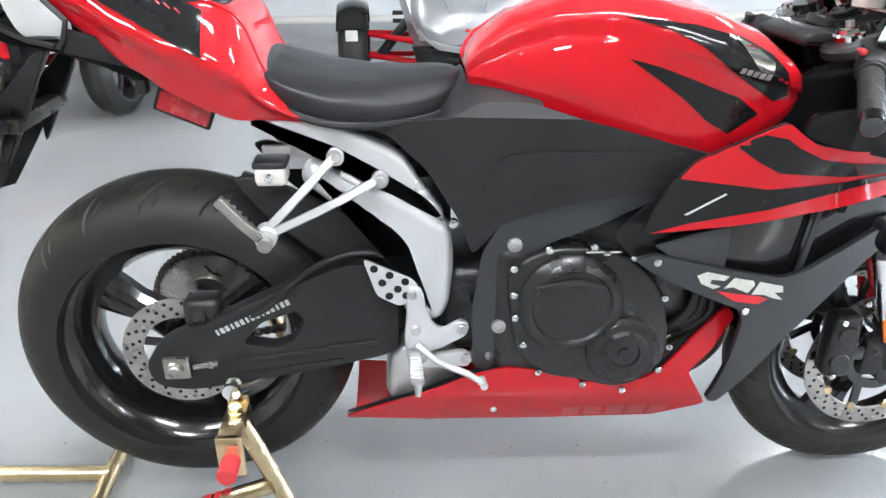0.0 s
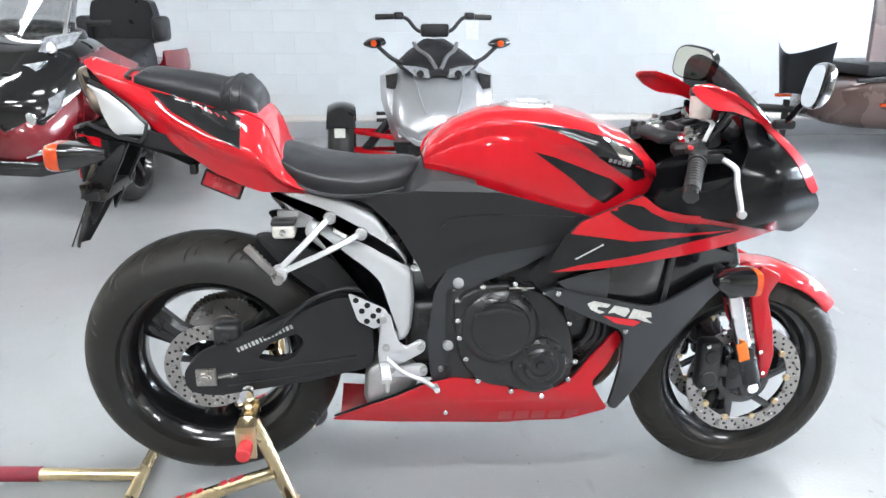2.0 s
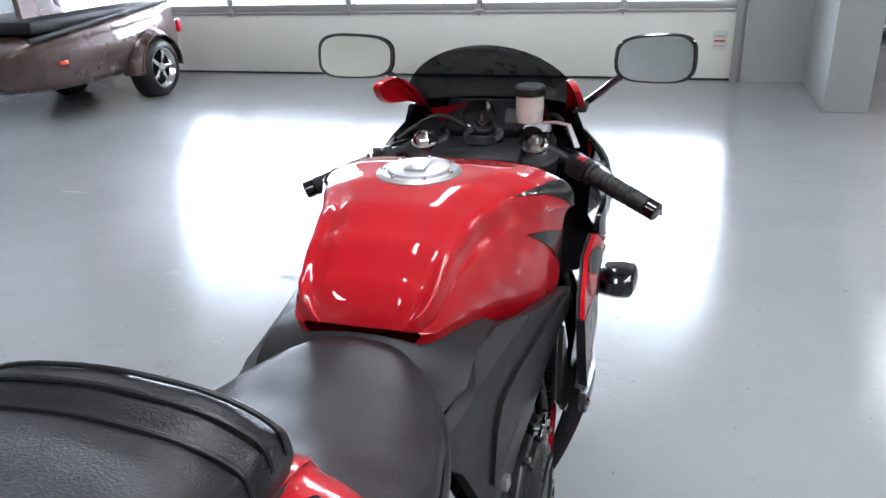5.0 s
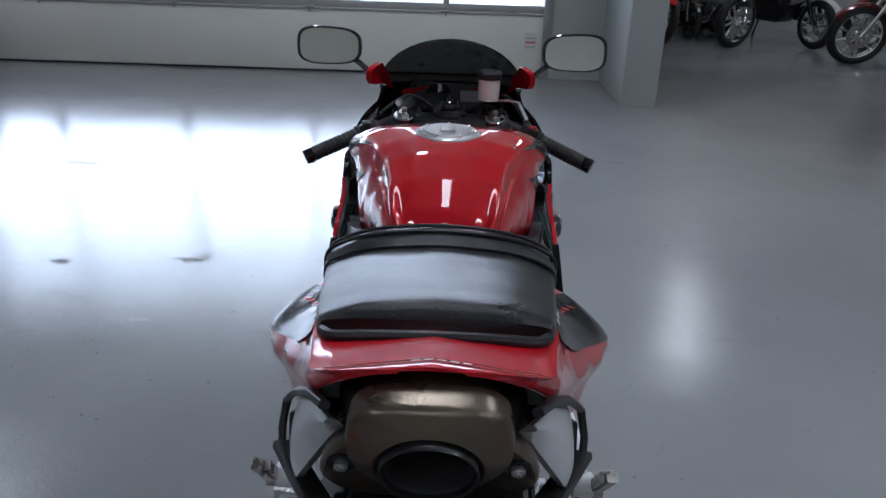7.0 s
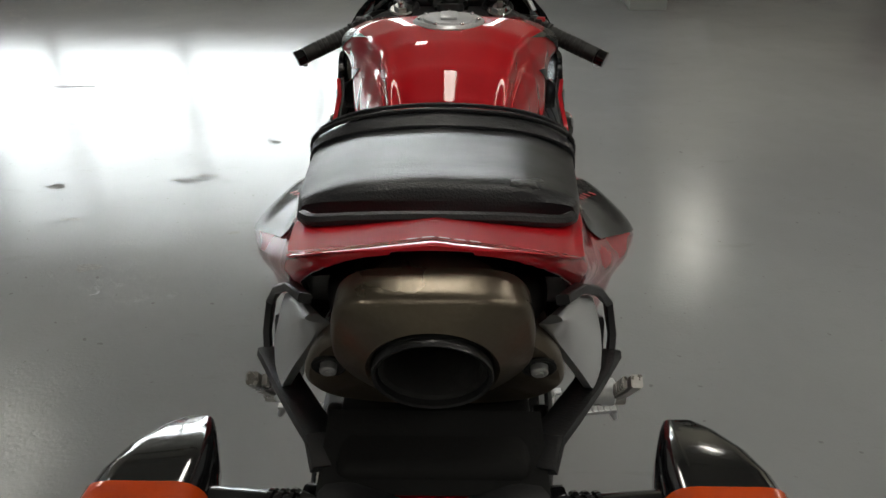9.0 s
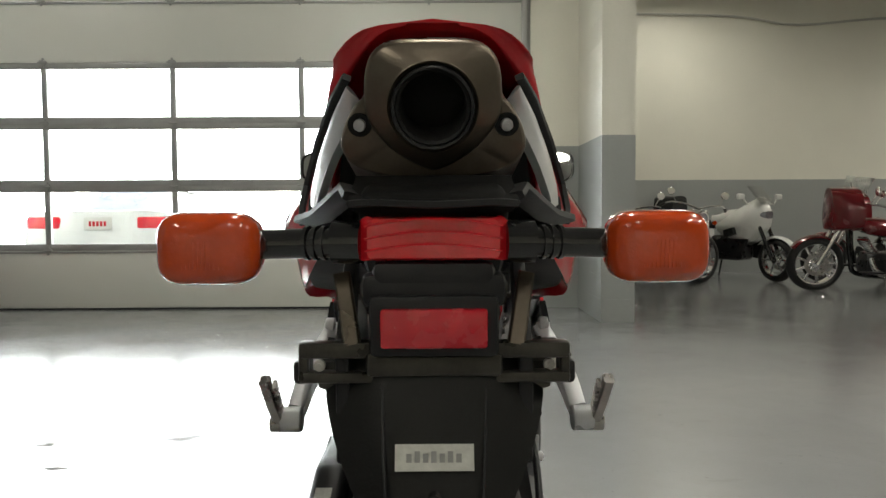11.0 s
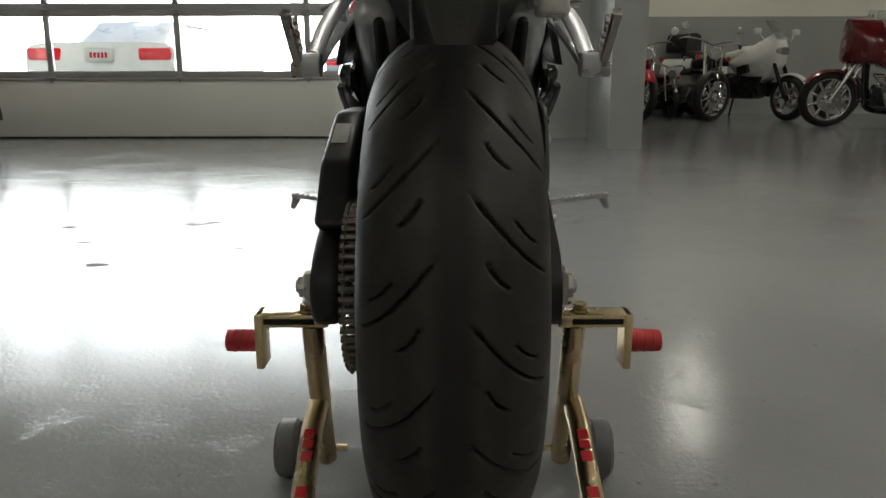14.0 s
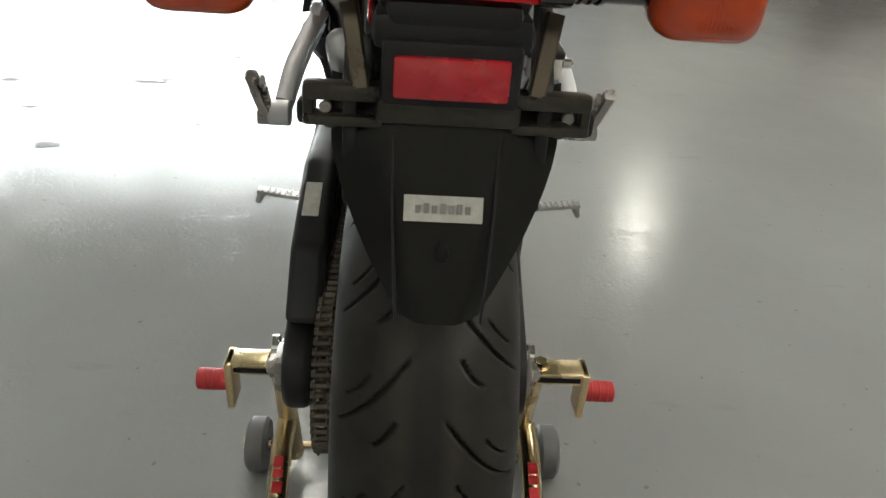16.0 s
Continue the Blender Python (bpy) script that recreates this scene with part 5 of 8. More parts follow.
part("cap_lock", joined(box(0.03, 0.05, 0.006, (0, 0.775, 1.019), 0.003)), ALLOY, cap)
for k in range(7):
    a = 2 * math.pi * k / 7
    part("bolt", bolt((0.052 * math.sin(a), 0.775 + 0.052 * math.cos(a), 1.015), (0, 0, 1), 0.004, 0.004), CHROME, cap)


# -- tail and seats
TAIL = [  # y, top, bottom, half-width low, half-width top
    (-0.217, 1.117, 1.114, 0.026, 0.028), (-0.2155, 1.1175, 1.113, 0.039, 0.044), (-0.212, 1.117, 1.110, 0.051, 0.058), (-0.207, 1.115, 1.106, 0.059, 0.067), (-0.20, 1.112, 1.101, 0.067, 0.075), (-0.19, 1.108, 1.094, 0.076, 0.083), (-0.18, 1.105, 1.087, 0.084, 0.088), (-0.16, 1.099, 1.072, 0.096, 0.090), (-0.137, 1.091, 1.046, 0.101, 0.094), (-0.06, 1.063, 0.974, 0.118, 0.106), (0.015, 1.040, 0.922, 0.146, 0.114),
    (0.08, 1.022, 0.885, 0.174, 0.122), (0.13, 1.018, 0.865, 0.190, 0.126), (0.165, 1.000, 0.852, 0.190, 0.118), (0.185, 0.972, 0.847, 0.180, 0.115), (0.20, 0.925, 0.844, 0.172, 0.118), (0.22, 0.890, 0.840, 0.166, 0.125), (0.25, 0.862, 0.835, 0.160, 0.135), (0.295, 0.838, 0.829, 0.150, 0.138)]


def tail_ring(y):
    zt, zb, wl, wt = lerp_table(TAIL, y)
    h = zt - zb
    d = min(0.009, 0.4 * h)
    half = [(0, zt - d), (wt * 0.72, zt - d), (wl * 0.86, zb + 0.06 * h), (wl * 0.92, zb), (wl * 0.97, zb + 0.25 * h), (wl + 0.008 * max(0.0, min(1.0, (y + 0.15) / 0.15)), zb + 0.5 * h), (wl * 0.5 + wt * 0.5, zb + 0.8 * h), (wt, zt - 0.06 * h), (wt * 0.9, zt), (0, zt + 0.002)]
    sag = 0.005 * max(0.0, min(1.0, (0.10 - y) / 0.2)) + 0.015 * max(0.0, min(1.0, (-0.08 - y) / 0.08))
    line = curve([(a, y, b - sag * (a / 0.085) ** 2 * 0.6) for a, b in half], 4)
    return line + [V(-q.x, q.y, q.z) for q in line[-2:0:-1]]


tail = part("tail_cowl", loft([tail_ring(y) for y in list(np.linspace(-0.217, -0.19, 18)) + list(np.linspace(-0.182, 0.295, 31))]), RED, bike, "glossy red tail cowl with black side graphics", 50)
tc = tree_of(tail)
liner = []
for y in np.linspace(-0.12, 0.27, 18):
    zt, zb, wl, wt = lerp_table(TAIL, y)
    liner.append([V(x * wl * 0.90, y, zb + 0.006 + 0.006 * (1 - x * x)) for x in np.linspace(-1, 1, 9)])
part("tail_liner", loft(liner, False, False), MATT_BLACK, bike, "black plastic liner under the tail")
blk = [(-0.065, 1.053), (0.0, 1.043), (0.043, 1.034), (0.10, 1.012), (0.128, 1.0), (0.132, 0.942), (0.073, 0.968), (-0.017, 1.012)]
for s in (-1, 1):
    part("black_panel", on_surface(blk, tc, 0.008, 0.0018, side=s), DECAL_BLACK, tail)
    part("badge_bars", joined(*[on_surface([(-0.012 + 0.012 * k, 1.0355 - 0.0032 * k), (-0.002 + 0.012 * k, 1.0335 - 0.0032 * k), (-0.004 + 0.012 * k, 1.039 - 0.0032 * k), (-0.014 + 0.012 * k, 1.041 - 0.0032 * k)], tc, 0.01, 0.0026, side=s) for k in range(5)]), WHITE_LABEL, tail, "plain white badge bars")
    part("badge_strokes", joined(*[on_surface([(0.04 + 0.016 * k, 1.021 - 0.006 * k), (0.050 + 0.016 * k, 1.014 - 0.006 * k), (0.052 + 0.016 * k, 1.0145 - 0.006 * k), (0.042 + 0.016 * k, 1.0215 - 0.006 * k)], tc, 0.006, 0.0026, side=s) for k in range(4)]), TEXT_RED, tail)
part("lettering", joined(*[on_surface([(-0.014 + 0.0085 * k, -0.207), (-0.008 + 0.0085 * k, -0.207), (-0.0075 + 0.0085 * k, -0.2035), (-0.0135 + 0.0085 * k, -0.2035)], tc, 0.008, 0.0016, axis=2) for k in range(5)]), PALE_INK, tail, "plain silver bars of lettering")


def seat_ring(y, w, zc, edge, zb):
    half = [(0, zb), (w * 0.9, zb), (w, zb + 0.3 * (edge - zb)), (w, edge - 0.004), (w * 0.93, edge + 0.25 * (zc - edge)), (w * 0.6, edge + 0.78 * (zc - edge)), (0, zc)]
    line = curve([(a, y, b) for a, b in half], 4)
    return line + [V(-q.x, q.y, q.z) for q in line[-2:0:-1]]


PIL = [(-0.100, 0.094, 1.089, 1.084, 1.066), (-0.094, 0.097, 1.0965, 1.084, 1.062), (-0.084, 0.099, 1.0985, 1.081, 1.058), (-0.05, 0.105, 1.095, 1.072, 1.046), (0.03, 0.114, 1.083, 1.056, 1.022), (0.085, 0.121, 1.072, 1.043, 1.010), (0.102, 0.124, 1.080, 1.047, 1.008),
       (0.126, 0.123, 1.078, 1.044, 1.006), (0.146, 0.116, 1.064, 1.032, 1.004), (0.158, 0.10, 1.040, 1.020, 1.004)]
pil = part("pillion_seat", loft([seat_ring(y, *lerp_table(PIL, y)) for y in np.linspace(-0.100, 0.158, 36)]), VINYL, bike, "worn black vinyl pillion seat", 55)
for y in (0.085, 0.106, 0.126):
    w, zc, ed, zb = lerp_table(PIL, y)
    part("piping", tube([q + V(0, 0, 0.001) for q in curve([(-w * 1.004, y, ed - 0.012), (-w * 0.95, y, ed + 0.28 * (zc - ed)), (-w * 0.6, y, ed + 0.8 * (zc - ed)), (0, y, zc), (w * 0.6, y, ed + 0.8 * (zc - ed)), (w * 0.95, y, ed + 0.28 * (zc - ed)), (w * 1.004, y, ed - 0.012)], 4)], 0.0022, 6), VINYL, pil)
part("piping", tube(curve([(-0.091, -0.108, 1.080), (-0.080, -0.120, 1.083), (-0.05, -0.125, 1.087), (0, -0.127, 1.089), (0.05, -0.125, 1.087), (0.080, -0.120, 1.083), (0.091, -0.108, 1.080)], 5), 0.0045, 8), VINYL, pil)
RID = [(0.175, 0.08, 0.950, 0.945, 0.92), (0.19, 0.110, 0.938, 0.924, 0.89), (0.21, 0.138, 0.914, 0.900, 0.865), (0.25, 0.155, 0.902, 0.884, 0.845), (0.31, 0.160, 0.890, 0.866, 0.828), (0.38, 0.146, 0.884, 0.854, 0.82), (0.44, 0.124, 0.885, 0.854, 0.82), (0.48, 0.100, 0.888, 0.858, 0.824), (0.505, 0.072, 0.887, 0.862, 0.83), (0.517, 0.045, 0.880, 0.862, 0.84)]
rid = part("rider_seat", loft([seat_ring(y, *lerp_table(RID, y)) for y in np.linspace(0.175, 0.517, 32)]), VINYL, bike, "worn black vinyl rider seat", 55)
for s in (-1, 1):
    part("seat_lip", tube(curve([(s * 0.128, 0.20, 0.885), (s * 0.157, 0.25, 0.85), (s * 0.162, 0.31, 0.832), (s * 0.147, 0.38, 0.826), (s * 0.125, 0.44, 0.828), (s * 0.101, 0.48, 0.832), (s * 0.072, 0.507, 0.842), (s * 0.03, 0.52, 0.852)], 5), 0.006, 8), VINYL, rid)

neck = []
for y, w, zs, zm in ((0.455, 0.100, 0.80, 0.835), (0.475, 0.122, 0.825, 0.852), (0.50, 0.138, 0.837, 0.872), (0.54, 0.141, 0.856, 0.888), (0.58, 0.143, 0.857, 0.885), (0.64, 0.147, 0.85, 0.87)):
    neck.append([V(w * x, y, zs + (zm - zs) * (1 - abs(x) ** 2.4)) for x in np.linspace(-1, 1, 15)])
part("tank_base", loft(neck, False, False), MATT_BLACK, bike, "matt black cover between seat and tank")

# -- exhaust under the tail
tilt = pose(0, -0.225, 1.045, 20, 0, 0)


def half_ring(half, y, g=1.0, lift=0.0):
    """A ring round the exhaust from a half outline, top to bottom, in the tilted frame of its outlet."""
    line = curve([(a * g, y, b * g + lift) for a, b in half], 4)
    return [tilt @ q for q in line + [V(-q.x, q.y, q.z) for q in line[-2:0:-1]]]


def circ(y, r, n, dz=0.0):
    """A round ring of n steps that starts at the top."""
    return [tilt @ V(r * math.sin(2 * math.pi * i / n), y, r * math.cos(2 * math.pi * i / n) + dz) for i in range(n)]


PLATE = [(0, 0.046), (0.034, 0.044), (0.052, 0.032), (0.058, 0.008), (0.068, -0.004), (0.078, -0.024), (0.079, -0.042), (0.066, -0.057), (0.036, -0.065), (0, -0.067)]
SHIELD = [(0, 0.053), (0.036, 0.051), (0.053, 0.037), (0.058, 0.008), (0.055, -0.014), (0.038, -0.037), (0.016, -0.052), (0, -0.058)]
ex = part("exhaust", loft([half_ring(PLATE, 0.22, 0.80, -0.140), half_ring(PLATE, 0.12, 0.95, -0.066), half_ring(PLATE, 0.04, 1.0, -0.012), half_ring(PLATE, 0.0185, 1.0), half_ring(PLATE, 0.014, 0.985), half_ring(PLATE, 0.0115, 0.95), circ(0.0115, 0.043, 72), circ(0.05, 0.043, 72)]), TITAN, bike, "dark bronze exhaust end cap under the tail", 40)
k = len(half_ring(SHIELD, 0))
part("exhaust_shield", loft([half_ring(SHIELD, 0.03, 0.98), half_ring(SHIELD, 0.014, 1.0), half_ring(SHIELD, 0.009, 0.985), half_ring(SHIELD, 0.006, 0.94), circ(-0.001, 0.0405, k), circ(-0.003, 0.0378, k), circ(-0.001, 0.0352, k), circ(0.03, 0.0342, k)], False), TITAN, ex, "raised bronze shield round the outlet", 40)
part("exhaust_tube", moved(lathe([(0.0285, -0.004), (0.0308, -0.006), (0.0328, -0.004), (0.0338, 0.0), (0.0338, 0.046), (0, 0.046), (0, 0.043), (0.0278, 0.043), (0.0278, 0.0)], 48), tilt @ pose(0, 0.002, 0, 0, 0, 90)), SOOT_SHADE, ex, "sooty exhaust outlet")
part("exhaust_lip", moved(lathe([(0.0318, -0.0015), (0.0338, -0.0022), (0.0346, 0.0), (0.0342, 0.003), (0.0318, 0.003)], 48), tilt @ pose(0, -0.006, 0, 0, 0, 90)), ENGINE_BLACK, ex)
for s in (-1, 1):
    q = tilt @ V(s * 0.0622, 0.0110, -0.0172)
    d = tilt.to_3x3() @ V(0, -1, 0)
    part("exhaust_bolt", joined(disc(0.0052, 0.006, q + d * 0.002, along(d), 14), disc(0.0026, 0.008, q + d * 0.002, along(d), 6)), ALLOY, ex)
    # Black ring painted as the shade of the bolt's recess.
    part("bolt_recess", lathe([(0.0055, -0.001), (0.0098, -0.001), (0.0104, 0.0012), (0.0092, 0.0018), (0.0055, 0.0005)], 20, q, along(d)), SOOT_SHADE, ex)
cover_edges = zip(lerp_line([(0.072, -0.204, 1.066), (0.092, -0.158, 1.050), (0.112, -0.106, 1.016), (0.123, -0.074, 0.984), (0.122, -0.080, 0.964)], 12), lerp_line([(0.066, -0.200, 1.057), (0.074, -0.188, 1.036), (0.093, -0.174, 1.002), (0.106, -0.156, 0.973), (0.110, -0.144, 0.961)], 12))
cover = []
for a, b in cover_edges:
    a, b = V(*a), V(*b)
    cover.append([a + (b - a) * u + V(0.005, -0.005, 0.003) * (1 - abs(2 * u - 1.1) ** 1.6) for u in np.linspace(0, 1, 9)] + [a + (b - a) * u + V(-0.004, 0.006, -0.004) for u in np.linspace(1, 0, 4)])
both("exhaust_cover", loft(cover), SILVER, label="silver side cover beside the exhaust")
# Black sheet added to darken the exhaust's top wall under the tail.
roof = []
for y, g, lift in ((0.017, 1.012, -0.001), (0.035, 1.05, -0.018), (0.06, 1.18, -0.042), (0.10, 1.36, -0.080)):
    line = curve([(a * g, y, b * (1 + 0.3 * (g - 1)) + lift) for a, b in SHIELD[:5]], 5)
    roof.append([tilt @ q for q in [V(-q.x, q.y, q.z) for q in line[:0:-1]] + list(line)])
part("exhaust_roof", loft(roof, False, False), INNER_BLACK, ex, "black plastic undercowl over the exhaust")
for s in (-1, 1):
    part("tail_bracket", joined(bar([(s * 0.074, -0.20, 1.074), (s * 0.090, -0.165, 1.060), (s * 0.112, -0.115, 1.026), (s * 0.131, -0.072, 0.988), (s * 0.136, -0.078, 0.962), (s * 0.134, -0.09, 0.948)], 0.006, 0.008, (0, -1, 0.5)), bar([(s * 0.132, -0.088, 0.950), (s * 0.108, -0.135, 0.955), (s * 0.086, -0.180, 0.968), (s * 0.070, -0.212, 0.978), (s * 0.064, -0.230, 0.970)], 0.022, 0.008, (0, 0.6, 1)), bar([(s * 0.125, -0.08, 0.958), (s * 0.10, 0.0, 0.93), (s * 0.085, 0.075, 0.90)], 0.010, 0.035, (0, 0.4, 1))), MATT_BLACK, bike, "black tail bracket")
# Undertail plastic coloured darker for the unlit space it sits in.
part("undertail", joined(slab(rounded([(-0.205, 0.985), (-0.10, 0.985), (-0.06, 0.975), (0.03, 0.90), (0.0, 0.875), (-0.06, 0.905), (-0.15, 0.935), (-0.235, 0.945), (-0.24, 0.975)], 0.012), -0.062, 0.062, 0.01, 3),
                         span(-0.09, 0.09, -0.05, 0.12, 0.91, 0.99, 0.02), loft([[V(x * 0.9, -0.20, 0.985), V(x * 0.9, -0.24, 0.97 - 0.012), V(x, -0.246, 0.965), V(x * 0.95, -0.2, 0.99)] for x in (-0.07, 0.07)])), INNER_BLACK, bike, "black plastic undertail")
vee = [(-0.064, -0.240, 0.965), (-0.045, -0.250, 0.966), (0, -0.262, 0.964), (0.045, -0.250, 0.966), (0.064, -0.240, 0.965)]
part("tail_light_hood", joined(bar(curve(vee, 5), 0.018, 0.006, (0, 0, 1))), MATT_BLACK, bike)
tlr = []
for dy, g in ((0.03, 0.96), (0.0, 1.0), (-0.012, 0.97), (-0.018, 0.85)):
    tlr.append([V(x * g, -0.248 + dy + 0.02 * (x / 0.063) ** 2, 0.935 + z * g + 0.008 * (1 - (x / 0.063) ** 2)) for x, z in rounded([(-0.063, -0.018), (0.063, -0.018), (0.063, 0.019), (-0.063, 0.019)], 0.008, 5)])
tlight = part("tail_light", loft(tlr), RED_LENS, bike, "red lens tail light")
for z in (0.927, 0.937, 0.947):
    part("lens_rib", tube([V(x, -0.2665 + 0.02 * (x / 0.063) ** 2, z - 0.002 + 0.008 * (1 - (x / 0.063) ** 2)) for x in np.linspace(-0.055, 0.055, 9)], 0.0009, 6), RED_LENS, tlight)
part("tail_light_box", joined(span(-0.058, 0.058, -0.24, -0.18, 0.905, 0.96, 0.012), span(-0.05, 0.05, -0.25, -0.2, 0.895, 0.919, 0.008)), MATT_BLACK, bike)
for s in (-1, 1):
    c = V(s * 0.181, -0.235, 0.930)
    ring = rounded([(-0.04, -0.029), (0.04, -0.029), (0.04, 0.029), (-0.04, 0.029)], 0.021, 6)
    pod = part("rear_indicator", loft([[c + V(s * x * g - s * 0.01 * (1 - g), dy, z * g) for x, z in ring] for dy, g in ((0.085, 0.30), (0.07, 0.52), (0.045, 0.78), (0.02, 0.93), (0.0, 0.98))]), GLOSS_BLACK, bike, "gloss black rear indicator pod")
    part("lens", loft([[c + V(s * x * g, dy, z * g) for x, z in ring] for dy, g in ((0.004, 1.0), (-0.010, 1.01), (-0.018, 0.97), (-0.024, 0.88), (-0.028, 0.7), (-0.030, 0.35))]), AMBER, pod, "amber ribbed lens")
    part("lens_rib", joined(*[tube([c + V(s * x, -0.0296 + 5 * x * x, -0.016), c + V(s * x, -0.0296 + 5 * x * x, 0.006)], 0.0008, 5) for x in np.linspace(-0.016, 0.022, 13)]), AMBER, pod)
    part("stem", joined(tube([(s * 0.06, -0.235, 0.934), (s * 0.15, -0.225, 0.932)], 0.0125, 14), *[tube([(s * (0.088 + 0.007 * k), -0.2315, 0.9335), (s * (0.091 + 0.007 * k), -0.231, 0.9335)], 0.0145, 14) for k in range(3)],
                        tube([(s * 0.058, -0.235, 0.934), (s * 0.082, -0.232, 0.934)], 0.018, 14)), GLOSS_BLACK, pod)

# -- number plate bracket, mudguard, rear reflectors
part("rear_reflector", joined(span(-0.043, 0.043, -0.262, -0.255, 0.850, 0.882, 0.003)), RED_REFLEX, bike, "red rear reflector")
part("reflector_frame", joined(span(-0.052, 0.052, -0.2555, -0.245, 0.842, 0.892, 0.005), span(-0.06, 0.06, -0.25, -0.2, 0.88, 0.91, 0.01)), MATT_BLACK, bike)
part("plate_bracket", joined(span(-0.112, -0.05, -0.240, -0.222, 0.838, 0.852, 0.004), span(0.05, 0.112, -0.240, -0.222, 0.838, 0.852, 0.004), span(-0.112, -0.05, -0.240, -0.222, 0.818, 0.827, 0.003), span(0.05, 0.112, -0.240, -0.222, 0.818, 0.827, 0.003), span(-0.112, -0.104, -0.238, -0.224, 0.818, 0.852, 0.003), span(0.104, 0.112, -0.238, -0.224, 0.818, 0.852, 0.003), span(-0.056, 0.056, -0.246, -0.224, 0.824, 0.844, 0.005), span(-0.1, 0.1, -0.222, -0.19, 0.808, 0.834, 0.006)), DULL_METAL, bike, "dull metal number plate bracket with two slots")
gd = []
for t in np.linspace(0, 1, 12):
    z = 0.85 - 0.17 * t
    y = -0.232 - 0.072 * t
    w = 0.093 - 0.004 * t - 0.056 * (max(0, t - 0.25) / 0.75) ** 1.5
    gd.append([V(x * w, y + 0.03 * max(0, abs(x) - 0.42) ** 1.2 * (1 + 1.2 * (1 - t)), z) for x in np.linspace(-1, 1, 17)])
g = loft(gd, False, False)
bmesh.ops.solidify(g, geom=g.faces[:], thickness=0.004)
guard = part("mudguard", g, GUARD_GREY, bike, "black plastic rear mudguard", 50)
part("guard_rib", joined(*[tube([(s * 0.043, -0.234, 0.835), (s * 0.040, -0.268, 0.765), (s * 0.034, -0.306, 0.684)], 0.0014, 6) for s in (-1, 1)]), MATT_BLACK, guard)
for s in (-1, 1):
    part("guard_side", slab(rounded([(-0.235, 0.85), (-0.15, 0.935), (-0.13, 0.94), (-0.15, 0.90), (-0.185, 0.83), (-0.235, 0.745)], 0.01), min(s * 0.07, s * 0.082), max(s * 0.07, s * 0.082), 0.003), MATT_BLACK, guard)
    part("guard_stay", bar([(s * 0.079, -0.205, 0.905), (s * 0.067, -0.235, 0.848)], 0.014, 0.010, (0, 1, 0)), TITAN, guard)
    part("plate_bolt", bolt((s * 0.095, -0.232, 0.832), (0, -1, 0), 0.005, 0.005), STEEL, guard)
    part("tie_hook", joined(span(min(s * 0.105, s * 0.118), max(s * 0.105, s * 0.118), -0.23, -0.2, 0.815, 0.835, 0.004)), MATT_BLACK, guard)
lab = part("sticker", loft([[V(x, y - 0.0008, z) for x in np.linspace(-0.031, 0.031, 5)] for y, z in ((-0.2655, 0.776), (-0.2735, 0.757))], False, False), WHITE_LABEL, guard, "worn white sticker")
bmesh_lab = [box(0.0042, 0.0006, 0.008 + 0.004 * (k % 2), (-0.02 + 0.0065 * k, -0.2715, 0.766), 0) for k in range(7)]
part("print", moved(joined(*bmesh_lab), pose(0, 0, 0)), INK, guard)
part("guard_plug", joined(lathe([(0, 0), (0.006, 0), (0.005, 0.006), (0, 0.007)], 16, (0, -0.283, 0.736), pose(0, 0, 0, 0, 0, -90) @ Matrix.Diagonal((1, 1, 1.5, 1)))), SOOT_SHADE, guard)
rf = part("side_reflector", moved(joined(box(0.006, 0.085, 0.033, (0, 0, 0), 0.004)), pose(0.075, 0.064, 0.840, -24, 0, 0)), RED_REFLEX, bike, "red side reflector in a black frame")
part("reflector_frame", moved(joined(box(0.006, 0.095, 0.042, (-0.003, 0, 0), 0.004)), pose(0.075, 0.064, 0.840, -24, 0, 0)), MATT_BLACK, rf)
rf2 = part("side_reflector", moved(joined(box(0.006, 0.085, 0.033, (0, 0, 0), 0.004)), pose(-0.075, 0.064, 0.840, -24, 0, 0)), RED_REFLEX, bike, "red side reflector in a black frame")
part("seat_lock", joined(span(0.062, 0.085, -0.005, 0.012, 0.865, 0.89, 0.004)), MATT_BLACK, bike)
part("reservoir_bracket", joined(span(0.05, 0.13, 0.235, 0.29, 0.77, 0.815, 0.006), span(0.118, 0.128, 0.19, 0.27, 0.75, 0.79, 0.003)), ALLOY, bike, "bare metal bracket under the tail")
rres = part("rear_reservoir", joined(span(0.124, 0.172, 0.182, 0.232, 0.736, 0.768, 0.008, 3)), MILKY, bike, "milky rear brake fluid reservoir")
part("reservoir_cap", joined(span(0.122, 0.174, 0.180, 0.234, 0.766, 0.777, 0.004, 3)), MATT_BLACK, rres)
part("bolt", bolt((0.182, 0.207, 0.755), (1, 0, 0), 0.007, 0.012), CHROME, rres)

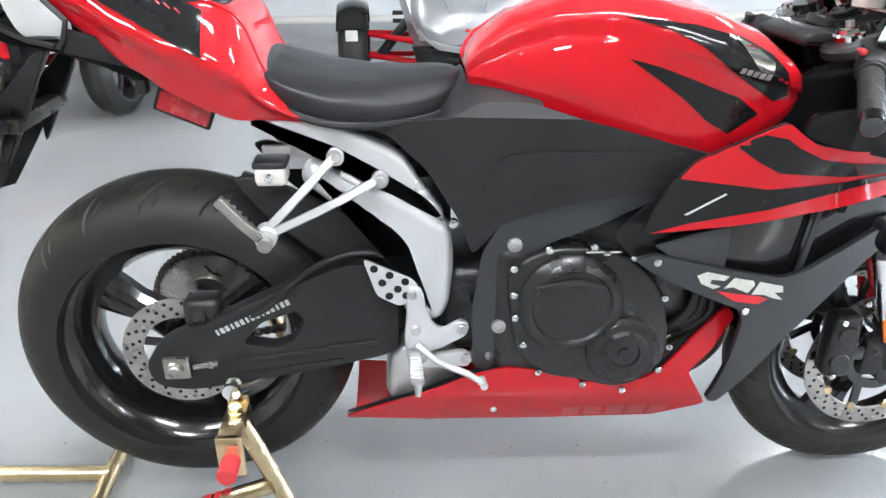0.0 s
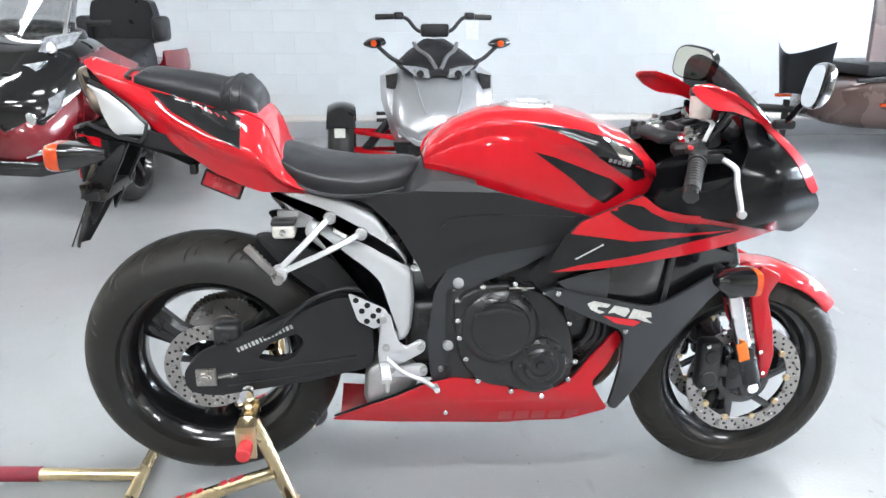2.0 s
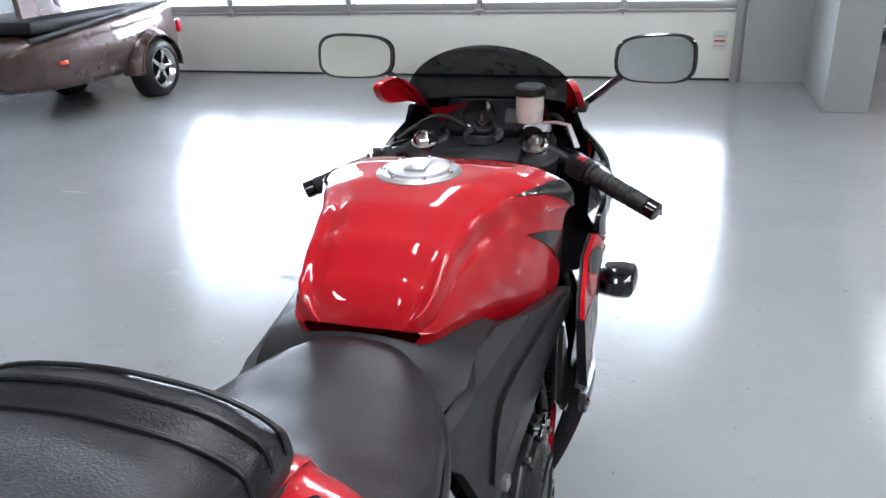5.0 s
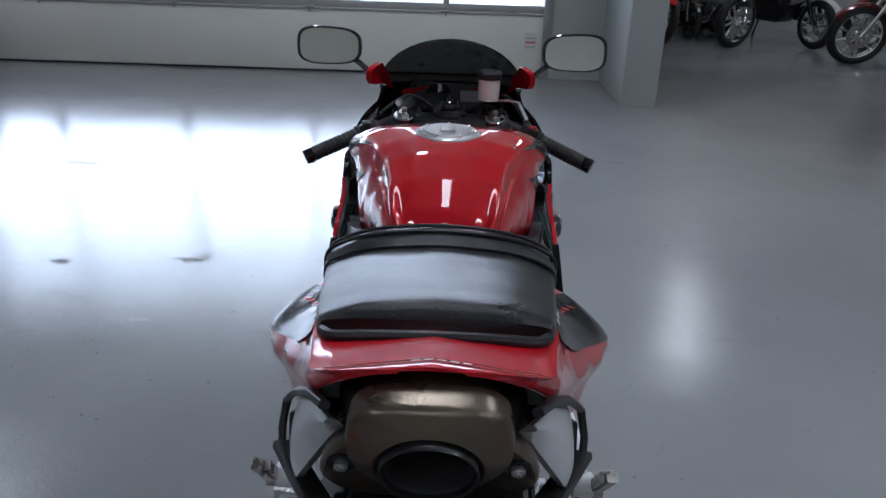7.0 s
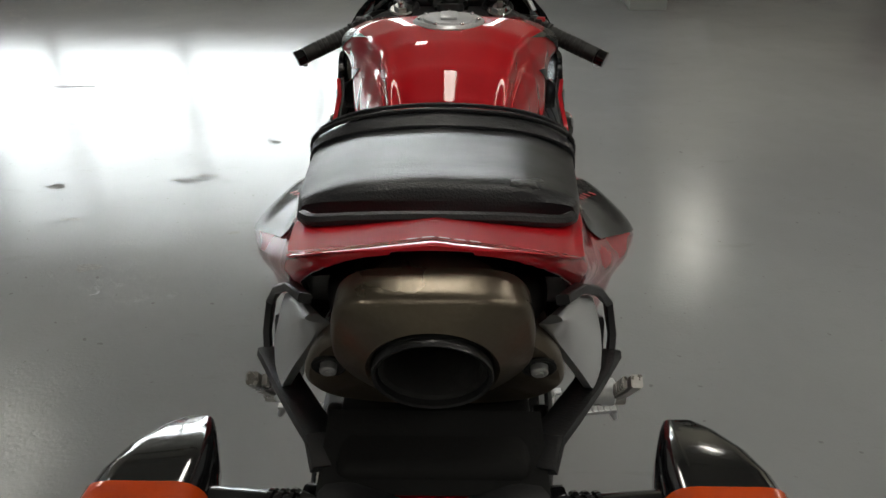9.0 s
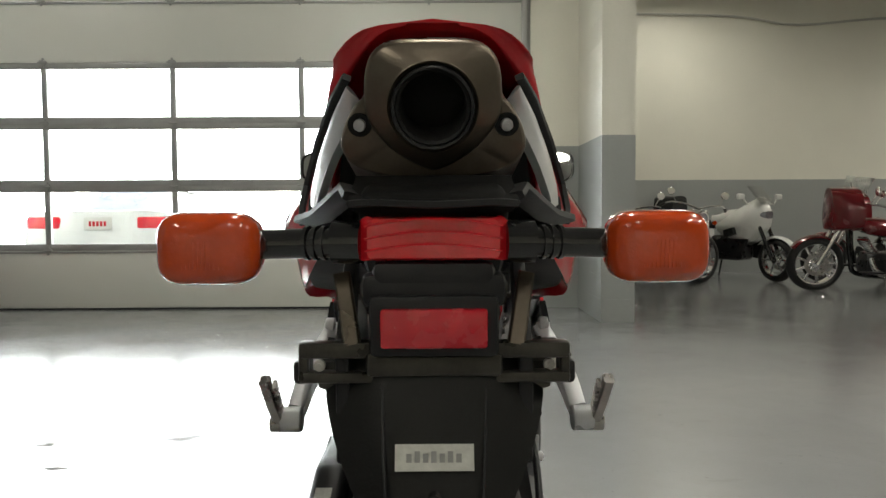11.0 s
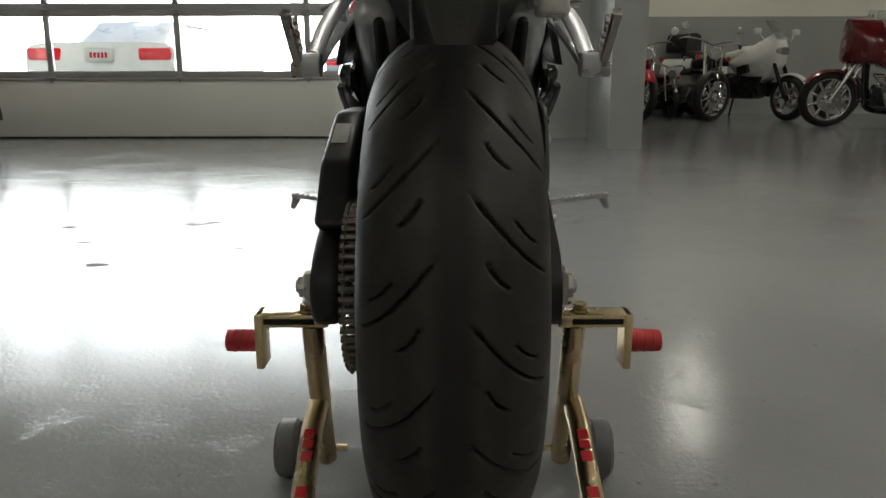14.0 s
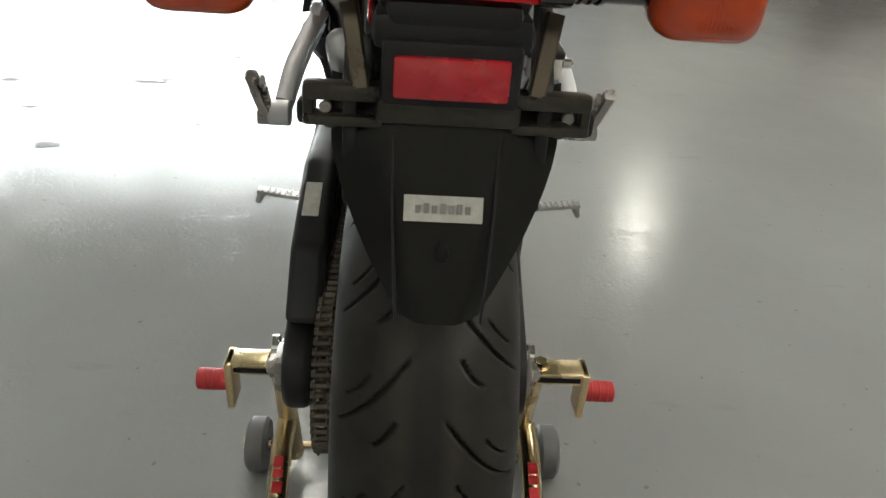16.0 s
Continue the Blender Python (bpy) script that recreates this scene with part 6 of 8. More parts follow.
# -- passenger pegs and hangers
for s in (-1, 1):
    hang = part("peg_hanger", joined(bar(curve([(s * 0.160, 0.31, 0.782), (s * 0.19, 0.25, 0.725), (s * 0.20, 0.205, 0.682)], 4), 0.014, 0.023, (s, 0, 0.3)),
                                     bar(curve([(s * 0.172, 0.379, 0.747), (s * 0.19, 0.30, 0.71), (s * 0.20, 0.21, 0.672)], 4), 0.014, 0.022, (s, 0, 0.3)),
                                     bar([(s * 0.178, 0.318, 0.758), (s * 0.178, 0.345, 0.742)], 0.008, 0.02, (s, 0, 0.3)),
                                     disc(0.018, 0.03, (s * 0.205, 0.198, 0.668), None, 18)), SILVER, bike, "silver passenger peg hanger")
    for q in ((s * 0.165, 0.31, 0.782), (s * 0.177, 0.379, 0.747)):
        part("bolt", joined(disc(0.014, 0.014, q, None, 18), disc(0.007, 0.02, q, None, 6)), ALLOY, hang)
    part("passenger_peg", joined(bar([(s * 0.222, 0.20, 0.662), (s * 0.225, 0.165, 0.70), (s * 0.228, 0.135, 0.738)], 0.016, 0.014, (s, 0, 0)), *[bar([(s * 0.216, 0.178 - 0.008 * k, 0.688 + 0.0095 * k), (s * 0.216, 0.174 - 0.008 * k, 0.692 + 0.0095 * k)], 0.014, 0.006, (s, 0, 0)) for k in range(5)],
                                 disc(0.012, 0.04, (s * 0.215, 0.198, 0.662), None, 14)), STEEL, hang, "folded dark alloy passenger peg")

# -- rider pegs, heel plates, brake pedal
plate = rounded([(0.343, 0.602), (0.432, 0.558), (0.438, 0.53), (0.405, 0.508), (0.365, 0.53)], 0.01)
hp = both("heel_plate", slab(plate, 0.158, 0.164, 0.0015), SILVER, label="drilled silver heel guard")
for s, o in ((1, hp[0]), (-1, hp[1])):
    # Flat black discs paint the dark of the drillings.
    part("hole", joined(*[disc(0.007, 0.002, (s * 0.1645, y, z), None, 12) for y, z in ((0.362, 0.583), (0.388, 0.57), (0.414, 0.557), (0.375, 0.556), (0.401, 0.543), (0.415, 0.53), (0.386, 0.53))]), SOOT_SHADE, o)
ctrl = [(0.418, 0.55), (0.442, 0.543), (0.449, 0.507), (0.462, 0.471), (0.478, 0.461), (0.51, 0.48), (0.525, 0.469), (0.519, 0.449), (0.475, 0.425), (0.443, 0.416), (0.453, 0.41), (0.514, 0.417), (0.529, 0.404), (0.525, 0.385), (0.453, 0.384), (0.415, 0.393), (0.41, 0.45), (0.415, 0.5)]
fc = both("footrest_bracket", slab(rounded(ctrl, 0.008), 0.155, 0.172, 0.004), SILVER, label="cast silver footrest bracket")
for s, o in ((1, fc[0]), (-1, fc[1])):
    for y, z in [(0.511, 0.466), (0.518, 0.404), (0.425, 0.538), (0.43, 0.466)]:
        part("bolt", joined(disc(0.009, 0.012, (s * 0.174, y, z), None, 16), disc(0.0045, 0.016, (s * 0.175, y, z), None, 6)), ALLOY, o)
    part("footrest", joined(bar([(s * 0.175, 0.425, 0.424), (s * 0.22, 0.427, 0.429), (s * 0.290, 0.43, 0.437)], 0.022, 0.008, (0, 0, 1)), *[box(0.0035, 0.020, 0.003, (s * (0.21 + 0.010 * k), 0.428, 0.4325 + 0.0011 * k), 0.0008, 1) for k in range(8)],
                            tube([(s * 0.283, 0.43, 0.432), (s * 0.292, 0.43, 0.412)], [0.008, 0.005], 8)), ALLOY, o, "ribbed alloy footrest")
    part("pedal", joined(tube(curve([(s * 0.178, 0.43, 0.44), (s * 0.185, 0.47, 0.405), (s * 0.195, 0.52, 0.385), (s * 0.2, 0.545, 0.368)], 5), 0.006, 10), tube([(s * 0.19, 0.545, 0.37), (s * 0.215, 0.548, 0.37)], 0.007, 10)), SILVER, o)
part("side_stand", tube(curve([(-0.15, 0.45, 0.32), (-0.17, 0.36, 0.29), (-0.18, 0.26, 0.275)], 4), 0.012, 10), MATT_BLACK, bike, "folded black side stand")

# -- cockpit
part("top_yoke", joined(slab(rounded([(1.075, 0.925), (1.215, 0.928), (1.215, 0.944), (1.10, 0.950), (1.075, 0.942)], 0.008), -0.085, 0.085, 0.008), *[lathe([(0, -0.012), (0.04, -0.012), (0.045, -0.006), (0.045, 0.006), (0.04, 0.012), (0, 0.012)], 28, (sx * 0.108, 1.142, 0.928), along((0, -0.29, 0.96))) for sx in (-1, 1)], disc(0.03, 0.02, (0, 1.15, 0.952), pose(0, 0, 0, 0, -75, 90))), MATT_BLACK, bike, "black top yoke")
for s in (-1, 1):
    fcap = part("fork_cap", joined(disc(0.027, 0.02, (s * 0.108, 1.138, 0.946), along((0, -0.29, 0.96)), 20), disc(0.017, 0.028, (s * 0.108, 1.137, 0.949), along((0, -0.29, 0.96)), 6)), CHROME, bike, "bright fork cap")
    part("adjuster", disc(0.007, 0.012, (s * 0.108, 1.132, 0.965), along((0, -0.29, 0.96)), 8), STEEL, fcap)
    b0, b1 = V(s * 0.115, 1.165, 0.945), V(s * 0.327, 1.062, 0.866)
    hb = part("handlebar", tube([b0, b1], 0.011, 14), MATT_BLACK, bike, "black clip-on handlebar")
    part("clamp", joined(disc(0.036, 0.035, (s * 0.105, 1.175, 0.94), along((0, -0.29, 0.96)), 24)), MATT_BLACK, hb)
    g0 = b0 + (b1 - b0) * 0.46
    u = (b1 - b0).normalized()
    gl = (b1 - u * 0.012 - g0).length
    steps = [(0, 0.021), (0.006, 0.021), (0.007, 0.0172)] + [(0.012 + 0.011 * k + d, rr) for k in range(int((gl - 0.024) / 0.011)) for d, rr in ((0, 0.0172), (0.001, 0.0181), (0.007, 0.0181), (0.008, 0.0172))] + [(gl, 0.0175)]
    part("grip", tube([g0 + u * d for d, rr in steps], [rr for d, rr in steps], 16), RUBBER, hb, "ribbed black rubber grip")
    part("bar_end", joined(disc(0.0175, 0.022, b1, along(u), 18)), GLOSS_BLACK, hb)
    sw0 = b0 + (b1 - b0) * 0.36
    part("switch_box", joined(moved(box(0.045, 0.04, 0.042, (0, 0, 0), 0.01), Matrix.Translation(sw0) @ along(u)), box(0.016, 0.02, 0.014, sw0 + V(0, -0.02, 0.016), 0.003)), MATT_BLACK, hb)
    part("switch", box(0.018, 0.01, 0.01, sw0 + V(s * 0.006, -0.022, 0.022), 0.003), RED_RUBBER if s > 0 else GREY_PLASTIC, hb)
    part("lever_perch", box(0.03, 0.05, 0.024, sw0 + V(s * -0.012, 0.035, -0.004), 0.006), MATT_BLACK, hb)
    lv = [sw0 + V(s * -0.005, 0.055, -0.005), sw0 + V(s * 0.03, 0.075, -0.02), sw0 + V(s * 0.065, 0.065, -0.045), sw0 + V(s * 0.115, 0.052, -0.075), sw0 + V(s * 0.148, 0.042, -0.092)]
    part("lever", joined(tube(curve(lv, 5), [0.007] * 6 + [0.0065] * 9 + [0.006] * 6, 10, 0.65), disc(0.009, 0.012, lv[-1], None, 14)), ALLOY, hb, "polished alloy lever")
rs = part("brake_reservoir", lathe([(0, 0), (0.024, 0), (0.026, 0.02), (0.026, 0.05), (0, 0.05)], 28, (0.092, 1.165, 0.990), pose(0, 0, 0, 0, -90, 0)), MILKY, bike, "milky brake fluid reservoir with a dark cap")
part("reservoir_cap", lathe([(0, 0), (0.029, 0), (0.029, 0.014), (0.025, 0.018), (0, 0.018)], 28, (0.092, 1.165, 1.040), pose(0, 0, 0, 0, -90, 0)), MATT_BLACK, rs)
part("reservoir_stay", bar([(0.092, 1.165, 0.988), (0.14, 1.17, 0.988), (0.165, 1.165, 0.985), (0.185, 1.14, 0.95)], 0.010, 0.004), ALLOY, rs)
ign = part("ignition", joined(disc(0.022, 0.03, (0, 1.185, 0.962), along((0, -0.35, 0.94)), 20)), MATT_BLACK, bike)
part("key_ring", lathe([(0.012, -0.002), (0.016, -0.002), (0.016, 0.004), (0.012, 0.004)], 20, (0, 1.18, 0.979), along((0, -0.35, 0.94))), CHROME, ign)
part("key", joined(bar([(0, 1.177, 0.978), (-0.004, 1.165, 1.000)], 0.016, 0.003, (1, 0, 0))), CHROME, ign)
dash = part("instrument_panel", moved(joined(box(0.21, 0.03, 0.085, (0, 0, 0), 0.018, 3)), pose(0, 1.275, 0.965, -35, 0, 0)), MATT_BLACK, bike, "black instrument panel")
part("gauge", moved(lathe([(0, 0), (0.034, 0), (0.034, 0.006), (0.030, 0.008), (0, 0.006)], 32), pose(-0.03, 1.264, 0.972, -35, 0, 0) @ pose(0, 0, 0, 0, 0, -90)), GLOSS_BLACK, dash)
part("display", moved(box(0.06, 0.004, 0.03, (0, 0, 0), 0.001), pose(0.055, 1.262, 0.975, -35, 0, 0)), GREY_PLASTIC, dash)
for i, pts in enumerate(([(0.2, 1.14, 0.93), (0.15, 1.22, 0.92), (0.08, 1.25, 0.88), (0.05, 1.22, 0.8)], [(-0.2, 1.14, 0.93), (-0.15, 1.22, 0.93), (-0.08, 1.25, 0.88), (-0.04, 1.2, 0.8)], [(0.18, 1.15, 0.95), (0.13, 1.22, 0.99), (0.05, 1.24, 0.95)], [(-0.17, 1.15, 0.95), (-0.1, 1.21, 0.985), (-0.03, 1.23, 0.94)])):
    part("cable", tube(curve(pts, 6), 0.0045, 8), MATT_BLACK, bike)
part("steering_head", joined(tube([(0, 1.17, 0.96), (0, 1.25, 0.68)], 0.04, 16), span(-0.13, 0.13, 1.18, 1.26, 0.72, 0.76, 0.015), span(-0.14, 0.14, 0.93, 1.16, 0.68, 0.82, 0.03)), ENGINE_BLACK, bike)
part("air_intake", joined(span(-0.11, 0.11, 1.2, 1.34, 0.80, 0.90, 0.03)), MATT_BLACK, bike)

# ---- paddock stand ----
stand = thing("paddock_stand", "gold zinc-plated paddock stand with red end caps and small wheels", "motorcycle stand", (0, 0.1, 0))
fr = []
for s in (-1, 1):
    ox = -0.022 if s < 0 else 0.0
    up = part("upright", tube([(s * 0.184 + ox, 0.20, 0.030), (s * 0.184 + ox, 0.155, 0.165), (s * 0.182 + ox, 0.108, 0.30)], 0.0165, 14), GOLD, stand)
    part("saddle", joined(span(min(s * 0.155 + ox, s * 0.262 + ox), max(s * 0.155 + ox, s * 0.262 + ox), 0.085, 0.125, 0.298, 0.318, 0.003), span(min(s * 0.250 + ox, s * 0.262 + ox), max(s * 0.250 + ox, s * 0.262 + ox), 0.082, 0.128, 0.235, 0.318, 0.003),
                          span(min(s * 0.155 + ox, s * 0.163 + ox), max(s * 0.155 + ox, s * 0.163 + ox), 0.085, 0.125, 0.30, 0.335, 0.003)), GOLD, up, "gold saddle bracket")
    # Thin black strip standing in for the shade of a slot.
    part("slot", span(min(s * 0.175 + ox, s * 0.248 + ox), max(s * 0.175 + ox, s * 0.248 + ox), 0.0835, 0.0855, 0.304, 0.312), SOOT_SHADE, up)
    part("bolt", joined(disc(0.011, 0.012, (s * 0.188 + ox, 0.105, 0.324), AX_Z, 6, 0.05), disc(0.014, 0.004, (s * 0.188 + ox, 0.105, 0.319), AX_Z, 16)), GOLD, up)
    part("end_cap", joined(disc(0.0165, 0.046, (s * 0.285 + ox, 0.106, 0.272), None, 22), *[disc(0.0172, 0.004, (s * (0.272 + 0.012 * k) + ox, 0.106, 0.272), None, 22) for k in range(3)]), RED_RUBBER, up, "red rubber end cap")
    lowbar = part("side_tube", tube([(s * 0.192 + 0.7 * ox, 0.155, 0.150), (s * 0.194 + 0.7 * ox, 0.10, 0.134), (s * 0.190 + 0.3 * ox, -0.16, 0.042), (s * 0.188, -0.19, 0.032)], 0.0165, 14), GOLD, stand)
    marks = []
    for k, (t, w) in enumerate(((0.10, 0.014), (0.17, 0.010), (0.25, 0.014), (0.48, 0.014), (0.58, 0.014), (0.68, 0.010), (0.75, 0.010))):
        q = V(s * 0.194 + 0.7 * ox, 0.10, 0.134) + (V(s * 0.190 + 0.3 * ox, -0.16, 0.042) - V(s * 0.194 + 0.7 * ox, 0.10, 0.134)) * t
        marks.append(moved(box(0.016, w + 0.004, 0.0016, (0, 0, 0.0163), 0.0005, 1), Matrix.Translation(q) @ pose(0, 0, 0, 19, 0, s * 1.5)))
    for mark in marks:
        part("logo_mark", mark, TEXT_RED, lowbar, "red mark printed on the tube")
    wh = part("wheel", lathe([(0.012, -0.018), (0.042, -0.018), (0.048, -0.012), (0.048, 0.012), (0.042, 0.018), (0.012, 0.018)], 32, (s * 0.246 + ox, 0.2, 0.048)), GREY_PLASTIC, stand, "small grey stand wheel")
    part("wheel_axle", joined(tube([(s * 0.15 + ox, 0.2, 0.048), (s * 0.272 + ox, 0.2, 0.048)], 0.006, 10), disc(0.011, 0.008, (s * 0.268 + ox, 0.2, 0.048), None, 6)), GOLD, wh)
part("cross_tube", tube(curve([(-0.188, -0.19, 0.032), (-0.18, -0.215, 0.025), (-0.15, -0.23, 0.024), (0.15, -0.23, 0.024), (0.18, -0.215, 0.025), (0.188, -0.19, 0.032)], 4), 0.0165, 14), GOLD, stand)
part("handle", tube([(0.0, -0.23, 0.028), (0.0, -0.49, 0.042)], 0.0165, 14), GOLD, stand)
part("grip", tube([(0.0, -0.49, 0.042), (0.0, -0.62, 0.049)], 0.02, 16), DARK_RED_GRIP, stand, "dark red handle grip")


# ---- other vehicles ----
def car_wheel(name, at, r, rim_r, half, mat_rim, parent, spokes=6, axis=(0, 1, 0), label=""):
    """A wheel with tyre whose axle lies along the axis."""
    turn = Matrix.Translation(at) @ along(axis)
    rim = [(rim_r, -half * 0.85), (rim_r + 0.008, -half * 0.85), (rim_r + 0.008, half * 0.85), (rim_r, half * 0.85), (rim_r - 0.03, half * 0.3), (rim_r - 0.03, -half * 0.3)]
    bits = [lathe(rim, 40), disc(0.045, half * 1.2, (0, 0, 0), None, 20)]
    arms = []
    for i in range(spokes):
        a = 2 * math.pi * i / spokes
        arms.append(bar([(half * 0.35, 0.03 * math.cos(a), 0.03 * math.sin(a)), (half * 0.5, 0.6 * rim_r * math.cos(a), 0.6 * rim_r * math.sin(a)), (half * 0.45, (rim_r - 0.01) * math.cos(a), (rim_r - 0.01) * math.sin(a))], 0.02, rim_r * 0.2, (0, -math.sin(a), math.cos(a))))
    w = part(name, moved(joined(*bits), turn), mat_rim, parent, label)
    for b in arms:
        part("spoke", moved(b, turn), mat_rim, w)
    t = tyre_bm((0, 0, 0), r, rim_r, half, 72, 20, lambda s, v: 0.005 if abs(abs(v) - half * 0.3) < half * 0.1 or (abs(v) > half * 0.45 and (s / 0.03) % 1 < 0.22 and abs(v) < half * 1.1) else 0.0)
    part("tyre", moved(t, turn), RUBBER, w, "", 50)
    return w


def sym(bm):
    """A shape and its mirror image across y = 0, in one mesh."""
    o = bm.copy()
    for v in o.verts:
        v.co.y = -v.co.y
    bmesh.ops.reverse_faces(o, faces=o.faces[:])
    return joined(bm, o)


def yring(x, half, n=4):
    """A ring across the vehicle at x from half-outline points (y, z), bottom to top."""
    line = curve([(x, a, b) for a, b in half], n)
    return line + [V(q.x, -q.y, q.z) for q in line[-2:0:-1]]


def place(ob, m):
    ob.matrix_world = m
    bpy.context.view_layer.update()


def sport_trike(at, yaw):
    """A silver three-wheeled roadster; it faces +x, its origin under the front axle."""
    o = thing("three_wheeled_roadster", "silver and black three-wheeled roadster with red suspension arms", "three-wheeler")
    rings = []
    for x, w, zb, zt in ((-0.55, 0.26, 0.25, 0.86), (-0.3, 0.30, 0.22, 0.86), (-0.05, 0.33, 0.2, 0.83), (0.15, 0.335, 0.2, 0.76), (0.30, 0.30, 0.36, 0.66), (0.40, 0.25, 0.38, 0.56), (0.44, 0.16, 0.40, 0.50)):
        rings.append(yring(x, [(0, zb), (w * 0.6, zb), (w * 0.86, zb + 0.25 * (zt - zb)), (w, zb + 0.6 * (zt - zb)), (w * 0.86, zt - 0.04), (w * 0.45, zt), (0, zt + 0.015)]))
    body = part("body", loft(rings), SPY_SILVER, o, "silver painted nose and hood", 50)
    tb = tree_of(body)
    part("hood_crease", joined(*[tube(curve([(-0.1, s * 0.17, 0.86), (0.12, s * 0.17, 0.80), (0.30, s * 0.14, 0.70), (0.41, s * 0.1, 0.57)], 5), 0.007, 6) for s in (-1, 1)]), SPY_SILVER, body)
    for s in (-1, 1):
        part("cheek", loft([[V(x, s * y, z) for x, y, z in pts] for pts in (((-0.1, 0.29, 0.80), (0.05, 0.28, 0.84), (0.1, 0.36, 0.79), (-0.1, 0.39, 0.76)), ((0.02, 0.31, 0.62), (0.2, 0.28, 0.64), (0.22, 0.34, 0.62), (0.02, 0.385, 0.62)), ((0.1, 0.27, 0.4), (0.3, 0.22, 0.4), (0.3, 0.27, 0.4), (0.1, 0.32, 0.4)))]), SPY_SILVER, o, "silver side cheek")
        # Solid black wedge in place of a shaded intake mouth.
        part("intake", loft([[V(x, s * y, z) for x, y, z in pts] for pts in (((0.11, 0.27, 0.80), (0.11, 0.35, 0.785), (0.09, 0.36, 0.78), (0.09, 0.27, 0.79)), ((0.17, 0.285, 0.70), (0.17, 0.345, 0.71), (0.14, 0.35, 0.7), (0.14, 0.28, 0.7)))]), SOOT_SHADE, o, "black side air intake")
        hl = part("headlight", loft([[V(x, s * y, z) for x, y, z in pts] for pts in (((0.16, 0.05, 0.775), (0.16, 0.17, 0.80), (0.13, 0.24, 0.85), (0.12, 0.06, 0.835)), ((0.205, 0.06, 0.77), (0.195, 0.16, 0.79), (0.165, 0.22, 0.835), (0.16, 0.07, 0.825)))]), HEAD_LENS, o, "clear headlight")
        part("bulb", disc(0.024, 0.02, (0.198, s * 0.125, 0.80), None, 16), SOOT_SHADE, hl)
        part("lower_blade", bar([(0.33, s * 0.27, 0.46), (0.42, s * 0.16, 0.385), (0.45, s * 0.0, 0.365)], 0.03, 0.035), SPY_SILVER, o)
        part("spoiler", bar([(0.22, s * 0.31, 0.17), (0.36, s * 0.22, 0.12), (0.43, s * 0.0, 0.10)], 0.05, 0.03), SPY_SILVER, o)
        wh = car_wheel("front_wheel", (0, s * 0.655, 0.285), 0.285, 0.19, 0.088, RIM_BLACK, o, 5, (0, s, 0), "black wheel")
        fend = []
        for a in np.linspace(radians(35), radians(150), 12):
            fend.append([V(0.315 * math.cos(a), s * 0.655 + q, 0.285 + (0.315 - 3 * q * q) * math.sin(a)) for q in np.linspace(-0.09, 0.09, 7)] +
                        [V(0.305 * math.cos(a), s * 0.655 + q, 0.285 + (0.305 - 3 * q * q) * math.sin(a)) for q in np.linspace(0.09, -0.09, 7)])
        fd = part("wheel_fender", loft(fend), GLOSS_BLACK, o, "gloss black wheel fender")
        part("marker_chip", span(0.285, 0.292, min(s * 0.62, s * 0.69), max(s * 0.62, s * 0.69), 0.40, 0.46, 0.002), WHITE_LABEL, fd)
        for z0, z1 in ((0.36, 0.40), (0.24, 0.27)):
            part("suspension_arm", joined(tube([(0.12, s * 0.25, z0), (0.02, s * 0.57, z1)], 0.018, 10), tube([(-0.18, s * 0.25, z0), (-0.02, s * 0.57, z1)], 0.018, 10)), RED, o, "red tubular suspension arm")
        part("shock", joined(tube([(0.0, s * 0.3, 0.5), (0.0, s * 0.5, 0.27)], 0.03, 12)), MATT_BLACK, o)
        mir = part("mirror", loft([[V(-0.02 + dx, s * 0.42 + q.x * g, 0.985 + q.y * g) for q in [Vector((a, b)) for a, b in soft([(-0.075, -0.01), (0.0, -0.035), (0.075, -0.005), (0.05, 0.035), (-0.03, 0.03)], 4)]] for dx, g in ((-0.04, 0.7), (-0.02, 1.0), (0.02, 1.0), (0.05, 0.55))]), GLOSS_BLACK, o, "black mirror with a red indicator")
        part("indicator", disc(0.022, 0.012, (0.03, s * 0.425, 0.985), None, 14), AMBER, mir)
        part("mirror_stalk", tube(curve([(0.05, s * 0.24, 0.86), (0.04, s * 0.31, 0.89), (0.0, s * 0.40, 0.965)], 4), 0.014, 8), MATT_BLACK, mir)
        part("handlebar", tube(curve([(-0.28, 0.0, 1.02), (-0.28, s * 0.12, 1.06), (-0.3, s * 0.2, 1.14), (-0.34, s * 0.30, 1.15)], 5), 0.013, 8), MATT_BLACK, o)
        part("grip", tube([(-0.33, s * 0.28, 1.15), (-0.38, s * 0.41, 1.145)], 0.02, 12), RUBBER, o)
        part("control", box(0.06, 0.07, 0.05, (-0.31, s * 0.25, 1.155), 0.012), MATT_BLACK, o)
        part("footpeg", joined(*[tube([(-0.35, s * 0.3, 0.42 + 0.05 * k), (-0.35, s * 0.42, 0.42 + 0.05 * k)], 0.014, 8) for k in range(2)]), MATT_BLACK, o)
    part("cowl", loft([yring(x, [(0, zb), (w, zb), (w * 0.9, zb + 0.6 * (zt - zb)), (w * 0.5, zt), (0, zt)], 3) for x, w, zb, zt in ((-0.3, 0.15, 0.86, 1.0), (-0.15, 0.22, 0.86, 0.965), (0.0, 0.27, 0.84, 0.915), (0.10, 0.24, 0.82, 0.865), (0.17, 0.07, 0.785, 0.82))]), MATT_BLACK, o, "black instrument cowl")
    part("cowl_ridge", joined(*[tube(curve([(-0.2, s * 0.15, 0.975), (-0.05, s * 0.12, 0.935), (0.06, s * 0.06, 0.90), (0.16, s * 0.015, 0.825)], 4), 0.014, 6) for s in (-1, 1)]), GREY_PLASTIC, o)
